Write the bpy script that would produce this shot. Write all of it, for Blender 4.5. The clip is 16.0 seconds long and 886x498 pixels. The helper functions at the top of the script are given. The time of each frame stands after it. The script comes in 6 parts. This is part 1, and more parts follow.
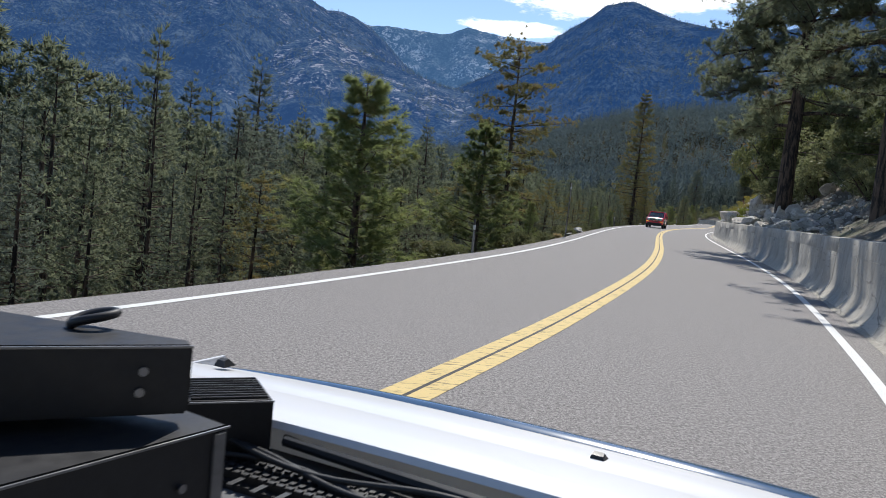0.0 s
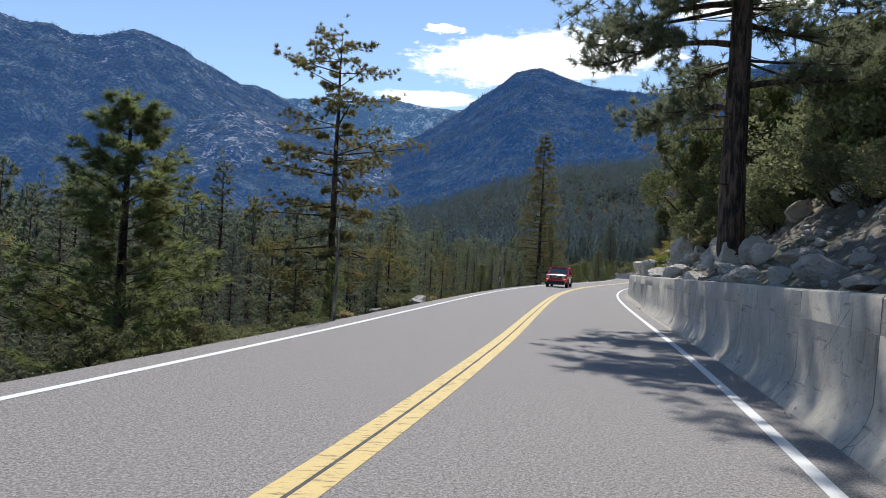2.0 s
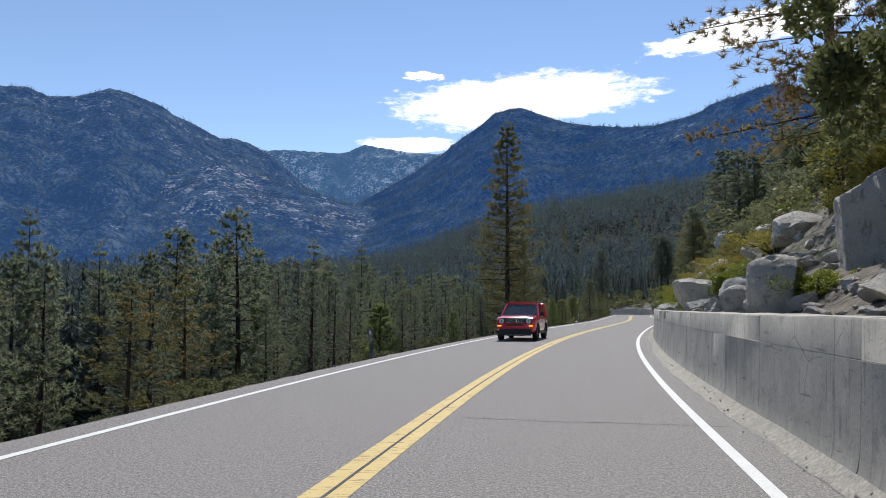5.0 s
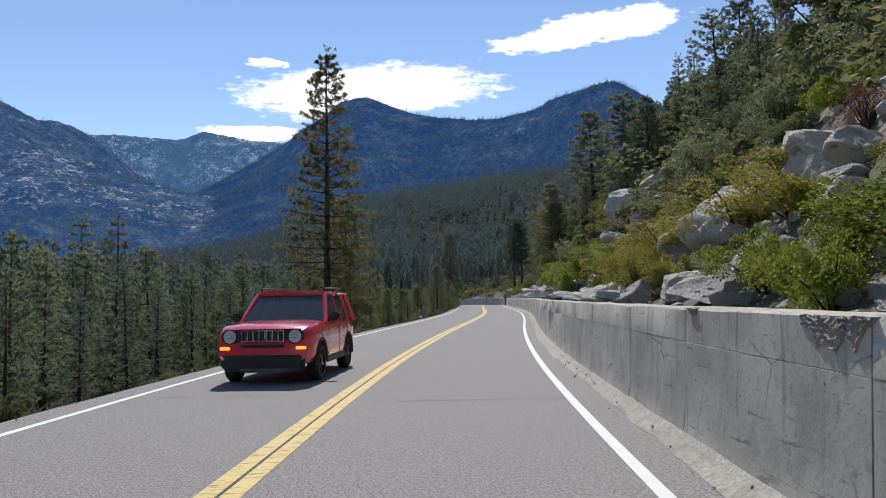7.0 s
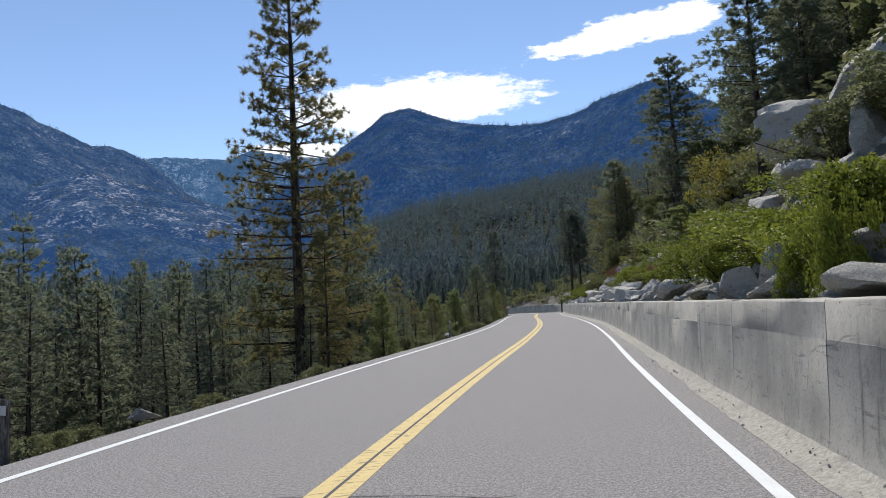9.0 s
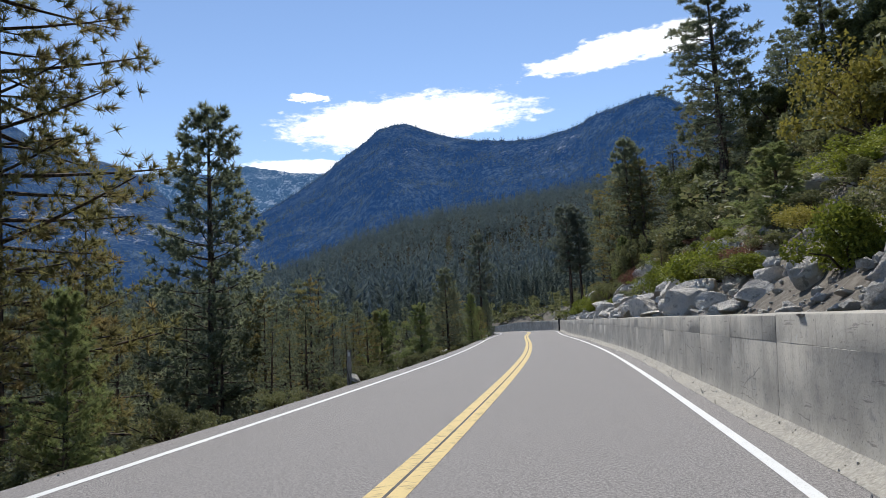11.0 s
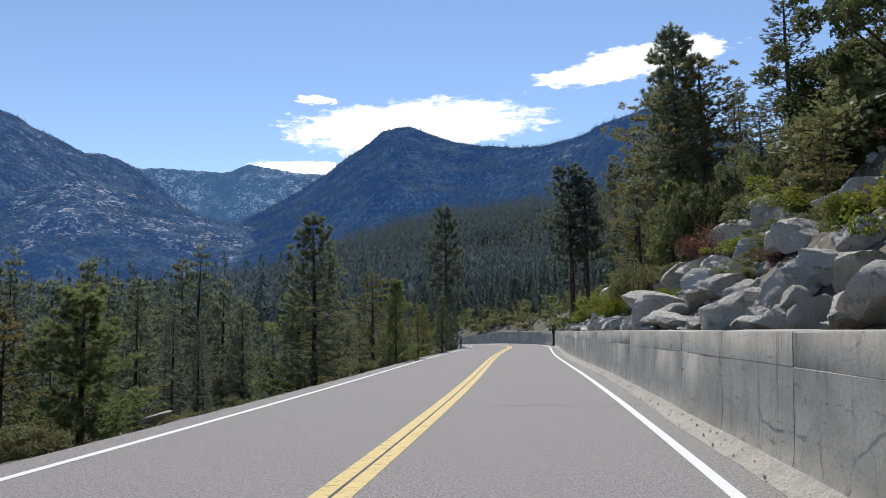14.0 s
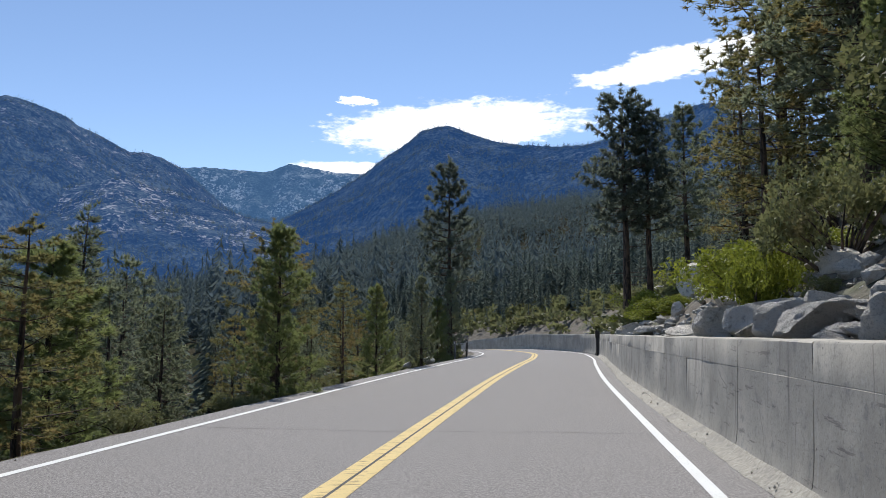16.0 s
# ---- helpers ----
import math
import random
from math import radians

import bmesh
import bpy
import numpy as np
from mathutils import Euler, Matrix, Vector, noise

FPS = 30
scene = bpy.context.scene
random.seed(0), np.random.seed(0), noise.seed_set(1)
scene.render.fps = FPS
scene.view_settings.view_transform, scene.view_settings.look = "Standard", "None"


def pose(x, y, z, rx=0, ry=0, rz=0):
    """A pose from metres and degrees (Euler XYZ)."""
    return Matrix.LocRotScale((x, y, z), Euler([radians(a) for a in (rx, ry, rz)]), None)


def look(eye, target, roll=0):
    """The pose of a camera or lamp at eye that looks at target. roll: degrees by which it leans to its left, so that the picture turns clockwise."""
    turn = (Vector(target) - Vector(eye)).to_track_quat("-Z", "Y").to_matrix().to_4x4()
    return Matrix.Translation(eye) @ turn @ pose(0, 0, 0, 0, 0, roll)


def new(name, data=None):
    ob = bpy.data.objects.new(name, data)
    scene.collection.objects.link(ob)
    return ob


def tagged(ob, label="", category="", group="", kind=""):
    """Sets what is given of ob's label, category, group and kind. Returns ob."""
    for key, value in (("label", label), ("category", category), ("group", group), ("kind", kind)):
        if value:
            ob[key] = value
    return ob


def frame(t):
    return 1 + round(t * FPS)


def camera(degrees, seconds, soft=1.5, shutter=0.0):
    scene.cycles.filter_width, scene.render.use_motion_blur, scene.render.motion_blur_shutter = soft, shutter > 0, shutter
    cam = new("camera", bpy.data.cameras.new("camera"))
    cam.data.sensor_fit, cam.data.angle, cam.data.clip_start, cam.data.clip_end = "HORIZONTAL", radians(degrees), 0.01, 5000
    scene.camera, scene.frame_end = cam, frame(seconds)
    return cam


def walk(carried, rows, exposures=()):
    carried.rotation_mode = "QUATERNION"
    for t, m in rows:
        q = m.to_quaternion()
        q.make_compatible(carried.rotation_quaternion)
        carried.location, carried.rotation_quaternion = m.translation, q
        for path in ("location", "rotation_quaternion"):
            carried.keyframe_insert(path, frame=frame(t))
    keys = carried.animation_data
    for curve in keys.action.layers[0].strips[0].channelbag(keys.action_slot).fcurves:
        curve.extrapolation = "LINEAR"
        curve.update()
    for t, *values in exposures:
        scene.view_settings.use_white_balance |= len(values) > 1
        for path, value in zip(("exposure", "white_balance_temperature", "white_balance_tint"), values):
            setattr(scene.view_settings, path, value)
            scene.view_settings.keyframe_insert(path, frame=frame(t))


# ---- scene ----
cam = camera(61.1, 16.0, soft=0.5, shutter=0.02)
PATH = [
    (0, (-0.36, 0.16, 1.46), (-0.775, 20.102, -0.049), 5.87),
    (0.5, (1.21, 4.27, 1.46), (0.841, 24.219, 0.012), 6.14),
    (1, (2.68, 8.41, 1.48), (2.613, 28.404, 1.207), 5.21),
    (1.5, (4.12, 12.59, 1.45), (4.700, 32.585, 1.565), 3.73),
    (2, (5.61, 16.82, 1.44), (7.014, 36.769, 1.839), 2.97),
    (2.5, (6.98, 21.07, 1.44), (8.718, 40.988, 2.070), 2.93),
    (3, (8.27, 25.34, 1.43), (10.009, 45.232, 2.487), 3.02),
    (3.2, (8.82, 27.14, 1.44), (10.502, 47.026, 2.683), 2.90),
    (4.25, (11.51, 37.38, 1.44), (13.278, 57.254, 2.861), 1.09),
    (5.3, (14.12, 47.87, 1.43), (15.976, 67.721, 3.040), -0.72),
    (5.5, (14.62, 49.78, 1.45), (17.105, 69.562, 3.031), -0.85),
    (6, (15.84, 54.50, 1.45), (20.585, 73.886, 2.760), -0.95),
    (6.5, (17.18, 59.18, 1.47), (22.780, 78.337, 2.768), -0.42),
    (7, (18.63, 63.80, 1.50), (24.275, 82.938, 2.811), -1.14),
    (7.5, (20.12, 68.39, 1.50), (25.645, 87.555, 2.918), -1.68),
    (8, (21.68, 72.98, 1.45), (26.626, 92.295, 2.982), -2.81),
    (8.5, (23.30, 77.55, 1.45), (27.871, 96.952, 3.052), -3.09),
    (9, (24.88, 82.15, 1.44), (29.277, 101.594, 3.046), -3.00),
    (10.25, (29.16, 93.46, 1.43), (33.628, 112.864, 3.301), -3.06),
    (11.5, (33.78, 104.93, 1.43), (38.324, 124.291, 3.554), -3.11),
    (12, (35.69, 109.45, 1.44), (40.297, 128.791, 3.603), -3.58),
    (12.5, (37.54, 113.97, 1.43), (42.189, 133.300, 3.562), -3.35),
    (13, (39.42, 118.43, 1.45), (44.087, 137.760, 3.603), -2.43),
    (13.5, (41.26, 122.93, 1.46), (45.898, 142.268, 3.623), -1.59),
    (14, (43.06, 127.50, 1.39), (47.526, 146.866, 3.600), -0.91),
    (14.5, (44.85, 132.11, 1.45), (48.989, 151.553, 3.683), -0.51),
    (15, (46.62, 136.79, 1.38), (50.521, 156.282, 3.611), -0.15),
    (15.5, (48.36, 141.54, 1.45), (52.003, 161.079, 3.687), -0.23),
    (16, (50.07, 146.33, 1.42), (53.513, 165.903, 3.660), -0.08),
]
walk(cam, [(t, look(eye, target, roll)) for t, eye, target, roll in PATH], [(0, 0.15, 6280, 10), (3, 0.20, 6280, 10), (5.5, 0.03, 6280, 10), (9, 0.05, 6280, 10), (12, 0.09, 6280, 10), (16, 0.08, 6280, 10)])

# ---- light ----
SUN_AZ, SUN_EL = radians(-12.0), radians(50.0)   # azimuth to the left of +y
sun_dir = Vector((-math.sin(SUN_AZ) * math.cos(SUN_EL), math.cos(SUN_AZ) * math.cos(SUN_EL), math.sin(SUN_EL)))
sun = new("sun", bpy.data.lights.new("sun", "SUN"))
sun.data.energy, sun.data.angle, sun.data.color = 4.6, radians(0.53), (1.0, 0.95, 0.87)
sun.matrix_basis = look(sun_dir * 100, (0, 0, 0))


class Nodes:
    """A small helper to write node trees."""

    def __init__(self, tree):
        self.tree = tree
        tree.nodes.clear()

    def add(self, kind, **values):
        node = self.tree.nodes.new(kind)
        for key, value in values.items():
            if key == "op":
                node.operation = value
            elif key == "blend":
                node.blend_type = value
        return node

    def put(self, socket, value):
        if hasattr(value, "node"):
            self.tree.links.new(value, socket)
        else:
            socket.default_value = value

    def coords(self, which="Object"):
        return self.add("ShaderNodeTexCoord").outputs[which]

    def position(self):
        return self.add("ShaderNodeNewGeometry").outputs["Position"]

    def island(self):
        return self.add("ShaderNodeNewGeometry").outputs["Random Per Island"]

    def chance(self):
        return self.add("ShaderNodeObjectInfo").outputs["Random"]

    def noise(self, vector, scale, detail=4.0, rough=0.55, stretch=None, distortion=0.0):
        if stretch:
            mapping = self.add("ShaderNodeMapping")
            self.put(mapping.inputs["Vector"], vector)
            mapping.inputs["Scale"].default_value = stretch
            vector = mapping.outputs[0]
        node = self.add("ShaderNodeTexNoise")
        self.put(node.inputs["Vector"], vector)
        for key, value in (("Scale", scale), ("Detail", detail), ("Roughness", rough), ("Distortion", distortion)):
            node.inputs[key].default_value = value
        return node.outputs["Fac"]

    def cells(self, vector, scale, feature="F1"):
        node = self.add("ShaderNodeTexVoronoi")
        node.feature = feature
        self.put(node.inputs["Vector"], vector)
        node.inputs["Scale"].default_value = scale
        return node.outputs["Distance"]

    def ramp(self, fac, *stops):
        node = self.add("ShaderNodeValToRGB")
        els = node.color_ramp.elements
        while len(els) < len(stops):
            els.new(0.5)
        for el, (at, colour) in zip(els, stops):
            el.position = at
            el.color = (*colour, 1) if len(colour) == 3 else colour
        self.put(node.inputs["Fac"], fac)
        return node.outputs["Color"]

    def step(self, value, low, high, out_low=0.0, out_high=1.0):
        node = self.add("ShaderNodeMapRange")
        node.interpolation_type = "SMOOTHSTEP"
        self.put(node.inputs["Value"], value)
        for key, v in (("From Min", low), ("From Max", high), ("To Min", out_low), ("To Max", out_high)):
            node.inputs[key].default_value = v
        return node.outputs["Result"]

    def math(self, op, a, b=0.0, c=0.0):
        node = self.add("ShaderNodeMath", op=op)
        for socket, value in zip(node.inputs, (a, b, c)):
            self.put(socket, value)
        return node.outputs[0]

    def mix(self, fac, a, b, blend="MIX"):
        node = self.add("ShaderNodeMixRGB", blend=blend)
        self.put(node.inputs[0], fac)
        for socket, value in zip(node.inputs[1:], (a, b)):
            self.put(socket, (*value, 1) if isinstance(value, tuple) and len(value) == 3 else value)
        return node.outputs[0]

    def bump(self, height, strength, distance):
        node = self.add("ShaderNodeBump")
        self.put(node.inputs["Height"], height)
        node.inputs["Strength"].default_value, node.inputs["Distance"].default_value = strength, distance
        return node.outputs[0]


# sky, with the few flat white clouds that stand over the peaks
world = bpy.data.worlds.new("sky")
scene.world = world
world.use_nodes = True
n = Nodes(world.node_tree)
sky = n.add("ShaderNodeTexSky")
sky.sky_type, sky.sun_disc = "NISHITA", False
sky.sun_elevation, sky.sun_rotation = SUN_EL, -SUN_AZ
sky.altitude, sky.air_density, sky.dust_density, sky.ozone_density = 1900, 0.9, 0.0, 0.15
ray = n.coords("Generated")
split = n.add("ShaderNodeSeparateXYZ")
n.put(split.inputs[0], ray)
azim = n.math("ARCTAN2", n.math("MULTIPLY", split.outputs["X"], -1.0), split.outputs["Y"])
elev = n.math("ARCSINE", split.outputs["Z"])
wisp = n.noise(ray, 16.0, 7.0, 0.6, stretch=(1.0, 1.0, 3.2))
fine = n.noise(ray, 60.0, 5.0, 0.65, stretch=(1.0, 1.0, 3.0))
edge = n.math("ADD", n.math("MULTIPLY", n.math("SUBTRACT", wisp, 0.5), 1.15), n.math("MULTIPLY", n.math("SUBTRACT", fine, 0.5), 0.7))
cover = 0.0
for az, el, half, high, tilt, torn in ((-10.6, 15.6, 9.5, 1.95, 0.055, 1.0), (-2.2, 12.45, 4.0, 0.6, 0.0, 1.0), (-28.0, 19.4, 6.6, 1.15, 0.10, 1.3), (-3.4, 17.45, 1.6, 0.40, 0.0, 2.6)):
    across = n.math("SUBTRACT", azim, radians(az))
    lift = n.math("SUBTRACT", n.math("SUBTRACT", elev, radians(el)), n.math("MULTIPLY", across, -tilt))
    far = n.math("SQRT", n.math("ADD", n.math("POWER", n.math("DIVIDE", across, radians(half)), 2.0), n.math("POWER", n.math("DIVIDE", lift, radians(high)), 2.0)))
    cover = n.math("MAXIMUM", cover, n.step(n.math("ADD", far, n.math("MULTIPLY", edge, torn)), 1.12, 0.80))
shade = n.add("ShaderNodeBackground")
n.put(shade.inputs["Color"], n.mix(cover, sky.outputs[0], (8.0, 8.1, 8.2)))
shade.inputs["Strength"].default_value = 0.147
n.put(n.add("ShaderNodeOutputWorld").inputs[0], shade.outputs[0])


# ---- materials ----
def material(name):
    m = bpy.data.materials.new(name)
    m.use_nodes = True
    n = Nodes(m.node_tree)
    out, shader = n.add("ShaderNodeOutputMaterial"), n.add("ShaderNodeBsdfPrincipled")
    n.put(out.inputs[0], shader.outputs[0])
    return m, n, shader.inputs


def plain(name, colour, rough=0.5, metal=0.0, grain=0.12, scale=30.0, coat=0.0):
    m, n, s = material(name)
    dirt = n.noise(n.coords(), scale, 5.0)
    dark = tuple(c * (1 - 2 * grain) for c in colour)
    n.put(s["Base Color"], n.mix(dirt, dark, tuple(min(1, c * (1 + grain)) for c in colour)))
    n.put(s["Roughness"], n.step(n.noise(n.coords(), scale * 0.3, 4.0), 0.3, 0.7, max(0.02, rough - 0.06), rough + 0.08))
    s["Metallic"].default_value = metal
    s["Coat Weight"].default_value = coat
    return m


def make_asphalt():
    m, n, s = material("asphalt")
    p = n.position()
    grit, blotch, wear = n.cells(p, 70.0), n.noise(p, 0.35, 5.0, 0.6), n.noise(p, 2.2, 6.0, 0.7)
    speck = n.math("ADD", n.math("MULTIPLY", n.noise(p, 46.0, 3.0, 0.8), 0.6), n.math("MULTIPLY", n.noise(p, 120.0, 2.0, 0.6), 0.4))
    chip = n.noise(p, 48.0, 2.0, 0.5)
    base = n.ramp(speck, (0.41, (0.088, 0.082, 0.078)), (0.50, (0.205, 0.191, 0.181)), (0.59, (0.40, 0.374, 0.354)))
    base = n.mix(n.step(chip, 0.60, 0.68, 0.0, 0.4), base, (0.48, 0.45, 0.42))
    base = n.mix(n.step(n.noise(p, 40.0, 2.0, 0.5, stretch=(1.0, 1.3, 1.0)), 0.38, 0.30, 0.0, 0.35), base, (0.05, 0.047, 0.045))
    base = n.mix(n.step(blotch, 0.35, 0.7), base, n.mix(0.1, base, (0.20, 0.193, 0.185)))
    base = n.mix(n.step(wear, 0.55, 0.75, 0.0, 0.05), base, (0.11, 0.104, 0.10))
    lump = n.noise(p, 24.0, 3.0, 0.7)
    base = n.mix(n.step(lump, 0.52, 0.62, 0.0, 0.32), base, (0.088, 0.082, 0.078))
    base = n.mix(n.step(lump, 0.48, 0.38, 0.0, 0.32), base, (0.37, 0.346, 0.328))
    clot = n.noise(p, 13.0, 3.0, 0.7)
    base = n.mix(n.step(clot, 0.60, 0.70, 0.0, 0.40), base, (0.085, 0.080, 0.076))
    base = n.mix(n.step(clot, 0.36, 0.28, 0.0, 0.45), base, (0.42, 0.395, 0.372))
    n.put(s["Base Color"], base)
    s["Roughness"].default_value, s["Specular IOR Level"].default_value = 0.85, 0.2
    n.put(s["Normal"], n.bump(n.math("ADD", n.math("MULTIPLY", grit, 0.4), speck), 0.22, 0.006))
    return m


def make_paint(name, colour, dark, ticks=0.0):
    m, n, s = material(name)
    p = n.position()
    chip = n.noise(p, 26.0, 6.0, 0.7)
    worn = n.step(n.math("ADD", n.noise(p, 120.0, 2.0), n.math("MULTIPLY", chip, 0.8)), 0.78, 0.66)
    c = n.mix(n.math("MULTIPLY", worn, 0.55), n.mix(n.noise(p, 3.0, 5.0), colour, dark), (0.2, 0.19, 0.18))
    if ticks:
        across = n.noise(p, 2.2, 4.0, 0.7, stretch=(1.6, 9.0, 1.0))
        c = n.mix(n.step(across, 0.55, 0.62, 0.0, ticks), c, (0.16, 0.13, 0.075))
    n.put(s["Base Color"], c)
    s["Roughness"].default_value, s["Specular IOR Level"].default_value = 0.75, 0.2
    n.put(s["Normal"], n.bump(n.cells(p, 70.0), 0.4, 0.006))
    return m


def make_concrete(name="weathered_concrete", base=(0.455, 0.418, 0.350)):
    m, n, s = material(name)
    p = n.position()
    streak = n.noise(p, 1.0, 6.0, 0.68, stretch=(4.5, 4.5, 0.22))
    patch, fine = n.noise(p, 1.1, 6.0, 0.6), n.noise(p, 38.0, 4.0, 0.6)
    c = n.mix(n.step(patch, 0.3, 0.72), tuple(v * 0.74 for v in base), tuple(v * 1.16 for v in base))
    c = n.mix(n.math("MULTIPLY", n.chance(), 0.12), c, tuple(v * 0.6 for v in base))
    spot_of = n.noise(p, 5.0, 6.0, 0.72)
    c = n.mix(n.step(spot_of, 0.56, 0.66, 0.0, 0.5), c, (0.20, 0.195, 0.185))
    c = n.mix(n.step(spot_of, 0.40, 0.30, 0.0, 0.4), c, (0.56, 0.545, 0.51))
    c = n.mix(n.step(streak, 0.55, 0.72, 0.0, 0.55), c, (0.15, 0.142, 0.132))
    c = n.mix(n.step(streak, 0.40, 0.28, 0.0, 0.5), c, (0.55, 0.54, 0.51))
    c = n.mix(n.step(fine, 0.54, 0.70, 0.0, 0.45), c, (0.17, 0.165, 0.16))
    c = n.mix(n.step(n.noise(p, 13.0, 6.0, 0.78), 0.53, 0.66, 0.0, 0.45), c, (0.21, 0.195, 0.17))
    course = n.noise(p, 1.0, 5.0, 0.72, stretch=(1.1, 1.1, 11.0))
    c = n.mix(n.step(course, 0.60, 0.66, 0.0, 0.6), c, (0.13, 0.115, 0.105))
    drip = n.math("MULTIPLY", n.step(n.noise(p, 1.0, 5.0, 0.7, stretch=(9.0, 9.0, 0.5)), 0.56, 0.64), n.step(n.noise(p, 0.7, 4.0, 0.6), 0.48, 0.60))
    c = n.mix(n.math("MULTIPLY", drip, 0.5), c, (0.12, 0.10, 0.095))
    holes = n.math("MULTIPLY", n.step(n.cells(p, 6.0), 0.085, 0.05), n.step(n.noise(p, 1.3, 3.0), 0.50, 0.55))
    c = n.mix(n.math("MULTIPLY", holes, 0.8), c, (0.05, 0.047, 0.045))
    wander = n.mix(0.12, p, n.add("ShaderNodeTexNoise").outputs["Color"])
    veins = n.add("ShaderNodeTexVoronoi")
    veins.feature = "DISTANCE_TO_EDGE"
    n.put(veins.inputs["Vector"], wander)
    veins.inputs["Scale"].default_value = 0.75
    cracked = n.math("MULTIPLY", n.step(veins.outputs["Distance"], 0.009, 0.003), n.step(patch, 0.50, 0.58))
    c = n.mix(n.math("MULTIPLY", cracked, 0.5), c, (0.09, 0.085, 0.08))
    n.put(s["Base Color"], c)
    s["Roughness"].default_value = 0.88
    pits = n.math("ADD", n.noise(p, 24.0, 5.0, 0.65), n.math("MULTIPLY", n.noise(p, 3.0, 4.0), 1.5))
    n.put(s["Normal"], n.bump(pits, 0.3, 0.007))
    return m


def make_granite(name="granite", base=(0.80, 0.755, 0.69)):
    m, n, s = material(name)
    p = n.position()
    grain, lichen, broad = n.noise(p, 60.0, 3.0, 0.7), n.noise(p, 5.0, 7.0, 0.65), n.noise(p, 0.9, 5.0, 0.6)
    tint = n.mix(n.chance(), tuple(v * 0.75 for v in base), (base[0] * 1.12, base[1] * 1.09, base[2] * 1.04))
    c = n.mix(n.step(broad, 0.35, 0.7, 0.0, 0.5), tint, (0.42, 0.40, 0.37))
    c = n.mix(n.step(grain, 0.52, 0.66, 0.0, 0.45), c, (0.24, 0.23, 0.22))
    c = n.mix(n.step(n.noise(p, 18.0, 5.0, 0.75), 0.52, 0.68, 0.0, 0.4), c, (0.29, 0.27, 0.24))
    c = n.mix(n.step(lichen, 0.55, 0.66, 0.0, 0.65), c, (0.20, 0.19, 0.165))
    c = n.mix(n.step(n.noise(p, 2.0, 4.0), 0.62, 0.78, 0.0, 0.4), c, (0.40, 0.29, 0.19))
    n.put(s["Base Color"], c)
    s["Roughness"].default_value, s["Specular IOR Level"].default_value = 0.9, 0.2
    rough = n.math("ADD", n.math("ADD", n.noise(p, 7.0, 8.0, 0.75), n.math("MULTIPLY", n.cells(p, 2.2), 0.6)), n.math("MULTIPLY", n.noise(p, 1.6, 3.0, 0.5, stretch=(1.0, 1.0, 2.6)), 1.2))
    n.put(s["Normal"], n.bump(rough, 1.0, 0.16))
    return m


def make_soil(name="hillside_soil", fine=1.0):
    m, n, s = material(name)
    p = n.position()
    a, b, stones = n.noise(p, 0.22, 6.0, 0.65), n.noise(p, 3.0 * fine, 6.0, 0.7), n.cells(p, 3.2 * fine * fine)
    c = n.ramp(b, (0.25, (0.055, 0.046, 0.035)), (0.5, (0.12, 0.10, 0.075)), (0.75, (0.22, 0.195, 0.155)))
    c = n.mix(n.step(a, 0.48, 0.62, 0.0, 0.85), c, n.ramp(b, (0.3, (0.035, 0.045, 0.018)), (0.7, (0.10, 0.105, 0.045))))
    c = n.mix(n.step(stones, 0.22, 0.12, 0.0, 0.5), c, (0.33, 0.31, 0.285))
    n.put(s["Base Color"], c)
    s["Roughness"].default_value = 0.95
    n.put(s["Normal"], n.bump(n.math("ADD", b, n.math("MULTIPLY", stones, 0.5)), 0.8, 0.12))
    return m


def make_mountain(name, rock, low, high, haze_glow, ledges=(0.50, 0.58), crest=0.0):
    m, n, s = material(name)
    p = n.position()
    share = n.add("ShaderNodeAttribute")
    share.attribute_name = "slope_share"
    bare = n.noise(p, 0.0032, 7.0, 0.62, distortion=0.5)
    bare = n.math("ADD", bare, n.math("MULTIPLY", n.math("SUBTRACT", share.outputs["Fac"], 0.72), crest))
    ledge = n.math("ADD", n.math("MULTIPLY", n.noise(p, 0.018, 6.0, 0.78, stretch=(1.0, 1.0, 0.75)), 0.5), n.math("MULTIPLY", n.noise(p, 0.085, 5.0, 0.78, stretch=(1.0, 1.0, 0.8)), 0.5))
    # tree-scale noise: pale lit tips and near-black shaded gaps painted into the slopes
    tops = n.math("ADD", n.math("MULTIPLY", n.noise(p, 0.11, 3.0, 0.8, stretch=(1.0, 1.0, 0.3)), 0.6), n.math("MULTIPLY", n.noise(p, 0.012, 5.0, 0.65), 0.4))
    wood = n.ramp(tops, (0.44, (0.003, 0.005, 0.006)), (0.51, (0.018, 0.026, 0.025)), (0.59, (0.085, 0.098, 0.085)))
    shown = n.math("MULTIPLY", n.step(bare, low, high), n.step(ledge, *ledges))
    stone = n.mix(n.noise(p, 0.03, 5.0, 0.7), tuple(c * 0.6 for c in rock), tuple(c * 1.25 for c in rock))
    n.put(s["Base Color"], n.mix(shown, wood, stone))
    s["Roughness"].default_value, s["Specular IOR Level"].default_value = 1.0, 0.0
    n.put(s["Normal"], n.bump(n.noise(p, 0.03, 8.0, 0.7), 0.5, 8.0))
    # distance haze, put in as an even blue glow of the slopes
    s["Emission Color"].default_value, s["Emission Strength"].default_value = (*haze_glow, 1), 1.0
    return m


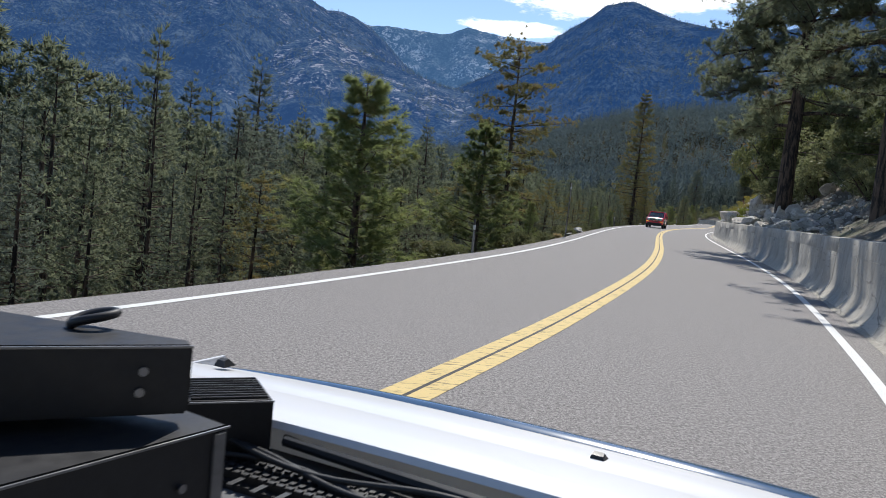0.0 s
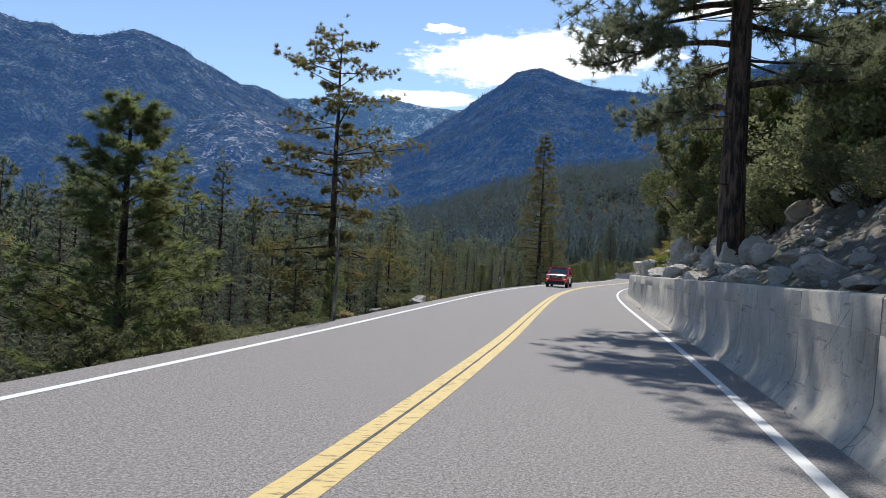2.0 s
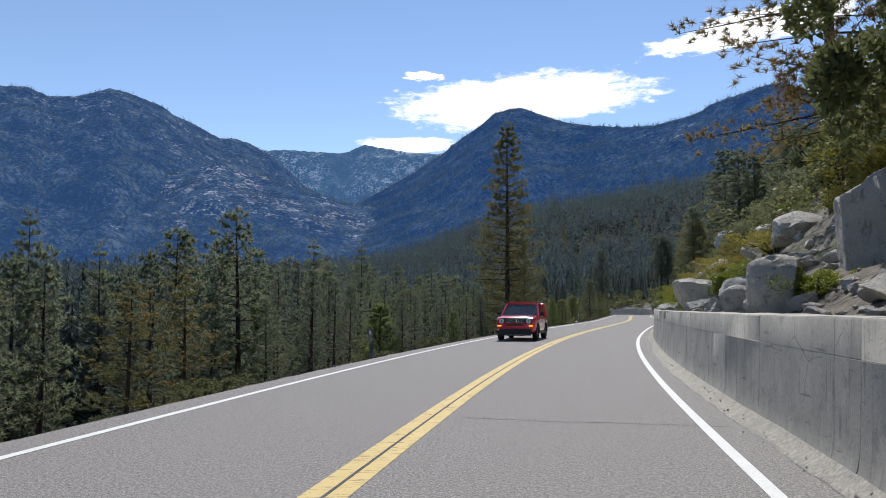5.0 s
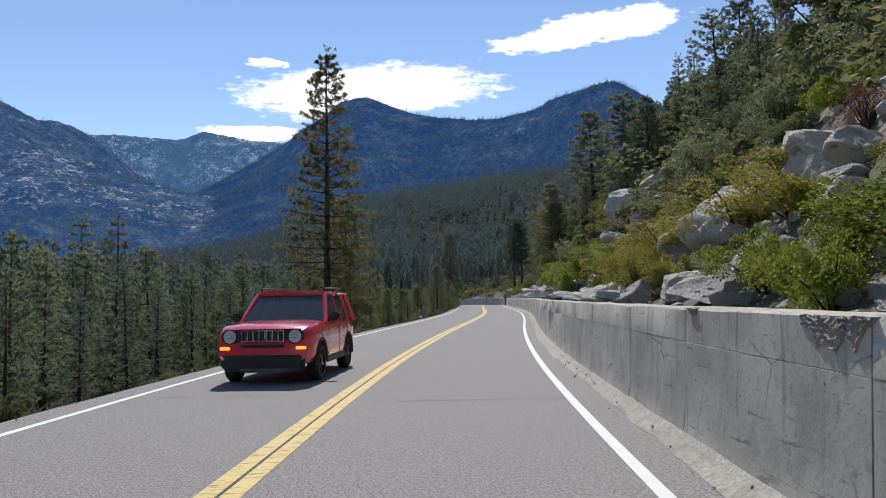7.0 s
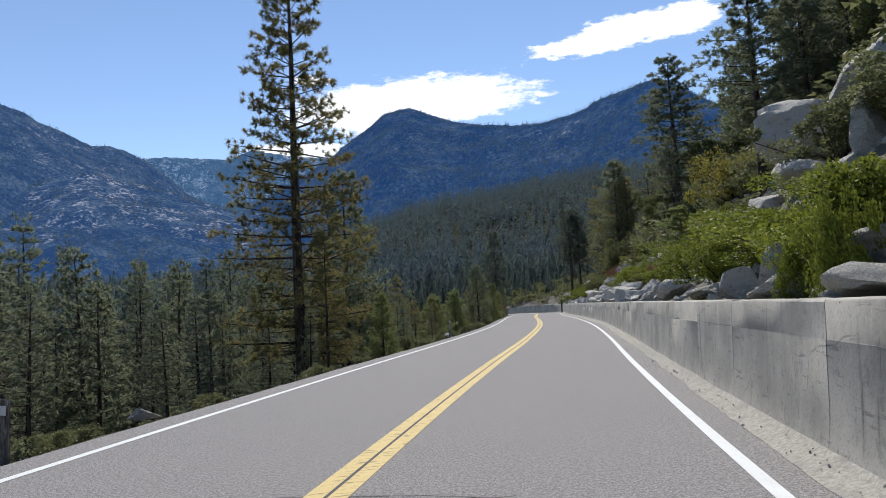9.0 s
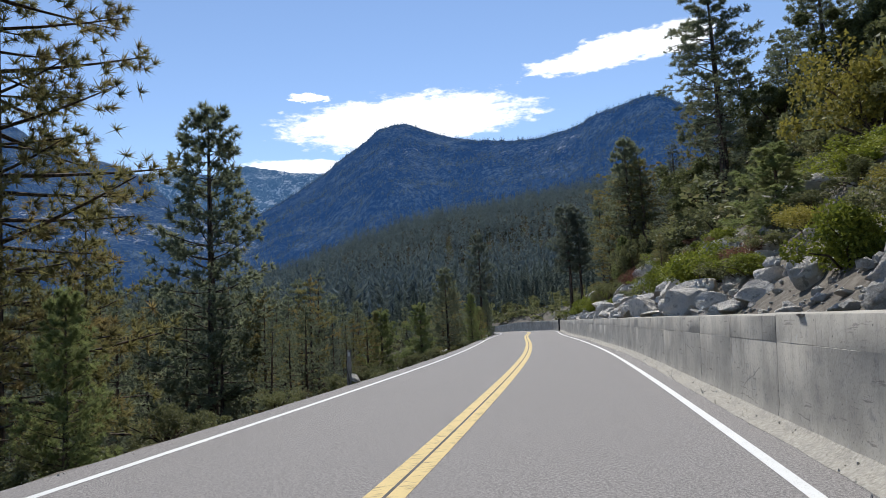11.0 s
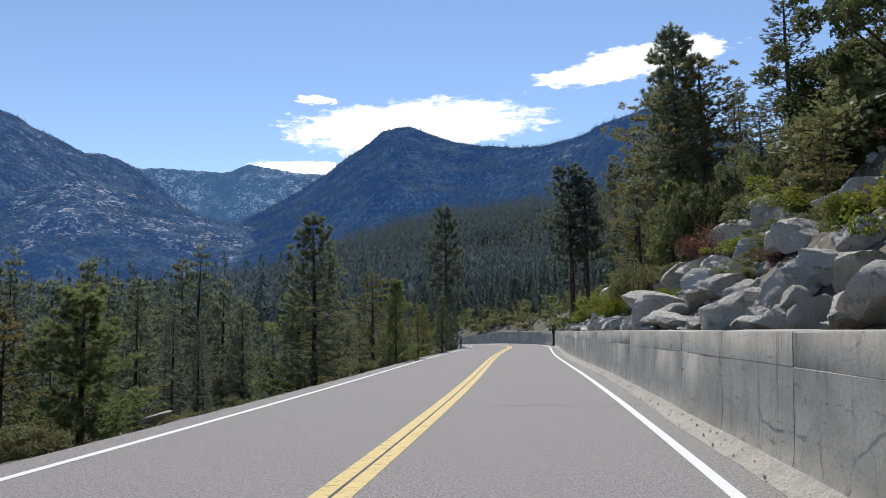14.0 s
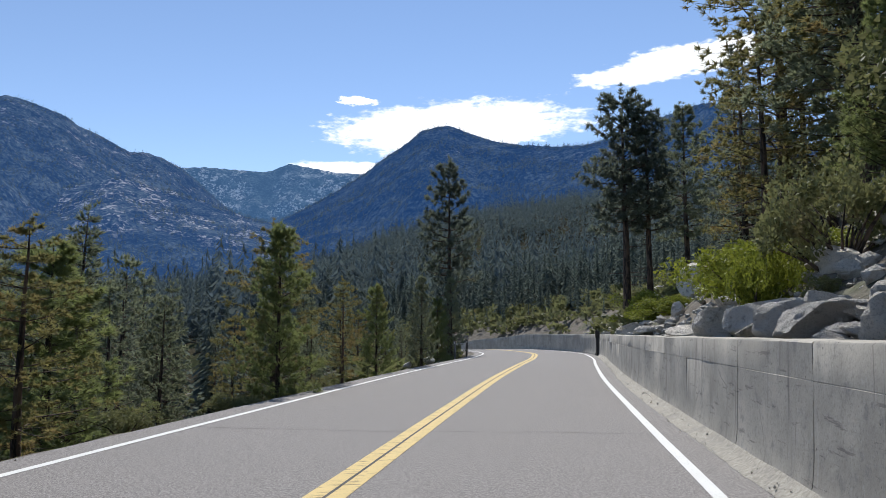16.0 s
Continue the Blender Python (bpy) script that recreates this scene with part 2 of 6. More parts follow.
def make_leaf(name, dark, light, dry=None, share=0.12, sheen=0.68, by="island", thin_share=0.38, haze_glow=None):
    m, n, s = material(name)
    r = n.island() if by == "island" else n.chance()
    c = n.mix(r, dark, light)
    if dry:
        c = n.mix(n.step(n.noise(n.position(), 0.9, 3.0), 0.62 - share, 0.70 - share * 0.6), c, dry)
    whole = n.mix(0.35, c, n.mix(n.chance(), tuple(v * 0.6 for v in dark), tuple(min(1.0, v * 1.2) for v in light)))
    n.put(s["Base Color"], whole)
    s["Roughness"].default_value = sheen
    thin = n.add("ShaderNodeBsdfTranslucent")
    n.put(thin.inputs["Color"], n.mix(0.35, whole, tuple(min(1, v * 1.7) for v in light)))
    both = n.add("ShaderNodeMixShader")
    both.inputs[0].default_value = thin_share
    # optional emission that imitates haze in front of far-off leaves
    if haze_glow:
        s["Emission Color"].default_value, s["Emission Strength"].default_value = (*haze_glow, 1), 1.0
    s["Specular IOR Level"].default_value = 0.0 if sheen > 0.8 else 0.2
    node = [x for x in n.tree.nodes if x.bl_idname == "ShaderNodeBsdfPrincipled"][0]
    n.put(both.inputs[1], node.outputs[0])
    n.put(both.inputs[2], thin.outputs[0])
    out = [x for x in n.tree.nodes if x.bl_idname == "ShaderNodeOutputMaterial"][0]
    n.put(out.inputs[0], both.outputs[0])
    return m


def make_bark(name, dark, light):
    m, n, s = material(name)
    p = n.position()
    plates = n.noise(p, 1.0, 6.0, 0.72, stretch=(8.0, 8.0, 1.3))
    n.put(s["Base Color"], n.mix(n.step(plates, 0.42, 0.58), tuple(v * 0.6 for v in dark), light))
    s["Roughness"].default_value = 0.95
    n.put(s["Normal"], n.bump(plates, 0.9, 0.06))
    return m


ASPHALT = make_asphalt()
YELLOW = make_paint("yellow_road_paint", (0.70, 0.535, 0.235), (0.58, 0.435, 0.18), 0.8)
WHITE = make_paint("white_road_paint", (0.78, 0.78, 0.75), (0.62, 0.62, 0.60))
CONCRETE = make_concrete()
GRANITE = make_granite()
SOIL = make_soil()


def make_floor():
    m, n, s = material("forest_floor")
    p = n.position()
    a, b = n.noise(p, 0.15, 6.0, 0.65), n.noise(p, 2.6, 6.0, 0.7)
    c = n.ramp(b, (0.28, (0.022, 0.020, 0.013)), (0.5, (0.055, 0.049, 0.033)), (0.75, (0.13, 0.112, 0.08)))
    n.put(s["Base Color"], n.mix(n.step(a, 0.45, 0.62, 0.0, 0.8), c, n.ramp(b, (0.3, (0.018, 0.026, 0.013)), (0.7, (0.06, 0.07, 0.034)))))
    s["Roughness"].default_value, s["Specular IOR Level"].default_value = 1.0, 0.0
    n.put(s["Normal"], n.bump(b, 0.8, 0.12))
    return m


FLOOR = make_floor()
# each mountain's blue glow imitates haze, strongest on the far ridge
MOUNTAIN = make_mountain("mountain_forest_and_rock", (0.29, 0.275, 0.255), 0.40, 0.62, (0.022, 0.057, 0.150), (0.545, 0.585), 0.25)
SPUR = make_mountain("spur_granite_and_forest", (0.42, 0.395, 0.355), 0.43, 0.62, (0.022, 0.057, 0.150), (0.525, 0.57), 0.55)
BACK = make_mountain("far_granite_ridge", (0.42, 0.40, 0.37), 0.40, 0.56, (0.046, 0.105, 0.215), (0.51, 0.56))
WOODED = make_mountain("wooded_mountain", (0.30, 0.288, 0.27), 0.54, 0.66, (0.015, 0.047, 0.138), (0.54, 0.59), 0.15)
NEEDLES = make_leaf("pine_needles", (0.056, 0.078, 0.048), (0.25, 0.272, 0.165), (0.20, 0.16, 0.075), 0.02, thin_share=0.45)
YOUNG = make_leaf("young_pine_needles", (0.078, 0.108, 0.042), (0.27, 0.305, 0.115), (0.27, 0.20, 0.085), 0.06, thin_share=0.5)
FIR = make_leaf("fir_needles", (0.030, 0.044, 0.038), (0.215, 0.245, 0.18), (0.19, 0.155, 0.075), 0.03, thin_share=0.48)
DRY = make_leaf("browning_pine_needles", (0.090, 0.092, 0.036), (0.24, 0.22, 0.085), (0.31, 0.20, 0.085), 0.12, thin_share=0.48)
RUSTY = make_leaf("rusty_pine_needles", (0.085, 0.075, 0.030), (0.25, 0.19, 0.075), (0.30, 0.155, 0.07), 0.16, thin_share=0.4)
SHRUB = make_leaf("manzanita_leaves", (0.020, 0.042, 0.009), (0.33, 0.36, 0.050), None, thin_share=0.22)
YELLOWING = make_leaf("yellowing_shrub_leaves", (0.085, 0.085, 0.020), (0.42, 0.36, 0.075), None, thin_share=0.25)
DARKLEAF = make_leaf("dark_oak_leaves", (0.040, 0.054, 0.028), (0.27, 0.285, 0.14), (0.17, 0.12, 0.07), 0.0, thin_share=0.35)
RUSSET = make_leaf("russet_shrub_leaves", (0.10, 0.045, 0.035), (0.24, 0.12, 0.08), None)
STRAW = make_leaf("dry_grass", (0.22, 0.16, 0.07), (0.46, 0.36, 0.18), None)
BARK = make_bark("pine_bark", (0.030, 0.024, 0.020), (0.125, 0.085, 0.060))
GREYWOOD = make_bark("bleached_wood", (0.16, 0.15, 0.14), (0.36, 0.34, 0.31))


# ---- building helpers ----
def link(name, bm, mats, parent=None, smooth=False):
    me = bpy.data.meshes.new(name)
    bm.to_mesh(me)
    bm.free()
    for m in mats if isinstance(mats, (list, tuple)) else [mats]:
        me.materials.append(m)
    if smooth:
        me.shade_smooth()
        me.set_sharp_from_angle(angle=radians(38))
    else:
        me.shade_flat()
    ob = new(name, me)
    ob.parent = parent
    return ob


def part(name, bm, mat, parent, label="", smooth=False):
    return tagged(link(name, bm, mat, parent, smooth), label)


def raw(name, verts, tris, mat, parent=None, smooth=False, index=None):
    """A mesh object from arrays of vertices and triangles."""
    me = bpy.data.meshes.new(name)
    verts, tris = np.asarray(verts, np.float32), np.asarray(tris, np.int32)
    me.vertices.add(len(verts))
    me.vertices.foreach_set("co", verts.ravel())
    me.loops.add(tris.size)
    me.loops.foreach_set("vertex_index", tris.ravel())
    me.polygons.add(len(tris))
    me.polygons.foreach_set("loop_start", np.arange(0, tris.size, tris.shape[1], dtype=np.int32))
    for m in mat if isinstance(mat, (list, tuple)) else [mat]:
        me.materials.append(m)
    if index is not None:
        me.polygons.foreach_set("material_index", np.asarray(index, np.int32))
    me.update(calc_edges=True)
    if smooth:
        me.shade_smooth()
    else:
        me.shade_flat()
    ob = new(name, me)
    ob.parent = parent
    return ob


def empty(name, m=None):
    ob = new(name)
    ob.empty_display_size = 0.2
    if m is not None:
        ob.matrix_basis = m
    return ob


def box(bm, size, at=(0, 0, 0), bevel=0.0, turn=None):
    m = Matrix.Translation(at) @ (turn or Matrix()) @ Matrix.Diagonal((*size, 1))
    made = bmesh.ops.create_cube(bm, size=1.0, matrix=m)
    if bevel:
        edges = {e for v in made["verts"] for e in v.link_edges}
        bmesh.ops.bevel(bm, geom=list(edges), offset=bevel, segments=2, affect="EDGES")
    return bm


def rod(bm, a, b, r0, r1, sides=8):
    a, b = Vector(a), Vector(b)
    turn = (b - a).to_track_quat("Z", "Y").to_matrix().to_4x4()
    m = Matrix.Translation((a + b) / 2) @ turn
    bmesh.ops.create_cone(bm, cap_ends=True, segments=sides, radius1=r0, radius2=r1, depth=(b - a).length, matrix=m)
    return bm


# ---- the line of the road ----
# x of the yellow line at every tenth metre of y, then the bend to the left round the head of the valley
ALONG = [(-10.10, -30), (-8.30, -20), (-5.80, -10), (-2.70, 0), (1.17, 10), (4.63, 20), (7.52, 30), (10.12, 40), (12.73, 50), (15.50, 60), (18.60, 70), (22.06, 80),
         (25.87, 90), (29.91, 100), (34.08, 110), (38.13, 120), (42.02, 130), (45.67, 140), (49.15, 150), (52.51, 160), (55.93, 170), (59.57, 180), (63.24, 190),
         (66.01, 200), (66.31, 210), (63.63, 220), (57.85, 228.5), (50.11, 236), (40.81, 243), (29.94, 250), (16.00, 257), (0.00, 262), (-18.00, 265)]
FALL = [(0, 0.0), (256, 0.0), (264, -0.6), (275, -2.2), (286, -4.1), (300, -6.0), (420, -14.0)]


def catmull(points, each=12):
    out = []
    p = [np.array(v, float) for v in points]
    p = [2 * p[0] - p[1], *p, 2 * p[-1] - p[-2]]
    for a, b, c, d in zip(p, p[1:], p[2:], p[3:]):
        for k in range(each):
            t = k / each
            out.append(0.5 * (2 * b + (c - a) * t + (2 * a - 5 * b + 4 * c - d) * t * t + (3 * b - 3 * c + d - a) * t**3))
    return np.array([*out, p[-2]])


LINE = catmull(ALONG)
STEP = np.r_[0, np.cumsum(np.hypot(*np.diff(LINE, axis=0).T))]
DIRS = np.gradient(LINE, axis=0)
DIRS /= np.linalg.norm(DIRS, axis=1)[:, None]
RIGHT = np.stack([DIRS[:, 1], -DIRS[:, 0]], 1)
RISE = np.interp(LINE[:, 1] * 0 + STEP, *zip(*[(s + 0.0, z) for s, z in FALL]))


def at_y(y):
    """Index of the road's sample where it first passes y."""
    return int(np.argmax(LINE[:, 1] >= y))


def spot(y, d, z=0.0):
    """A place d metres to the right of the yellow line, where the line passes y."""
    i = at_y(y)
    x, yy = LINE[i] + RIGHT[i] * d
    return Vector((x, yy, z))


def heading(y):
    i = at_y(y)
    return math.atan2(-DIRS[i, 0], DIRS[i, 1])


def road_frame(xy):
    """Distance to the right of the line, and the sample's index, for an array of places."""
    xy = np.asarray(xy, float).reshape(-1, 2)
    d, idx = np.empty(len(xy)), np.empty(len(xy), int)
    for k in range(0, len(xy), 4000):
        some = xy[k : k + 4000]
        off = some[:, None] - LINE[None]
        i = (off**2).sum(-1).argmin(1)
        side = (off[np.arange(len(some)), i] * RIGHT[i]).sum(-1)
        far = np.sqrt((off[np.arange(len(some)), i] ** 2).sum(-1))
        d[k : k + 4000], idx[k : k + 4000] = np.where(side >= 0, far, -far), i
    return d, idx


def smooth01(v, a, b):
    t = np.clip((v - a) / (b - a), 0, 1)
    return t * t * (3 - 2 * t)


def waves(x, y, size, seed):
    """Cheap smooth noise in -1..1."""
    r = np.random.default_rng(seed)
    out = 0
    for k in range(5):
        a, f, ph = r.uniform(0, math.tau), (1.7**k) / size, r.uniform(0, math.tau, 2)
        u, v = x * math.cos(a) - y * math.sin(a), x * math.sin(a) + y * math.cos(a)
        out = out + np.sin(u * f * math.tau + ph[0] + 1.3 * np.sin(v * f * 2.1 + ph[1])) * np.cos(v * f * math.tau * 0.8 + ph[1]) / 1.5**k
    return out / 2.2


HUB = np.array([25.0, 85.0])
HILL_AZ = [-180, -70, -45, -33, -25.3, -19.1, -14.9, -10.6, -6.4, -2.3, 1.7, 7, 13.9, 22, 32, 60, 180]
HILL_EL = [0, 9.0, 10.8, 11.0, 10.4, 9.7, 9.1, 8.5, 7.1, 5.5, 4.5, 3.8, 3.4, 3.2, 3.4, 1.5, 0]


def ground_z(x, y, bank=False):
    """Height of the land: cut hillside to the right of the road, forested drop to the left, wooded rise ahead."""
    x, y = np.asarray(x, float), np.asarray(y, float)
    shape = x.shape
    x, y = x.ravel(), y.ravel()
    d, i = road_frame(np.stack([x, y], 1))
    base = RISE[i]
    q = x * 0.36 + y * 0.93
    steep = 0.85 - 0.61 * smooth01(q, 165, 235)
    up = np.maximum(d - 4.5, 0)
    bench = np.minimum(up, 2.7) * 0.62
    up = np.maximum(up - 2.7, 0)
    up = np.where(up < 15, up, 15 + (up - 15) * 0.55)
    right = 1.12 + bench + np.where(up < 60, up * steep, 60 * steep + (up - 60) * 0.30 * steep / 0.7)
    right = np.minimum(right, 120)
    if not bank:
        right = np.where(d < 13.5, -0.4 + (right + 0.4 - 0.7 * (1 - smooth01(d, 10.5, 13.0))) * smooth01(d, 6.2, 9.0), right)
    down = np.maximum(-d - 4.3, 0)
    left = -np.minimum(down * 0.42, 6 + down * 0.20)
    left = np.maximum(left, -24 - 0.01 * down)
    rough = waves(x, y, 9.0, 3) * 0.35 * smooth01(np.abs(d), 4.6, 9) + waves(x, y, 55.0, 4) * 2.2 * smooth01(np.abs(d), 12, 50)
    near = base + np.where(d > 0, right, left) + rough - 0.06
    az = np.degrees(np.arctan2(-(x - HUB[0]), y - HUB[1]))
    r = np.hypot(x - HUB[0], y - HUB[1])
    top = np.tan(np.radians(np.interp(az, HILL_AZ, HILL_EL))) * 820 - 14
    hill = -26 + (top + 26) * smooth01(r, 130, 880) * (1 - 0.75 * smooth01(r, 950, 1900)) + waves(x, y, 160, 9) * 5 * smooth01(r, 200, 500)
    mix = smooth01(np.abs(d), 18, 70) * smooth01(r, 120, 260)
    z = np.where(d > 0, np.maximum(near * (1 - 0.6 * mix), hill * mix + near * (1 - mix)), near * (1 - mix) + hill * mix)
    z = z * (1 - smooth01(r, 3600, 4600)) + -26 * smooth01(r, 3600, 4600)
    return z.reshape(shape)


def spread(lo, hi, fine, mid_lo, mid_hi, grow=1.16, most=140.0):
    """Grid lines, fine in the middle and wider and wider outwards."""
    mid = list(np.arange(mid_lo, mid_hi + fine, fine))
    left, right, w = [], [], fine
    v = mid_lo
    while v > lo:
        w = min(w * grow, most)
        v -= w
        left.append(v)
    v, w = mid_hi, fine
    while v < hi:
        w = min(w * grow, most)
        v += w
        right.append(v)
    return np.array(left[::-1] + mid + right)


def grid_faces(nx, ny):
    a = np.arange(nx * ny).reshape(ny, nx)
    return np.stack([a[:-1, :-1], a[:-1, 1:], a[1:, 1:], a[1:, :-1]], -1).reshape(-1, 4)


gx, gy = spread(-4700, 4700, 1.4, -25, 110), spread(-4700, 4700, 1.4, -20, 225)
GX, GY = np.meshgrid(gx, gy)
GZ = ground_z(GX, GY)
ground = raw("ground", np.stack([GX, GY, GZ], -1).reshape(-1, 3), grid_faces(len(gx), len(gy)), FLOOR, smooth=True)
tagged(ground, "stony mountain ground falling to a forested valley", "ground", kind="structure")


# ---- road ----
def ribbon(name, d0, d1, z, mat, first=-30.0, last=None, cols=1, crown=0.0):
    i0 = at_y(first) if first > -29 else 0
    i1 = len(LINE) if last is None else at_y(last)
    ds = np.linspace(d0, d1, cols + 1)
    v = []
    for i in range(i0, i1):
        for dd in ds:
            v.append((*(LINE[i] + RIGHT[i] * dd), RISE[i] + z))
    return raw(name, v, grid_faces(cols + 1, i1 - i0), mat)


tagged(ribbon("road", -4.15, 3.95, 0.0, ASPHALT, cols=4), "worn grey asphalt two-lane mountain road", "road", kind="structure")
for d in (-0.104, 0.104):
    tagged(ribbon("centre_line", d - 0.086, d + 0.086, 0.004, YELLOW), "worn double yellow painted centre line", "road marking", kind="structure")
SEAM = plain("black_sealant", (0.045, 0.043, 0.042), 0.8, grain=0.4, scale=14.0)
def make_dust():
    m, n, s = material("gutter_dust")
    p = n.position()
    fine, broad = n.noise(p, 22.0, 6.0, 0.7), n.noise(p, 2.4, 5.0, 0.65)
    c = n.ramp(fine, (0.3, (0.20, 0.183, 0.152)), (0.5, (0.34, 0.315, 0.265)), (0.72, (0.48, 0.45, 0.385)))
    n.put(s["Base Color"], n.mix(n.step(broad, 0.45, 0.7, 0.0, 0.5), c, (0.20, 0.19, 0.175)))
    s["Roughness"].default_value = 0.95
    n.put(s["Normal"], n.bump(fine, 0.4, 0.02))
    return m


DUST = make_dust()
tagged(ribbon("centre_seam", -0.020, 0.020, 0.003, SEAM), "dark sealed seam between the yellow lines", "road marking", kind="structure")


def gutter():
    """Dust and grit drifted against the foot of the wall, with a ragged edge."""
    r = np.random.default_rng(19)
    n, each = at_y(192), 4
    i = np.arange(0, n, 1 / each)
    k, f = i.astype(int), (i % 1)[:, None]
    line, side = LINE[k] * (1 - f) + LINE[k + 1] * f, RIGHT[k] * (1 - f) + RIGHT[k + 1] * f
    wob = np.convolve(r.normal(0, 0.035, len(i) + 6), np.ones(4) / 4, "same")[3:-3] + 0.06 * np.sin(i * 0.21)
    rows = [(3.84 + wob * 0.8, 0.004 + 0 * wob), (3.88 + wob * 0.5, 0.018 + 0.012 * r.random(len(i))), (3.93 + wob * 0.2, 0.035 + 0.02 * r.random(len(i))), (4.0 + 0 * wob, 0.075 + 0.05 * wob), (4.105 + 0 * wob, 0.17 + 0.2 * wob)]
    v = np.stack([np.c_[line + side * d[:, None], z] for d, z in rows], 1)
    return raw("gutter", v.reshape(-1, 3), grid_faces(5, len(i)), DUST, smooth=True)


tagged(gutter(), "pale dust and grit drifted along the foot of the wall", "gutter", kind="structure")


def road_crack(y, d0, d1, seed):
    """A thin wandering crack across the asphalt."""
    r = np.random.default_rng(seed)
    v = []
    drift = np.cumsum(r.normal(0, 0.02, 40))
    for k, t in enumerate(np.linspace(0, 1, 40)):
        p = spot(y, d0 + (d1 - d0) * t)
        w = 0.006 + 0.006 * r.random()
        v += [(p.x, p.y + drift[k] - w, 0.003), (p.x, p.y + drift[k] + w, 0.003)]
    return tagged(raw("road_crack", v, grid_faces(2, 40), SEAM), "thin dark crack across the asphalt", "road crack", kind="structure")


for k, (y, d0, d1) in enumerate(((36.0, -3.6, 3.4), (54.5, 0.4, 3.7), (74.6, 0.5, 3.6), (75.2, -3.9, -1.2), (88.0, -3.8, 1.5), (103.5, 0.3, 3.7), (116.0, -3.7, -0.4), (127.0, -3.8, 3.6), (141.0, 0.4, 3.7), (157.0, -3.6, 3.6))):
    road_crack(y, d0, d1, 300 + k)
for d in (-3.54, 3.41):
    tagged(ribbon("edge_line", d - 0.065, d + 0.065, 0.004, WHITE), "white painted edge line on the asphalt", "road marking", kind="structure")


# ---- concrete wall along the right side ----
PROFILE = [(4.035, -0.1), (4.035, 0.04), (4.05, 0.08), (4.075, 0.17), (4.09, 0.28), (4.10, 0.42), (4.125, 1.018), (4.130, 1.020), (4.130, 1.026), (4.126, 1.028), (4.14, 1.335), (4.155, 1.355),
           (4.44, 1.365), (4.46, 1.34), (4.46, 0.2), (4.46, -0.1)]


def wall_run(name, i0, i1, parent, label=""):
    v, ends = [], len(PROFILE)
    jit = np.random.default_rng(i0)
    plain_face = jit.random() < 0.45
    for i in range(i0, i1 + 1):
        for k, (d, z) in enumerate(PROFILE):
            if k in (7, 8) and plain_face:
                d = 4.126
            toe = 0.17 * (1 - smooth01(LINE[i, 1], 42, 54)) * max(0.0, (0.45 - z) / 0.45) ** 1.6 * (d < 4.3)
            dd = d - toe + (jit.normal(0, 0.002) if 2 < k < 12 else 0)
            v.append((*(LINE[i] + RIGHT[i] * dd), RISE[i] + z + (jit.normal(0, 0.004) if 10 <= k <= 12 else 0)))
    f = grid_faces(ends, i1 - i0 + 1)
    ob = raw(name, v, f[:, ::-1], CONCRETE, parent)
    return tagged(ob, label)


def cap_ends(ob, rows):
    bm = bmesh.new()
    bm.from_mesh(ob.data)
    bm.verts.ensure_lookup_table()
    count = len(PROFILE)
    for first in (0, len(bm.verts) - count):
        bm.faces.new([bm.verts[first + k] for k in range(count)])
    bmesh.ops.recalc_face_normals(bm, faces=bm.faces)
    bm.to_mesh(ob.data)
    bm.free()
    ob.data.shade_smooth()
    ob.data.set_sharp_from_angle(angle=radians(40))


retaining_wall = empty("retaining_wall", Matrix.Translation(spot(90, 4.2)))
tagged(retaining_wall, "weathered grey concrete roadside wall with vertical joints", "wall", kind="structure")
inverse = retaining_wall.matrix_basis.inverted()
i = 0
end_wall = at_y(193)
bays = np.random.default_rng(8)
while i < end_wall:
    j = min(i + int(bays.integers(3, 5)), end_wall)
    bay = wall_run("panel", i, j, retaining_wall)
    bay.data.transform(inverse)
    v = bay.data.vertices
    count = len(PROFILE)
    # a narrow recessed joint at the end of each panel
    co = np.empty(len(v) * 3, np.float32)
    v.foreach_get("co", co)
    co = co.reshape(-1, count, 3)
    gap = (co[-1] - co[-2]) / np.linalg.norm((co[-1] - co[-2])[3])
    co[-1] -= gap * 0.018
    v.foreach_set("co", co.ravel())
    cap_ends(bay, 0)
    i = j
BROKEN = make_granite("broken_concrete", (0.62, 0.57, 0.50))


def broken_edge(y, long, deep, seed):
    """A spalled place under the wall's top edge: rough aggregate with a ragged outline."""
    r = np.random.default_rng(seed)
    nu, nv = 26, 12
    ragged = deep * (0.35 + 0.65 * np.abs(np.interp(np.arange(nu), np.arange(0, nu, 3), r.random(len(np.arange(0, nu, 3)))))) * np.sin(np.linspace(0, math.pi, nu)) ** 0.5
    i = at_y(y)
    v = []
    for b in range(nv):
        for a in range(nu):
            edge = min(a, nu - 1 - a, nv - 1 - b)
            out = -0.012 if edge == 0 else 0.004 + 0.022 * r.random()
            z = 1.352 - ragged[a] * b / (nv - 1) + r.normal(0, 0.004)
            q = LINE[i] + DIRS[i] * (y - LINE[i, 1] + (a / (nu - 1) - 0.5) * long) + RIGHT[i] * (4.105 + 0.04 * min(1.0, max(0.0, z - 0.42)) - out)
            v.append((q[0], q[1], RISE[i] + z))
    ob = raw("broken_edge", v, grid_faces(nu, nv), BROKEN, retaining_wall)
    ob.data.transform(inverse)


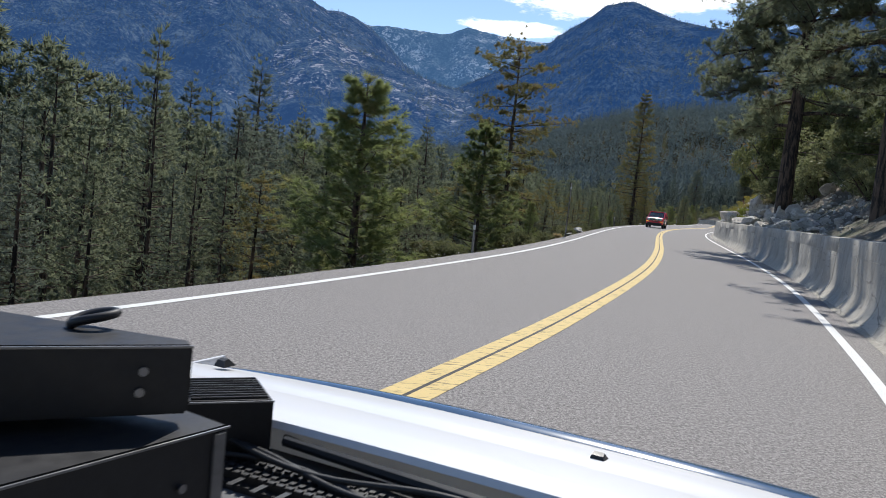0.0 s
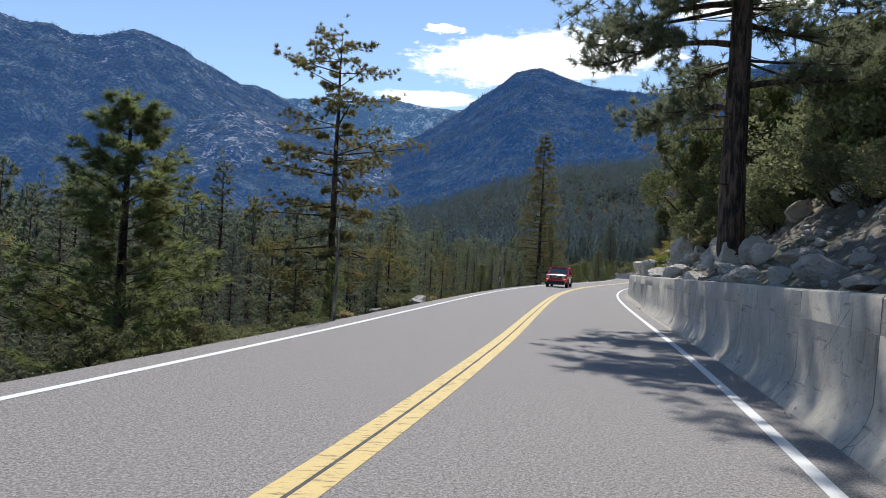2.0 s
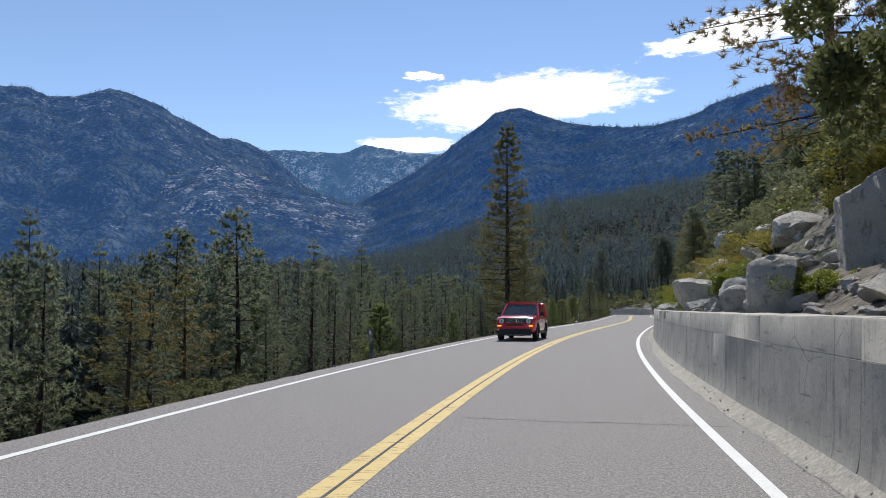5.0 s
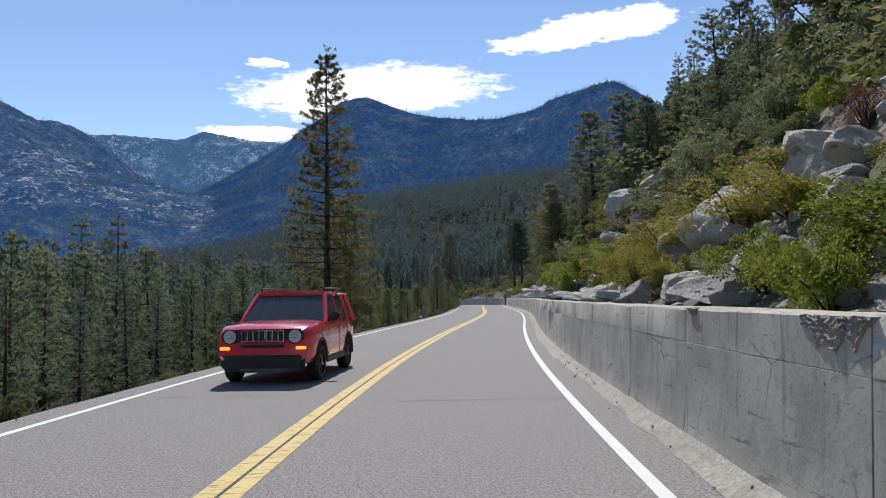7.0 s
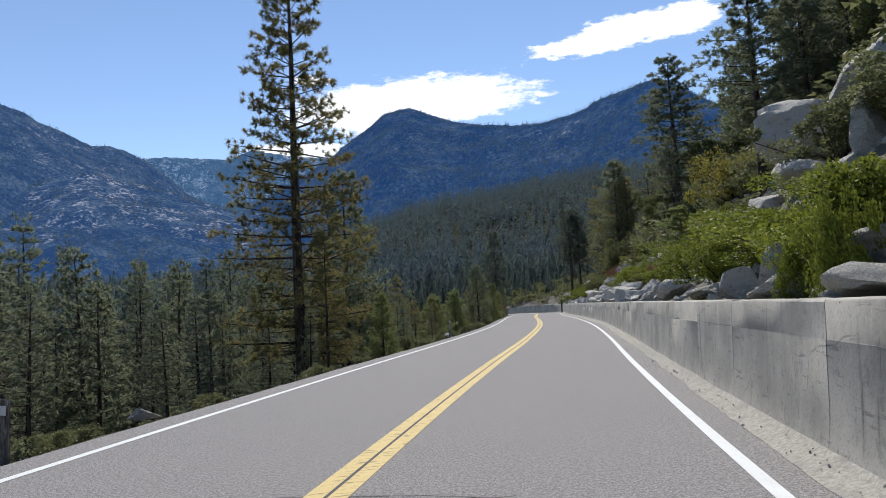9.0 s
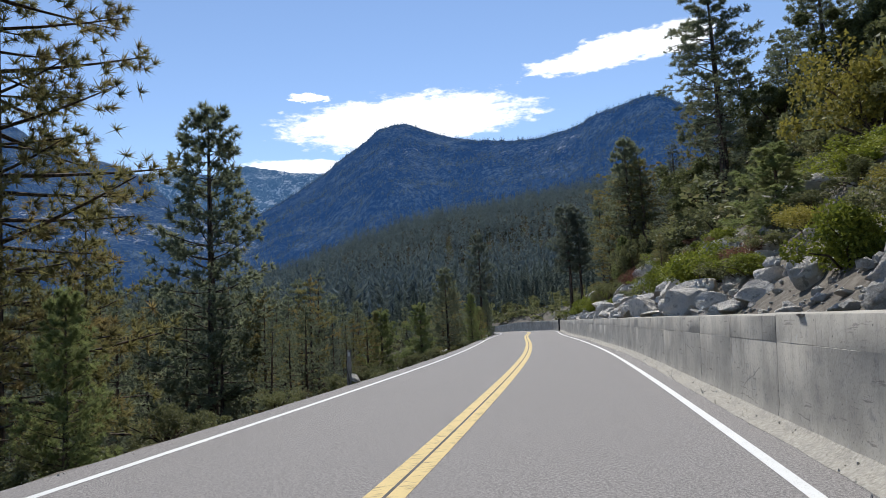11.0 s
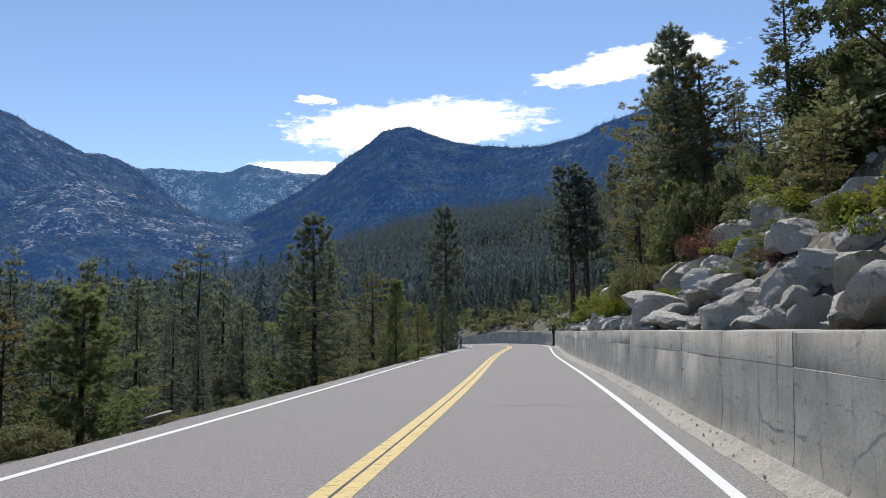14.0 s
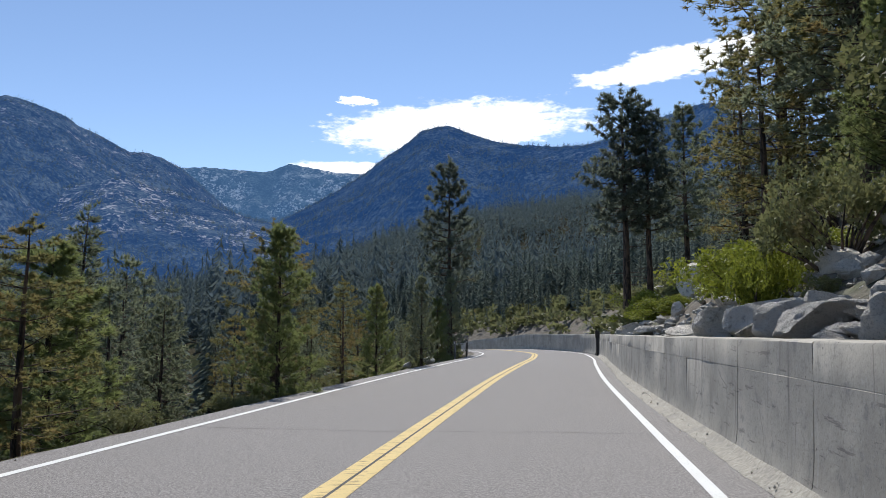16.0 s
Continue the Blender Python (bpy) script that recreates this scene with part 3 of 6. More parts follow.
for k, (y, long, deep) in enumerate(((68.7, 0.95, 0.28), (67.3, 0.22, 0.07), (71.4, 0.28, 0.08), (86.5, 0.35, 0.07), (109.0, 0.25, 0.06), (133.0, 0.3, 0.07))):
    broken_edge(y, long, deep, 900 + k)
far_wall = empty("far_wall", Matrix.Translation(spot(205, 4.2)))
tagged(far_wall, "low concrete wall round the outside of the bend", "wall", kind="structure")
inverse = far_wall.matrix_basis.inverted()
i = at_y(195.5)
while i < at_y(209) + 24:
    bay = wall_run("panel", i, i + 6, far_wall)
    bay.data.transform(inverse)
    cap_ends(bay, 0)
    i += 6


# ---- mountains ----
def mountain(name, skyline, r_top, r_in, r_out, mat, label, seed, az_step=0.16, rough=0.055, lean=1.2):
    """A mountain as land: a skyline of (azimuth, elevation) seen from the hub, at a distance, with gullied slopes before and behind it."""
    az = np.arange(skyline[0][0], skyline[-1][0], -az_step if skyline[-1][0] < skyline[0][0] else az_step)
    order = sorted(skyline)
    el = np.interp(az, [a for a, _ in order], [e for _, e in order])
    r_top = np.interp(az, *zip(*sorted(r_top))) if isinstance(r_top, list) else np.full(len(az), float(r_top))
    H = r_top * np.tan(np.radians(el))
    us = np.r_[np.linspace(0, 1, 46), 1 + np.linspace(0.06, 1, 10)]
    A = np.radians(az)[None, :]
    front = np.clip(us, 0, 1)[:, None]
    R = np.where(us[:, None] <= 1, r_in + (r_top[None] - r_in) * front, r_top[None] + (r_out - r_top[None]) * (us[:, None] - 1))
    X, Y = HUB[0] - np.sin(A) * R, HUB[1] + np.cos(A) * R
    rise = np.where(us[:, None] <= 1, front**lean, 1 - np.maximum(us[:, None] - 1, 0) ** 1.2)
    wander = (np.abs(waves(X, Y, 700, seed)) - 0.35) * 0.6 + waves(X, Y, 300, seed + 1) * 0.22 + waves(X, Y, 110, seed + 2) * 0.07
    Z = -30 + (H[None] + 30) * rise + wander * H[None] * rough * 2.2 * np.sin(np.pi * np.clip(front, 0, 1)) ** 0.8 * (us[:, None] < 1)
    Z[us == 1] += waves(az * 10, az * 0, 7.0, seed + 5) * 3.0
    ob = raw(name, np.stack([X, Y, Z], -1).reshape(-1, 3), grid_faces(len(az), len(us)), mat, smooth=True)
    ob.data.attributes.new("slope_share", "FLOAT", "POINT").data.foreach_set("value", np.repeat(np.clip(us, 0, 1), len(az)).astype(np.float32))
    return tagged(ob, label, "mountain", kind="structure"), (X, Y, Z)


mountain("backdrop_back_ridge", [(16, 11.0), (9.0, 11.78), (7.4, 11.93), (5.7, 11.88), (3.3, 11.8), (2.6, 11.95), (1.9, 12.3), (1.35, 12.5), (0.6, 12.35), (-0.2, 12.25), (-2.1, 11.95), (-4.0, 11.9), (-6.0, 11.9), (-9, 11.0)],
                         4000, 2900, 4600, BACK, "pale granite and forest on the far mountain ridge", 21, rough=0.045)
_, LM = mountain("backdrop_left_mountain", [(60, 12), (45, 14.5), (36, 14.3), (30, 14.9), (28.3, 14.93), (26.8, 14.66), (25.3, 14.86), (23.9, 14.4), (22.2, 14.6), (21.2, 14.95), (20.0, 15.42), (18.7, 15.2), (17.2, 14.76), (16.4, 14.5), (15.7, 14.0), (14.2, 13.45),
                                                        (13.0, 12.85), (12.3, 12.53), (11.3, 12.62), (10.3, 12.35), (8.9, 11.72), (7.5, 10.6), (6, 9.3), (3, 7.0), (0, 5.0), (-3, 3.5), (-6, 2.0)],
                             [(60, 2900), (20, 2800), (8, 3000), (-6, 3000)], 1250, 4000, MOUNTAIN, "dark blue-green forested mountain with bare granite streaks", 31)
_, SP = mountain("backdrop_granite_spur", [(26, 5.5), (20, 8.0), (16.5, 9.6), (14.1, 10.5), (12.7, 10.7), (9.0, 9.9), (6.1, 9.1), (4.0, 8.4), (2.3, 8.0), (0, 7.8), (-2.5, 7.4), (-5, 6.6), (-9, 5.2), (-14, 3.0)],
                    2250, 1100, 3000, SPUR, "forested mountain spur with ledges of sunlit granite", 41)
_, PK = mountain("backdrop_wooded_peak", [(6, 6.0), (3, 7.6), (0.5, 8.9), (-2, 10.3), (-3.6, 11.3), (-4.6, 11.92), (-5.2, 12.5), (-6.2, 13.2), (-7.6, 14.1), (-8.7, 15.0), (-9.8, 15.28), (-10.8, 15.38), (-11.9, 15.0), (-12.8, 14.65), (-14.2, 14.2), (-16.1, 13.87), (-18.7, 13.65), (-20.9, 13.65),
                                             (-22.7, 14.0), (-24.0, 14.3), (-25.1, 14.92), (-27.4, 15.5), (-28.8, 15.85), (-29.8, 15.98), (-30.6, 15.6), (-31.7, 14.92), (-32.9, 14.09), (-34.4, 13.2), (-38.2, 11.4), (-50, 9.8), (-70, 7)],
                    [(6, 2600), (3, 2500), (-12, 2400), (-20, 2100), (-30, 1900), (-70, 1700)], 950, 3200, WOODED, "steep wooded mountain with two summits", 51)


# ---- bank above the wall ----
def bank_strip(d0, d1, cols, i0, i1):
    ds = d0 + (d1 - d0) * np.linspace(0, 1, cols + 1) ** 1.3
    xy = (LINE[i0:i1, None] + RIGHT[i0:i1, None] * ds[None, :, None]).reshape(-1, 2)
    z = bank_z(xy[:, 0], xy[:, 1])
    keep = np.tile(np.arange(cols + 1) == 0, i1 - i0)
    z = np.where(keep, RISE[i0:i1].repeat(cols + 1) + 1.0, z)
    last = np.tile(np.arange(cols + 1) == cols, i1 - i0)
    return np.c_[xy, np.where(last, z - 0.8, z)], grid_faces(cols + 1, i1 - i0)


def bank_z(x, y):
    """The loose, stony slope just behind the wall."""
    z = ground_z(x, y, bank=True)
    d, _ = road_frame(np.stack([np.ravel(x), np.ravel(y)], 1))
    lump = waves(np.asarray(x, float), np.asarray(y, float), 3.1, 12) * 0.22 + waves(np.asarray(x, float), np.asarray(y, float), 1.2, 13) * 0.10
    return z + lump * smooth01(d.reshape(np.shape(x)), 4.6, 6.5)


v, f = bank_strip(4.44, 14.5, 26, 0, at_y(209) + 24)
tagged(raw("bank", v, f[:, ::-1], SOIL, smooth=True), "steep stony earth bank behind the concrete wall", "bank", kind="structure")
v, f = [], None
i0, i1 = 0, len(LINE)
verge_ds = np.array([-4.12, -4.32, -4.6, -5.2, -6.4])
xy = (LINE[:, None] + RIGHT[:, None] * verge_ds[None, :, None]).reshape(-1, 2)
vz = np.repeat(RISE, 5) + np.tile([-0.02, -0.04, -0.16, -0.62, -1.7], len(LINE)) + waves(xy[:, 0], xy[:, 1], 2.0, 5) * np.tile([0, 0.04, 0.08, 0.12, 0.1], len(LINE))
tagged(raw("verge", np.c_[xy, vz], grid_faces(5, len(LINE)), SOIL, smooth=True), "gravel verge falling away at the road's edge", "verge", kind="structure")


# ---- trees ----
def ring_tube(path, radii, sides):
    """A tapered tube through points, as arrays."""
    path, n = np.asarray(path, float), len(path)
    along = np.gradient(path, axis=0)
    along /= np.linalg.norm(along, axis=1)[:, None] + 1e-9
    ref = np.where(np.abs(along[:, 2:3]) > 0.9, [[1.0, 0, 0]], [[0, 0, 1.0]])
    u = np.cross(along, ref)
    u /= np.linalg.norm(u, axis=1)[:, None] + 1e-9
    w = np.cross(along, u)
    a = np.arange(sides) * math.tau / sides
    v = path[:, None] + np.asarray(radii)[:, None, None] * (np.cos(a)[None, :, None] * u[:, None] + np.sin(a)[None, :, None] * w[:, None])
    idx = np.arange(n * sides).reshape(n, sides)
    nxt = np.roll(idx, -1, axis=1)
    q = np.stack([idx[:-1], nxt[:-1], nxt[1:], idx[1:]], -1).reshape(-1, 4)
    return v.reshape(-1, 3), np.concatenate([q[:, [0, 1, 2]], q[:, [0, 2, 3]]])


def gather(parts):
    v, f, k = [], [], 0
    for a, b in parts:
        v.append(a)
        f.append(b + k)
        k += len(a)
    return np.concatenate(v), np.concatenate(f)


def blades(at, way, each, length, width, spread, r, kite=False):
    """Bunches of thin needles: each a triangle that starts at a twig and points outwards."""
    n = len(at) * each
    c = np.repeat(at, each, 0)
    d = np.repeat(way, each, 0) + r.normal(0, spread, (n, 3))
    d /= np.linalg.norm(d, axis=1)[:, None] + 1e-9
    side = np.cross(d, r.normal(0, 1, (n, 3)))
    side /= np.linalg.norm(side, axis=1)[:, None] + 1e-9
    ln = length * r.uniform(0.6, 1.25, (n, 1))
    w = width * r.uniform(0.7, 1.3, (n, 1))
    if not kite:
        v = np.stack([c + side * w * 0.9, c + d * ln, c - side * w * 0.9], 1).reshape(-1, 3)
        return v, np.arange(n * 3).reshape(-1, 3)
    mid = c + d * ln * 0.45
    v = np.stack([c, mid + side * w, c + d * ln, mid - side * w], 1).reshape(-1, 3)
    i = np.arange(n)[:, None] * 4
    return v, np.concatenate([i + [0, 1, 2], i + [0, 2, 3]])


def conifer_arrays(seed, h, crown_from, reach, whorls, per, tufts, each, needle, width, shape=0.8, lift=0.15, gaps=0.0, ragged=0.25, trunk_r=0.02, dead=0, spread=0.42, limbs=(), curl=0.25):
    """Trunk with limbs, and the needles, of one conifer of height h."""
    r = np.random.default_rng(seed)
    n = 9
    zs = np.linspace(0, h, n)
    lean = np.cumsum(r.normal(0, 0.012 * h / n, (n, 2)), 0)
    axis = np.c_[lean, zs]
    wood = [ring_tube(axis, h * trunk_r * (1 - np.linspace(0, 1, n)) ** 0.85 + 0.012, 8)]
    at, way = [], []
    for k in range(whorls):
        t = (k + r.uniform(-0.3, 0.3)) / whorls
        z = h * (crown_from + (1 - crown_from) * min(0.985, max(0.0, t)))
        full = reach * h * (1 - t) ** shape * (0.75 + 0.25 * math.sin(min(1, t * 4) * math.pi / 2))
        base = np.array([np.interp(z, zs, axis[:, 0]), np.interp(z, zs, axis[:, 1]), z])
        turn = r.uniform(0, math.tau)
        for b in range(per):
            if r.random() < gaps:
                continue
            L = full * r.uniform(1 - ragged * 1.6, 1 + ragged) + 0.02 * h
            az = turn + math.tau * b / per + r.uniform(-0.35, 0.35)
            out = np.array([math.cos(az), math.sin(az), 0])
            slope = lift + 0.35 * t + r.normal(0, 0.10)
            s = np.linspace(0, 1, 4)
            curve = base + out * (L * s)[:, None] + np.array([0, 0, 1]) * (L * (slope * s - 0.22 * s + curl * s * s))[:, None]
            wood.append(ring_tube(curve, (0.0026 * h * (L / (reach * h + 1e-6)) + 0.006) * np.array([1, 0.75, 0.5, 0.2]), 3))
            m = max(2, int(tufts * (0.4 + 0.6 * L / (reach * h))))
            ts = r.uniform(0.30, 1.02, m) ** 0.75
            side = np.array([-out[1], out[0], 0])
            p = base + out * (L * ts)[:, None] + np.array([0, 0, 1]) * (L * ((slope - 0.22) * ts + curl * ts * ts))[:, None]
            p += side * (r.normal(0, 0.17, m) * L * (0.35 + 0.65 * np.sin(np.pi * np.clip(ts, 0, 0.92))))[:, None] + np.array([0, 0, 1]) * r.normal(0.0, 0.035 * L + 0.04, m)[:, None]
            at.append(p)
            way.append(out * 0.8 + side * r.normal(0, 0.5, (m, 1)) + np.array([0, 0, 0.45]))
    for z, az, L, rise in limbs:
        # a long heavy limb that forks into tufted boughs
        a, s = radians(az), np.linspace(0, 1, 6)
        out, side = np.array([math.cos(a), math.sin(a), 0]), np.array([-math.sin(a), math.cos(a), 0])
        curve = np.array([0, 0, z]) + out * (L * s)[:, None] + np.array([0, 0, L]) * (rise * s - 0.25 * s * s)[:, None] + side * (0.06 * L * np.sin(s * 4))[:, None]
        wood.append(ring_tube(curve, 0.11 * (1 - 0.85 * s), 6))
        for _ in range(int(10 * L)):
            t = r.uniform(0.22, 1.0)
            root = np.array([np.interp(t, s, curve[:, c]) for c in range(3)])
            tip = root + (out * r.uniform(0.1, 1.0) + side * r.normal(0, 0.75) + np.array([0, 0, r.normal(0.12, 0.42)])) * r.uniform(0.5, 1.5)
            wood.append(ring_tube(np.array([root, (root + tip) / 2 + [0, 0, -0.06], tip]), [0.028, 0.018, 0.008], 3))
            k = 9
            ts = r.uniform(0.35, 1.05, (k, 1))
            at.append(root + (tip - root) * ts + r.normal(0, 0.12, (k, 3)))
            way.append(np.tile((tip - root) / np.linalg.norm(tip - root), (k, 1)) * 0.7 + [0, 0, 0.3])
    for _ in range(dead):
        z, az = h * r.uniform(0.1, crown_from + 0.1), r.uniform(0, math.tau)
        L = reach * h * r.uniform(0.3, 0.7)
        s = np.linspace(0, 1, 3)
        wood.append(ring_tube(np.array([0, 0, z]) + np.c_[np.cos(az) * L * s, np.sin(az) * L * s, -0.12 * L * s + 0.1 * L * s * s], [0.03, 0.02, 0.006], 3))
    top = axis[-1] + r.normal(0, 0.02 * h, (8, 3)) * [0.6, 0.6, 1]
    at.append(top)
    way.append(np.tile([0, 0, 1.0], (8, 1)))
    return gather(wood), blades(np.concatenate(at), np.concatenate(way), each, needle, width, spread, r)


TREES = {}


def tree_mesh(key, mats, **spec):
    """The two shared meshes of a kind of tree, one metre high."""
    if key not in TREES:
        h = spec["h"]
        made = []
        for name, (v, f), mat in zip(("trunk", "crown"), conifer_arrays(**spec), mats):
            ob = raw(name, v / h, f, mat, smooth=name == "trunk")
            made.append(ob.data)
            bpy.data.objects.remove(ob)
        TREES[key] = made
    return TREES[key]


KINDS = {
    # open, tiered pines with bunched needles
    "pine_a": dict(mats=(BARK, NEEDLES), h=15, crown_from=0.14, reach=0.20, whorls=26, per=5, tufts=18, each=22, needle=0.29, width=0.030, shape=0.62, gaps=0.08, trunk_r=0.016, dead=8, spread=0.85),
    "pine_b": dict(mats=(BARK, NEEDLES), h=17, crown_from=0.30, reach=0.17, whorls=24, per=5, tufts=26, each=20, needle=0.29, width=0.025, shape=0.55, gaps=0.12, trunk_r=0.017, dead=14, ragged=0.45, spread=0.9, curl=0.06),
    "pine_young": dict(mats=(BARK, YOUNG), h=8, crown_from=0.05, reach=0.25, whorls=22, per=6, tufts=24, each=30, needle=0.22, width=0.011, shape=0.72, lift=0.32, gaps=0.10, ragged=0.4, trunk_r=0.016, spread=0.75),
}
KINDS |= {
    "pine_sparse": dict(mats=(BARK, DRY), h=16, crown_from=0.2, reach=0.20, whorls=19, per=5, tufts=36, each=44, needle=0.21, width=0.012, shape=0.36, lift=0.08, gaps=0.20, ragged=0.6, trunk_r=0.013, dead=4, spread=0.95, curl=0.02),
    "pine_big": dict(mats=(BARK, NEEDLES), h=24, crown_from=0.26, reach=0.145, whorls=22, per=5, tufts=22, each=30, needle=0.24, width=0.013, shape=0.35, lift=0.05, gaps=0.38, ragged=0.45, trunk_r=0.0165, dead=24, spread=0.9, curl=0.05,
                     limbs=[(5.0 + 0.62 * k, 165 + (k * 137.5 if k % 3 else k * 9 - 40), 3.0 + 1.6 * abs(math.sin(k * 2.3)), 0.14 - 0.012 * k) for k in range(18)]),
    "pine_brown": dict(mats=(BARK, RUSTY), h=14, crown_from=0.28, reach=0.27, whorls=20, per=5, tufts=26, each=24, needle=0.26, width=0.017, shape=0.4, lift=0.05, gaps=0.2, ragged=0.5, trunk_r=0.017, dead=10, spread=0.95, curl=0.04),
    "pine_dry": dict(mats=(BARK, DRY), h=14, crown_from=0.16, reach=0.22, whorls=18, per=5, tufts=18, each=20, needle=0.26, width=0.026, shape=0.5, gaps=0.15, ragged=0.5, trunk_r=0.016, dead=6, spread=0.9, curl=0.1),
}
KINDS |= {
    "pine_tall": dict(mats=(BARK, DRY), h=22, crown_from=0.12, reach=0.16, whorls=36, per=5, tufts=26, each=34, needle=0.25, width=0.014, shape=0.8, gaps=0.10, ragged=0.35, trunk_r=0.013, dead=18, spread=0.9, curl=0.06),
    "pine_dark": dict(mats=(BARK, FIR), h=14, crown_from=0.42, reach=0.15, whorls=18, per=5, tufts=17, each=18, needle=0.30, width=0.034, shape=0.45, gaps=0.1, ragged=0.4, trunk_r=0.016, dead=16, spread=0.9),
    "pine_mid": dict(mats=(BARK, NEEDLES), h=13, crown_from=0.2, reach=0.18, whorls=20, per=5, tufts=9, each=11, needle=0.32, width=0.044, shape=0.6, gaps=0.12, ragged=0.4, trunk_r=0.015, dead=8, spread=0.85),
}
KINDS |= {
    "fir_a": dict(mats=(BARK, FIR), h=16, crown_from=0.10, reach=0.14, whorls=32, per=6, tufts=9, each=8, needle=0.30, width=0.034, shape=0.9, lift=-0.05, gaps=0.05, trunk_r=0.014, dead=6),
    "fir_b": dict(mats=(BARK, FIR), h=18, crown_from=0.26, reach=0.10, whorls=32, per=5, tufts=9, each=8, needle=0.32, width=0.038, shape=0.8, lift=-0.02, gaps=0.14, ragged=0.4, trunk_r=0.013, dead=18),
    "fir_c": dict(mats=(BARK, NEEDLES), h=14, crown_from=0.05, reach=0.17, whorls=28, per=6, tufts=9, each=8, needle=0.30, width=0.032, shape=0.85, lift=0.05, gaps=0.06, trunk_r=0.014),
}
LABELS = {
    "pine_a": "tall green pine with tiers of bunched needles", "pine_b": "pine with a bare lower trunk and ragged crown",
    "pine_young": "bushy young pine with long green needles", "pine_sparse": "sparse pine with few yellowing tiered branches",
    "pine_big": "huge old pine with thick trunk and long spreading limbs", "pine_dry": "half-dry pine with browning needles", "pine_tall": "tall narrow pine with thin ragged brownish top",
    "pine_brown": "broad pine with browned drooping needle bunches", "pine_dark": "dark pine with bare trunk and high crown", "pine_mid": "green pine with a loose ragged crown", "fir_a": "dense dark green pointed fir", "fir_b": "slender fir with a bare lower trunk", "fir_c": "full young conifer branched to the ground",
}


def tree(kind, x, y, z, h, turn=0.0, wide=1.0, tilt=0.0, group=""):
    spec = dict(KINDS[kind])
    mats = spec.pop("mats")
    wood, crown = tree_mesh(kind, mats, seed=sum(map(ord, kind)), **spec)
    top = empty("fir_tree" if kind.startswith("fir") else "pine_tree", pose(x, y, z, tilt, 0, turn) @ Matrix.Diagonal((h * wide, h * wide, h, 1)))
    tagged(top, LABELS[kind], "tree", group)
    for name, me in (("trunk", wood), ("crown", crown)):
        new(name, me).parent = top
    return top


def tree_at(kind, x, y, top_z, turn=0.0, wide=1.0, sink=0.3):
    z = float((bank_z if road_frame([(x, y)])[0][0] > 4.5 else ground_z)(np.array([x]), np.array([y]))[0]) - sink
    return tree(kind, x, y, z, top_z - z, turn, wide)


# the trees that stand out, left of the road
tree_at("pine_young", -2.9, 18.1, 3.9, 20, 1.5)
tree_at("pine_young", 0.3, 32.2, 4.4, 70, 1.4)
tree_at("pine_sparse", 2.6, 55.2, 12.9, 200, 1.15)
tree_at("pine_dry", 5.6, 54.0, 3.2, 130, 0.9)
tree_at("pine_young", 3.6, 44.0, 1.4, 10, 0.9)
tree_at("pine_tall", 26.0, 118.4, 19.7, 130, 1.0)
tree_at("pine_dry", 27.2, 121.4, 5.2, 290, 0.7)
tree_at("pine_dry", 27.0, 114.8, 5.0, 120, 0.7)
tree_at("pine_young", 29.0, 112.0, 2.2, 80, 0.95)
tree_at("pine_young", 18.4, 96.2, 1.2, 33, 0.9)
tree_at("pine_young", 7.0, 86.7, 1.8, 150, 0.9)
tree_at("pine_a", 29.5, 132.2, 11.0, 15, 1.0)
tree_at("pine_dry", 31.6, 131.5, 3.0, 210, 0.9)
tree_at("pine_dry", 33.8, 138.4, 4.1, 250, 0.9)
tree_at("pine_a", 44.6, 154.8, 5.7, 95, 1.15)
tree_at("pine_dry", 45.4, 159.8, 3.3, 215, 1.25)
tree_at("pine_young", 44.4, 164.2, 3.4, 140, 1.4)
tree_at("pine_dry", 48.9, 171.5, 5.0, 60, 1.3)
tree_at("pine_young", 38.6, 147.5, 2.6, 200, 1.4)
tree_at("pine_young", 13.4, 80.2, 1.6, 75, 1.4)
tree_at("pine_young", 49.3, 165.5, 4.1, 310, 0.9)
tree_at("pine_dry", 51.0, 168.5, 3.0, 20, 1.0)
tree_at("pine_young", 52.5, 174.5, 3.2, 100, 0.9)
tree_at("pine_a", 55.0, 180.0, 4.0, 300, 0.9)
tree_at("pine_dark", 59.7, 198.6, 13.4, 60, 0.9)
tree_at("pine_young", 57.5, 190.5, 3.5, 10, 0.9)
tree_at("pine_a", 59.0, 194.0, 5.0, 170, 0.8)

# right of the road, up the bank
tree_at("pine_big", 15.4, 37.8, 25.0, 12, 1.0)
tree_at("pine_big", 11.6, 22.0, 22.0, 40, 1.0)
tree_at("pine_dark", 23.6, 45.2, 15.0, 10, 1.2)
tree_at("pine_brown", 26.0, 64.6, 14.8, 75, 1.2)
tree_at("pine_b", 47.2, 112.6, 16.4, 44, 1.35)
tree_at("pine_b", 46.6, 108.5, 15.0, 130, 1.2)
tree_at("pine_b", 56.9, 110.8, 21.2, 300, 1.0)
tree_at("pine_b", 59.2, 140.5, 22.5, 77, 1.25)
tree_at("pine_a", 62.0, 134.5, 21.5, 200, 1.1)
tree_at("pine_dry", 61.0, 144.8, 16.5, 190, 1.1)
tree_at("pine_a", 65.5, 147.0, 19.0, 15, 1.1)
tree_at("fir_a", 62.6, 152.0, 14.6, 30, 1.5)
tree_at("pine_dark", 68.0, 187.0, 15.4, 200, 1.1)
tree_at("pine_dark", 69.1, 186.4, 14.4, 20, 1.0)
tree_at("pine_b", 77.0, 196.8, 18.3, 310, 1.0)
tree_at("pine_a", 64.7, 163.8, 18.0, 140, 1.1)
tree_at("pine_dry", 64.0, 167.4, 11.5, 10, 1.1)
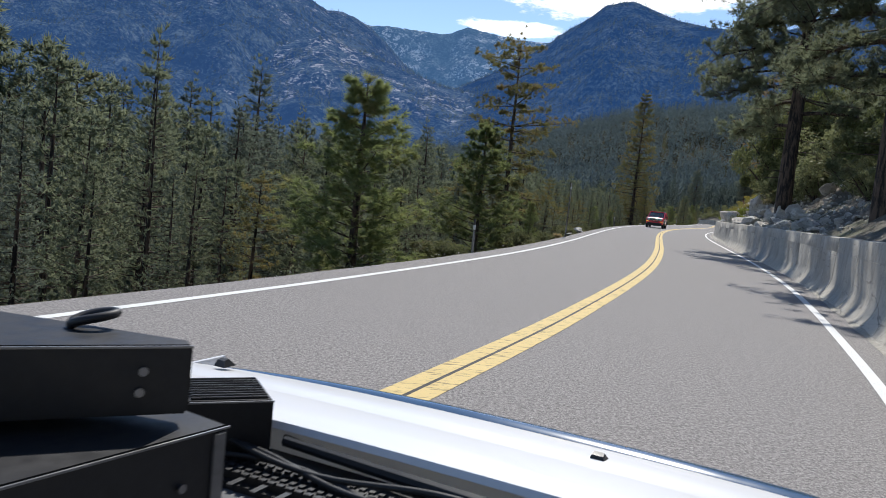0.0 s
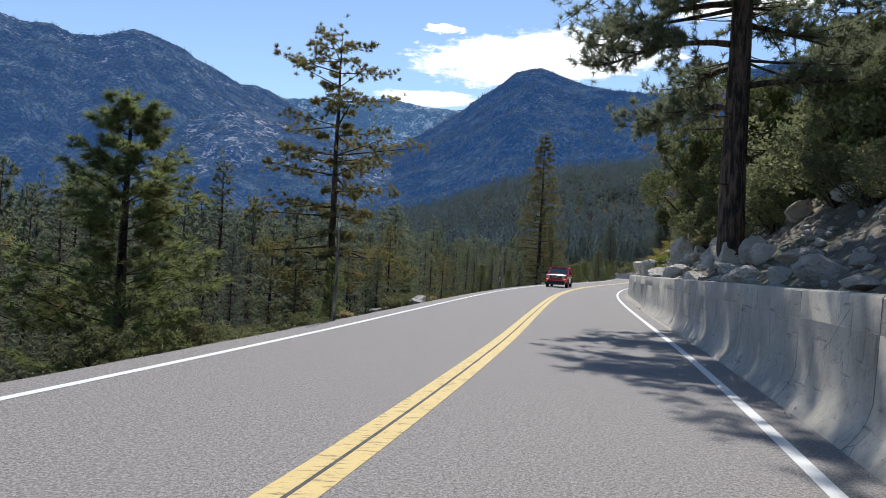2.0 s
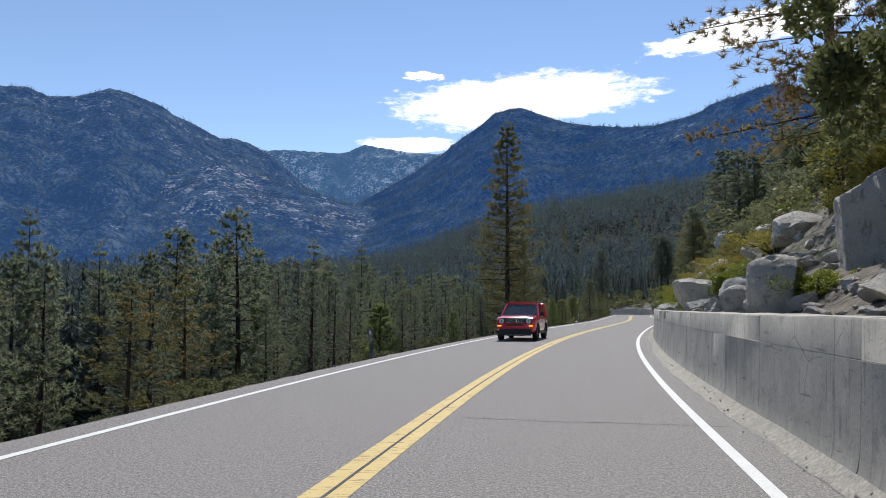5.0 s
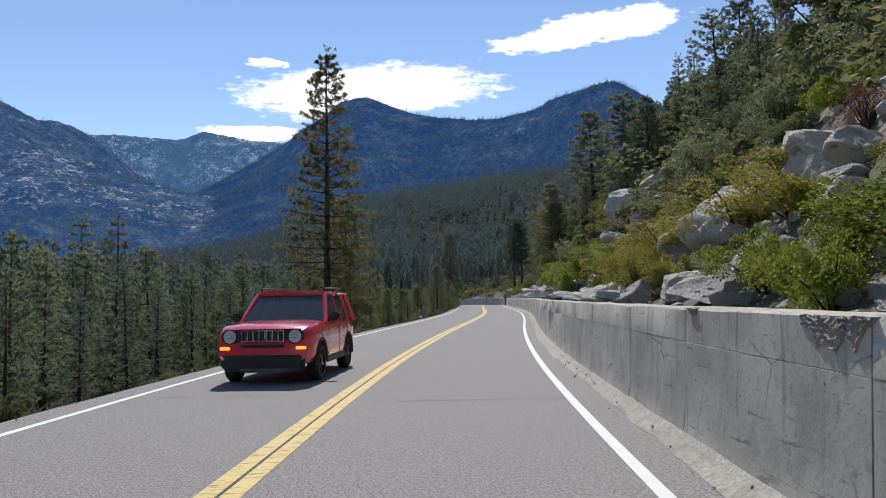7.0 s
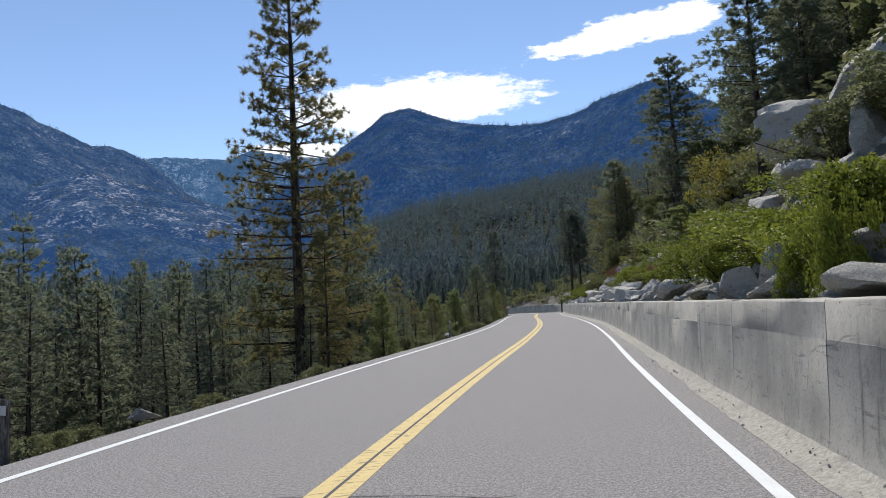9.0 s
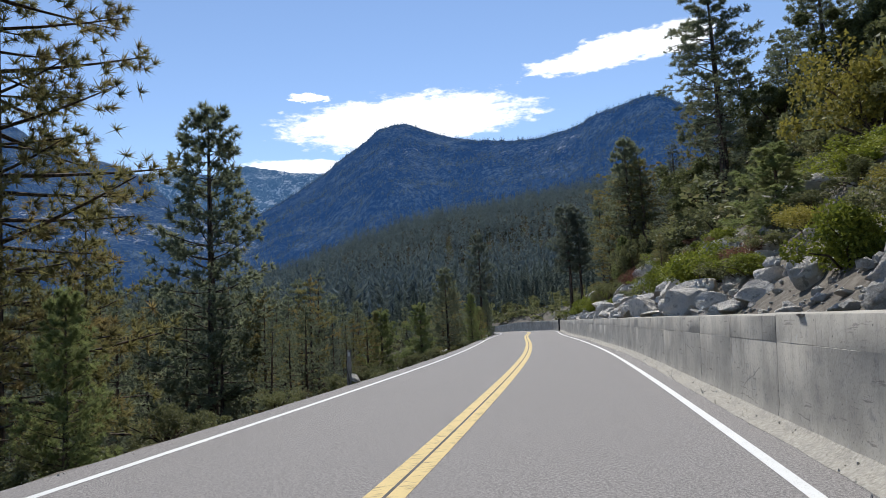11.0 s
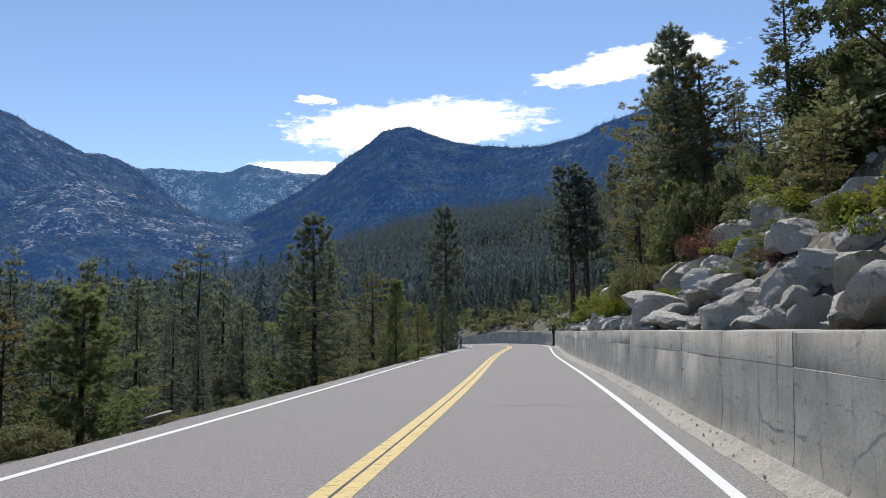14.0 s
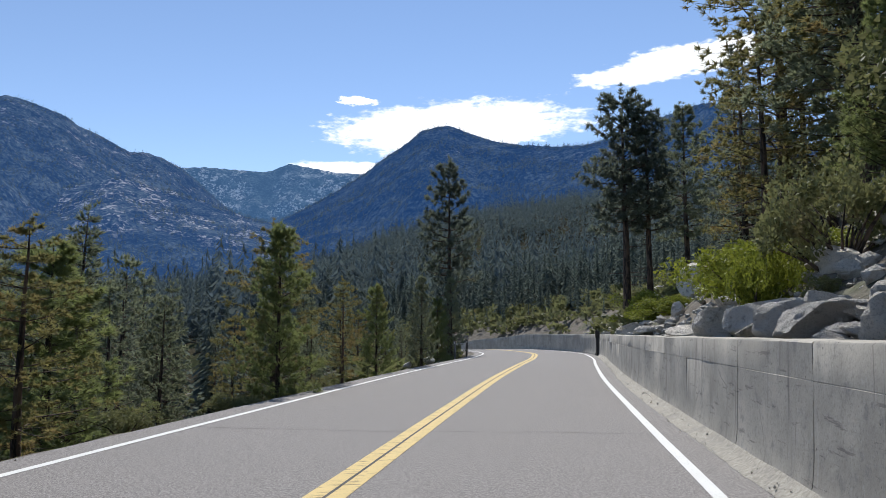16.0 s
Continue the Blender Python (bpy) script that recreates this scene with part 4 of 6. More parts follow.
tree_at("fir_a", 66.5, 172.5, 13.0, 110, 1.0)
tree_at("pine_b", 66.5, 166.5, 18.5, 75, 1.0)
tree_at("pine_dry", 68.5, 169.0, 15.5, 15, 1.1)
tree_at("fir_a", 71.0, 175.0, 18.0, 200, 1.0)
tree_at("pine_young", 61.2, 158.8, 8.2, 45, 1.0)
tree_at("pine_dry", 68.0, 172.0, 17.0, 140, 1.5)
tree_at("pine_mid", 69.5, 165.5, 15.0, 60, 1.4)
tree_at("pine_mid", 66.0, 158.5, 12.0, 220, 1.4)
tree_at("pine_dry", 64.8, 161.5, 15.5, 300, 1.5)
tree_at("fir_a", 73.0, 170.0, 17.5, 10, 1.2)
tree_at("pine_mid", 71.5, 181.0, 15.5, 95, 1.1)
tree_at("pine_dry", 55.0, 141.5, 6.2, 100, 0.9)
tree_at("fir_c", 55.6, 135.2, 14.0, 160, 1.15)
tree_at("pine_young", 47.6, 120.8, 6.6, 100, 2.0)

# the wood on the steep ground below the road; a thin strip of it is open down to the lower road
def in_gap(x, y, half=2.6):
    t = (np.asarray(y) - 112.0) / (238.0 - 112.0)
    return np.abs(np.asarray(x) - (36.5 + (50.8 - 36.5) * t)) < half + 0.8 * t


r = np.random.default_rng(77)
placed = [(-2.9, 18.1), (0.3, 32.2), (2.6, 55.2), (26.2, 116.5), (29.5, 132.2), (44.7, 154.2), (59.7, 198.6)]
count = 0
while count < 400:
    i = int(r.integers(0, at_y(205)))
    d = -(6.6 + 42 * r.random() ** 1.25)
    x, y = LINE[i] + RIGHT[i] * d + r.normal(0, 0.6, 2)
    dd = road_frame([(x, y)])[0][0]
    if dd > -6.2 or any((x - a) ** 2 + (y - b) ** 2 < 3.2 for a, b in placed) or (y > 135 and in_gap(x, y)):
        continue
    placed.append((x, y))
    z = float(ground_z(np.array([x]), np.array([y]))[0]) - 0.3
    small = dd > -12
    top = 1.1 + abs(dd) * r.uniform(0.02, 0.19) + (2.5 if r.random() < 0.12 and not small else 0)
    kind = ["fir_c", "pine_mid", "pine_dry", "fir_a", "pine_mid"][int(r.integers(0, 5))] if small else ["fir_a", "fir_b", "pine_mid", "fir_c", "pine_mid", "fir_b"][int(r.integers(0, 6))]
    h = min(top - z, 24.0)
    tree(kind, x, y, z, max(h, 2.2), r.uniform(0, 360), r.uniform(0.85, 1.15), r.normal(0, 1.5), "trees below the road")
    count += 1

# trees and thickets up the hillside on the right
count = 0
while count < 140:
    i = int(r.integers(at_y(40), at_y(205)))
    d = 12 + 52 * r.random() ** 1.2
    x, y = LINE[i] + RIGHT[i] * d + r.normal(0, 1.0, 2)
    if road_frame([(x, y)])[0][0] < (12.5 if y < 120 else 20.0):
        continue
    z = float(ground_z(np.array([x]), np.array([y]))[0]) - 0.3
    kind = ["pine_b", "pine_mid", "pine_dark", "fir_a", "fir_c", "pine_mid"][int(r.integers(0, 6))]
    tree(kind, x, y, z, r.uniform(5.0, 11.5) * (0.7 if y < 100 else 1.0), r.uniform(0, 360), r.uniform(0.95, 1.3), r.normal(0, 2), "trees on the hillside")
    count += 1


# ---- distant woods, trees that nobody could count ----
def simple_conifer(seed, layers, arms, slim, bare, wide=0.5):
    """One far conifer a metre high: trunk and drooping jagged arms."""
    r = np.random.default_rng(seed)
    parts = [ring_tube([(0, 0, 0), (0, 0, 0.97)], [0.011, 0.003], 3)] if layers > 20 else []
    v, f = [], []
    for k in range(layers):
        t = k / layers
        dz = (1 - bare) / layers
        for a in range(arms):
            z = bare + (1 - bare) * t + r.uniform(-0.5, 0.6) * dz
            L = (slim * (1 - t) ** 0.75 + 0.012) * r.uniform(0.55, 1.3)
            az = math.tau * (a + r.uniform(-0.4, 0.4)) / arms + k * 1.9
            o, s = np.array([math.cos(az), math.sin(az), 0]), np.array([-math.sin(az), math.cos(az), 0])
            half, drop, twist = (wide * L + 0.002) * r.uniform(0.7, 1.3), L * r.uniform(0.1, 0.7), r.normal(0, 0.4)
            b = len(v)
            v += [np.array([0, 0, z + min(dz, 0.05) * 0.9]), o * L + s * half + [0, 0, z - drop + twist * half], o * L * 0.85 - s * half + [0, 0, z - drop * 0.8 - twist * half]]
            f += [[b, b + 1, b + 2]]
    b = len(v)
    for k in range(3):
        az = math.tau * k / 3
        v += [np.array([0, 0, 1.01]), np.array([math.cos(az), math.sin(az), 0]) * 0.011 + [0, 0, 0.90], np.array([math.cos(az + 1.2), math.sin(az + 1.2), 0]) * 0.011 + [0, 0, 0.90]]
        f += [[b + 3 * k, b + 3 * k + 1, b + 3 * k + 2]]
    parts.append((np.array(v), np.array(f)))
    return gather(parts)


def wood_of(name, label, protos, x, y, z, h, wide, mat, seed):
    r = np.random.default_rng(seed)
    kind = r.integers(0, len(protos), len(x))
    vs, fs, k = [], [], 0
    for p, (bv, bf) in enumerate(protos):
        pick = np.flatnonzero(kind == p)
        a = r.uniform(0, math.tau, len(pick))
        c, s = np.cos(a)[:, None], np.sin(a)[:, None]
        w, hh = (wide[pick] * h[pick])[:, None], h[pick][:, None]
        X = (bv[None, :, 0] * c - bv[None, :, 1] * s) * w + x[pick][:, None]
        Y = (bv[None, :, 0] * s + bv[None, :, 1] * c) * w + y[pick][:, None]
        Z = bv[None, :, 2] * hh + z[pick][:, None]
        vs.append(np.stack([X, Y, Z], -1).reshape(-1, 3))
        fs.append((bf[None] + (np.arange(len(pick)) * len(bv))[:, None, None]).reshape(-1, 3) + k)
        k += len(pick) * len(bv)
    return tagged(raw(name, np.concatenate(vs), np.concatenate(fs), mat), label, "forest", kind="stuff")


# bluer than the valley trees: distance haze is tinted into the leaf colour
FARWOOD = make_leaf("haze_tinted_conifers", (0.020, 0.032, 0.034), (0.20, 0.245, 0.24), (0.15, 0.145, 0.13), 0.0, sheen=0.9, thin_share=0.2)
VALLEY = make_leaf("valley_conifers", (0.022, 0.034, 0.033), (0.25, 0.295, 0.25), (0.18, 0.15, 0.085), 0.0, sheen=0.9, thin_share=0.28)
r = np.random.default_rng(5)
mids = [simple_conifer(s, 44, 7, w, b, 0.13) for s, w, b in ((1, 0.13, 0.08), (2, 0.10, 0.22), (3, 0.15, 0.05), (4, 0.10, 0.34))]
lows = [simple_conifer(s, 15, 5, w, b, 0.16) for s, w, b in ((5, 0.14, 0.08), (6, 0.11, 0.2), (7, 0.16, 0.05))]
slims = [simple_conifer(s, 8, 4, w, b, 0.22) for s, w, b in ((15, 0.15, 0.06), (16, 0.12, 0.18), (17, 0.17, 0.05))]
# valley side, 40 to 170 m out
n_mid = 2000
az, rad = np.radians(r.uniform(-40, 75, n_mid * 2)), 45 + 190 * r.random(n_mid * 2) ** 0.8
mx, my = 30 - np.sin(az) * rad, r.uniform(0, 150, n_mid * 2) + np.cos(az) * rad * 0.8
md, _ = road_frame(np.stack([mx, my], 1))
ok = np.flatnonzero((md < -42) | ((md > 38) & (my > 120)) | ((md > 9) & (my > 215)) | ((md < -10) & (my > 235)))
ok = ok[~((my[ok] < 240) & in_gap(mx[ok], my[ok], 2.4))][:n_mid]
mx, my = mx[ok], my[ok]
md = md[ok]
ex, ey = r.uniform(40, 135, 700), r.uniform(196, 330, 700)
ed, _ = road_frame(np.stack([ex, ey], 1))
ok = ((ed > 7.5) | (ed < -8)) & ~((ey < 240) & in_gap(ex, ey))
mx, my, md = np.r_[mx, ex[ok]], np.r_[my, ey[ok]], np.r_[md, ed[ok]]
mz = ground_z(mx, my)
mh = np.clip(1.5 + np.abs(md) * r.uniform(0.02, 0.095, len(mx)) + r.uniform(-1, 1, len(mx)) - mz, 6, 29)
mh = np.where(md > 0, np.clip(3 + md * 0.13, 3, 13) * r.uniform(0.6, 1.2, len(mx)), mh)
wood_of("valley_forest", "dense conifer forest on the valley side", mids, mx, my, mz - 0.3, mh, r.uniform(0.85, 1.2, len(mx)), VALLEY, 6)
# wooded rise ahead
n_far = 25000
az, rad = np.radians(r.uniform(-58, 48, n_far)), 190 + 800 * r.random(n_far) ** 0.8
fx, fy = HUB[0] - np.sin(az) * rad, HUB[1] + np.cos(az) * rad
fd, _ = road_frame(np.stack([fx, fy], 1))
ok = np.abs(fd) > 26
fx, fy = fx[ok], fy[ok]
clump = waves(fx, fy, 70, 61)
ok = clump > -0.75
fx, fy = fx[ok], fy[ok]
far_off = np.hypot(fx - HUB[0], fy - HUB[1]) > 430
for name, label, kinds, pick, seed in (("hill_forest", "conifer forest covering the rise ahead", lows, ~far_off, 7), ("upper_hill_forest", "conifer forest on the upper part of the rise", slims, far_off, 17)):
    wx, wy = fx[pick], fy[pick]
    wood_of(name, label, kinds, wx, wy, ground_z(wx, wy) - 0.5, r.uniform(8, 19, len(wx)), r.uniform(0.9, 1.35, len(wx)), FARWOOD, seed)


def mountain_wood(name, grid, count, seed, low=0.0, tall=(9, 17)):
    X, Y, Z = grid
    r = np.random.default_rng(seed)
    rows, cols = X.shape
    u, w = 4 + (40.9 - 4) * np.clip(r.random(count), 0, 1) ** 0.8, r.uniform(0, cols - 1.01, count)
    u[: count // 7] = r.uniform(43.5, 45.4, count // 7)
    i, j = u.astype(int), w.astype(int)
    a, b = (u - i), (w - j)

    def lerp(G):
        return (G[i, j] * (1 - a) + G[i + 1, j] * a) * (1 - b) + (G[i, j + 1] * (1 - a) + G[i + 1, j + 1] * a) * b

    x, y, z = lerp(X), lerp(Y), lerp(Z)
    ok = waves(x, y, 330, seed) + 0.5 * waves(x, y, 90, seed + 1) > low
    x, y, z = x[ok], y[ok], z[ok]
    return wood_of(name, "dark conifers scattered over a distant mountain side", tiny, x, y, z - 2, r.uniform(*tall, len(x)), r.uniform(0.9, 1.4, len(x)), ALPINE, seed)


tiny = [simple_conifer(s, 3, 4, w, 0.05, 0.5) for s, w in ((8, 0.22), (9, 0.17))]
# the faint blue emission stands in for haze over these trees
ALPINE = make_leaf("hazed_alpine_conifers", (0.014, 0.020, 0.016), (0.15, 0.165, 0.115), None, sheen=0.95, thin_share=0.15, haze_glow=(0.010, 0.030, 0.080))
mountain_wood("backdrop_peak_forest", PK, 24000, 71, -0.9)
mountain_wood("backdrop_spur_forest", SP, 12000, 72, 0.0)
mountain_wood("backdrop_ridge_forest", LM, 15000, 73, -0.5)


# ---- boulders ----
def boulder_mesh(seed, flat):
    """A block of granite about one metre wide: a lump cut by planes, with worn edges and a rough skin."""
    r = random.Random(seed)
    bm = bmesh.new()
    bmesh.ops.create_icosphere(bm, subdivisions=4, radius=0.60)
    planes = [(Vector((r.gauss(0, 1), r.gauss(0, 1), r.gauss(0, 0.9))).normalized(), r.uniform(0.29, 0.44)) for _ in range(10)]
    off = Vector((r.uniform(0, 50), r.uniform(0, 50), 0))
    for v in bm.verts:
        p = v.co.copy()
        p += p.normalized() * noise.noise(p * 2.2 + off) * 0.07
        for normal, far in planes:
            over = p.dot(normal) - far
            if over > 0:
                p -= normal * over
        p += p.normalized() * (0.03 * abs(noise.noise(p * 3.5 + off)) - 0.02 + noise.noise(p * 8.0 + off) * 0.022 + noise.noise(p * 19.0 + off) * 0.012)
        crack = abs(noise.noise(p * 2.6 - off))
        if crack < 0.06:
            p -= p.normalized() * (0.06 - crack) * 0.7
        v.co = (p.x, p.y, p.z * flat)
    me = bpy.data.meshes.new("boulder")
    bm.to_mesh(me)
    bm.free()
    me.materials.append(GRANITE)
    me.shade_smooth()
    me.set_sharp_from_angle(angle=radians(26))
    return me


BOULDERS = [boulder_mesh(s, f) for s, f in ((1, 0.9), (2, 0.75), (3, 1.0), (4, 0.65), (5, 0.85), (6, 0.7), (7, 1.0), (8, 0.55), (9, 0.8), (10, 0.95))]
rock_rng = random.Random(4)


def clear_of_wall(x, y, half):
    """The place, moved up the bank where a thing that wide would hang over the wall."""
    d, i = road_frame([(x, y)])
    more = max(0.0, 4.5 + half - d[0]) if d[0] > 3 else 0.0
    return x + RIGHT[i[0], 0] * more, y + RIGHT[i[0], 1] * more


def boulder(x, y, wide, high, label="", sink=0.25, group="boulders above the wall", land=None):
    z = float((land or bank_z)(np.array([x]), np.array([y]))[0])
    ob = new("boulder", rock_rng.choice(BOULDERS))
    ob.matrix_basis = pose(x, y, z + high * (0.5 - sink), rock_rng.uniform(-14, 14), rock_rng.uniform(-14, 14), rock_rng.uniform(0, 360)) @ Matrix.Diagonal((wide, wide * rock_rng.uniform(0.8, 1.15), high * 1.1, 1))
    size = "huge" if wide > 2.0 else "large" if wide > 0.9 else "small"
    return tagged(ob, label or size + " pale grey granite boulder on the bank above the wall", "boulder", group)


ROCKS_A = [(11.6, 25.9, 0.48, 0.25), (12.4, 28.1, 0.74, 0.39), (13.5, 33, 0.46, 0.51), (13.7, 34, 0.47, 0.30), (14.9, 34.9, 0.44, 0.60), (14.3, 35.3, 0.95, 0.38), (15, 35.6, 0.56, 0.60),
    (15.3, 38.4, 0.90, 0.75), (17.7, 38.4, 0.83, 0.58), (15, 39.4, 0.65, 0.32), (16.4, 44.4, 1.02, 0.58), (18.1, 46.7, 1.02, 0.90), (18, 51, 0.98, 0.59), (19.4, 56.1, 0.90, 0.95),
    (20, 57.5, 0.52, 0.30), (19.9, 58.6, 0.65, 0.70), (24.6, 63.6, 0.23, 0.28), (21.9, 63.7, 0.14, 0.25), (22, 64.2, 0.21, 0.28), (22, 64.6, 1.03, 0.43), (22.4, 65, 0.61, 0.23),
    (22.4, 66.3, 1.25, 1.25)]
ROCKS_B = [(25.9, 66.6, 1.60, 1.05), (27.5, 69, 0.54, 0.46), (26.2, 71.3, 0.62, 0.38), (28.2, 71.6, 1.25, 0.75), (25, 71.6, 0.71, 0.27), (24.7, 72.2, 0.85, 0.39), (27.8, 72.7, 0.73, 0.83),
    (29.7, 72.8, 0.75, 0.80), (25.4, 73.8, 0.74, 0.41), (28.8, 74.8, 0.70, 0.50), (25.8, 75.5, 0.87, 0.39), (27.9, 75.8, 1.50, 0.90), (26.3, 76.8, 0.33, 0.29), (27.7, 76.9, 0.96, 0.81),
    (27.7, 78.1, 0.37, 0.30), (27.1, 78.9, 0.66, 0.20), (27.1, 79.4, 0.98, 0.41), (29.5, 81.2, 0.64, 0.29), (30.4, 83.2, 0.84, 0.58), (28.9, 84, 0.82, 0.27), (30.3, 85.6, 0.90, 0.47),
    (31.4, 86.3, 0.68, 0.61)]
ROCKS_C = [(30.4, 88, 0.86, 0.55), (31.5, 89.3, 0.73, 0.52), (31.5, 90.8, 0.73, 0.46), (31.8, 91.4, 0.58, 1.20), (32.7, 93.6, 0.57, 0.57), (34.2, 94.1, 0.64, 0.64), (33.9, 96.6, 0.77, 0.59),
    (38.7, 97, 0.76, 1.58), (38.3, 97.4, 1.06, 0.60), (38.6, 98.8, 1.40, 1.40), (36.1, 101.8, 0.88, 0.96), (37.8, 106.3, 1.08, 0.94), (43.5, 119.8, 1.45, 0.83),
    (43.8, 120.9, 0.53, 0.36), (49.6, 121.8, 1.96, 0.98), (44.3, 122.1, 0.69, 0.55), (45.8, 122.9, 0.69, 0.98), (46.5, 124.5, 0.73, 0.77), (45.2, 124.5, 0.96, 0.33), (47.2, 126.8, 1.28, 0.86),
    (50.5, 127.7, 0.83, 0.67)]
ROCKS_D = [(47.6, 128.5, 0.61, 0.37), (46.8, 128.7, 1.12, 0.75), (51.2, 129.6, 0.82, 0.55), (49.3, 131.2, 1.01, 0.72), (49.4, 132.3, 0.99, 0.38), (48.6, 133.3, 0.94, 0.87), (51.7, 133.4, 0.83, 0.58),
    (48.8, 133.9, 0.59, 0.45), (49.1, 134.9, 0.44, 0.44), (50, 135.2, 0.58, 0.73), (49.6, 136.2, 0.72, 0.20), (50.2, 136.6, 0.39, 0.47), (50, 136.6, 0.42, 0.27), (51.1, 137.1, 0.85, 0.57),
    (50.1, 137.7, 0.43, 0.30), (50.4, 138.5, 1.18, 0.65), (51, 140.4, 0.48, 0.37), (54.8, 142.8, 1.04, 0.71), (52, 143, 0.82, 0.67), (53.3, 143.8, 1.32, 0.79), (52.6, 144.7, 1.23, 0.79),
    (55.8, 145.6, 0.99, 0.81)]
ROCKS_E = [(54.4, 145.8, 0.52, 0.35), (57.1, 146, 1.41, 1.17), (53.1, 146.2, 0.77, 1.00), (53.5, 147, 2.06, 0.77), (56.7, 148.4, 0.79, 0.79), (57, 149.5, 1.02, 0.73), (54.3, 149.8, 0.53, 0.53),
    (55, 151.9, 0.61, 0.57), (55.3, 152.7, 0.36, 0.26), (58.4, 153.4, 1.76, 1.08), (56.2, 153.9, 0.55, 0.37), (55.8, 154.2, 0.96, 0.58), (56, 154.8, 0.79, 0.53), (56.6, 155.1, 0.57, 0.36),
    (56.4, 156, 0.70, 0.47), (56.8, 156.5, 1.09, 0.61), (57.2, 158.6, 0.69, 0.64), (58.4, 162.2, 0.87, 0.37), (60.7, 168.7, 0.88, 0.62), (65.6, 174.7, 1.36, 1.59), (63.2, 175.8, 0.92, 0.58),
    (66.5, 184.8, 0.76, 0.61)]
ROCKS_F = [(74.7, 196.6, 1.20, 1.20), (41.9, 98.8, 3.6, 2.5), (43.2, 103.7, 3.8, 2.0), (41.9, 105.0, 1.6, 0.9), (40.2, 97.0, 1.5, 1.0), (44.6, 101.0, 2.6, 2.0), (21.0, 55.6, 1.4, 1.6), (23.2, 48.6, 1.9, 1.7), (42.0, 116.1, 0.7, 0.56), (41.3, 113.6, 0.51, 0.44), (41.2, 114.2, 0.63, 0.35), (46.6, 125.3, 1.55, 1.0),
    (42.1, 114.1, 0.62, 0.41), (48.4, 125.4, 2.0, 0.85), (53.0, 142.6, 0.95, 0.55), (58.0, 149.4, 1.5, 1.15), (49.3, 123.2, 1.9, 0.7), (28.6, 74.0, 0.9, 0.6), (29.4, 75.2, 1.0, 0.7), (30.2, 76.4, 1.1, 0.8), (29.6, 73.4, 0.8, 0.6)]
for x, y, w, h in ROCKS_A + ROCKS_B + ROCKS_C + ROCKS_D + ROCKS_E + ROCKS_F:
    boulder(*clear_of_wall(x, y, w * 0.5), w * 1.2, h * 1.15)
for first, last, number in ((30, 60, 26), (60, 80, 24), (82, 104, 26), (104, 126, 40), (126, 168, 46), (168, 192, 14)):
    for _ in range(number):
        y = rock_rng.uniform(first, last)
        d = 4.75 + 3.2 * rock_rng.random() ** 1.7
        p = spot(y, d)
        w = rock_rng.uniform(0.22, 0.70) * (1.1 if d > 5.4 else 0.85)
        boulder(p.x, p.y, w, w * rock_rng.uniform(0.55, 0.85))
for first, last, number in ((34, 60, 6), (60, 80, 4), (92, 104, 3), (108, 168, 30)):
    for _ in range(number):
        p = spot(rock_rng.uniform(first, last), 4.9 + 4.5 * rock_rng.random() ** 1.2)
        w = rock_rng.uniform(0.6, 1.25)
        boulder(p.x, p.y, w, w * rock_rng.uniform(0.6, 0.9))
for y, d, w, h in ((38.2, -4.55, 0.42, 0.13), (43.5, -4.7, 0.6, 0.2), (45.2, -4.85, 0.6, 0.25), (88.5, -4.9, 0.35, 0.2), (92.6, -4.8, 0.5, 0.25), (121.0, -4.85, 0.5, 0.22), (139.5, -4.8, 0.7, 0.2), (178.0, -4.9, 0.5, 0.3), (183.0, -5.1, 0.7, 0.35)):
    p = spot(y, d)
    boulder(p.x, p.y, w, h, "pale granite stone on the gravel verge", 0.15, "stones on the verge", lambda a, b: np.array([-0.08]))


# ---- shrubs ----
def shrub_mesh(name, seed, mat, leaves=2600, size=0.06, lumps=7, stems=14, low=0.22, top=0.62, wide=0.20, fat=(0.16, 0.30)):
    """A mound one metre wide and one metre high, made of leaves on stems."""
    r = np.random.default_rng(seed)
    c = np.c_[r.normal(0, wide, (lumps, 2)), r.uniform(low, top, lumps)]
    rad = r.uniform(*fat, lumps)
    k = r.integers(0, lumps, leaves)
    d = r.normal(0, 1, (leaves, 3))
    d /= np.linalg.norm(d, axis=1)[:, None]
    at = c[k] + d * (rad[k] * r.uniform(0.55, 1.08, leaves))[:, None]
    at[:, 2] = np.abs(at[:, 2])
    way = d + [0, 0, 0.5]
    v, f = blades(at, way / np.linalg.norm(way, axis=1)[:, None], 1, size * 1.0, size * 0.5, 0.9, r)
    wood = []
    for i in range(stems):
        tip = c[i % lumps] * 0.96 + r.normal(0, 0.03, 3)
        wood.append(ring_tube([(0, 0, -0.1), tip * [0.5, 0.5, 0.55] + r.normal(0, 0.04, 3), tip], [0.02, 0.012, 0.004], 3))
    made = []
    for what, (vv, ff), m in (("foliage", (v, f), mat), ("branchwork", gather(wood), BARK)):
        ob = raw(what, vv, ff, m)
        made.append(ob.data)
        bpy.data.objects.remove(ob)
    return made


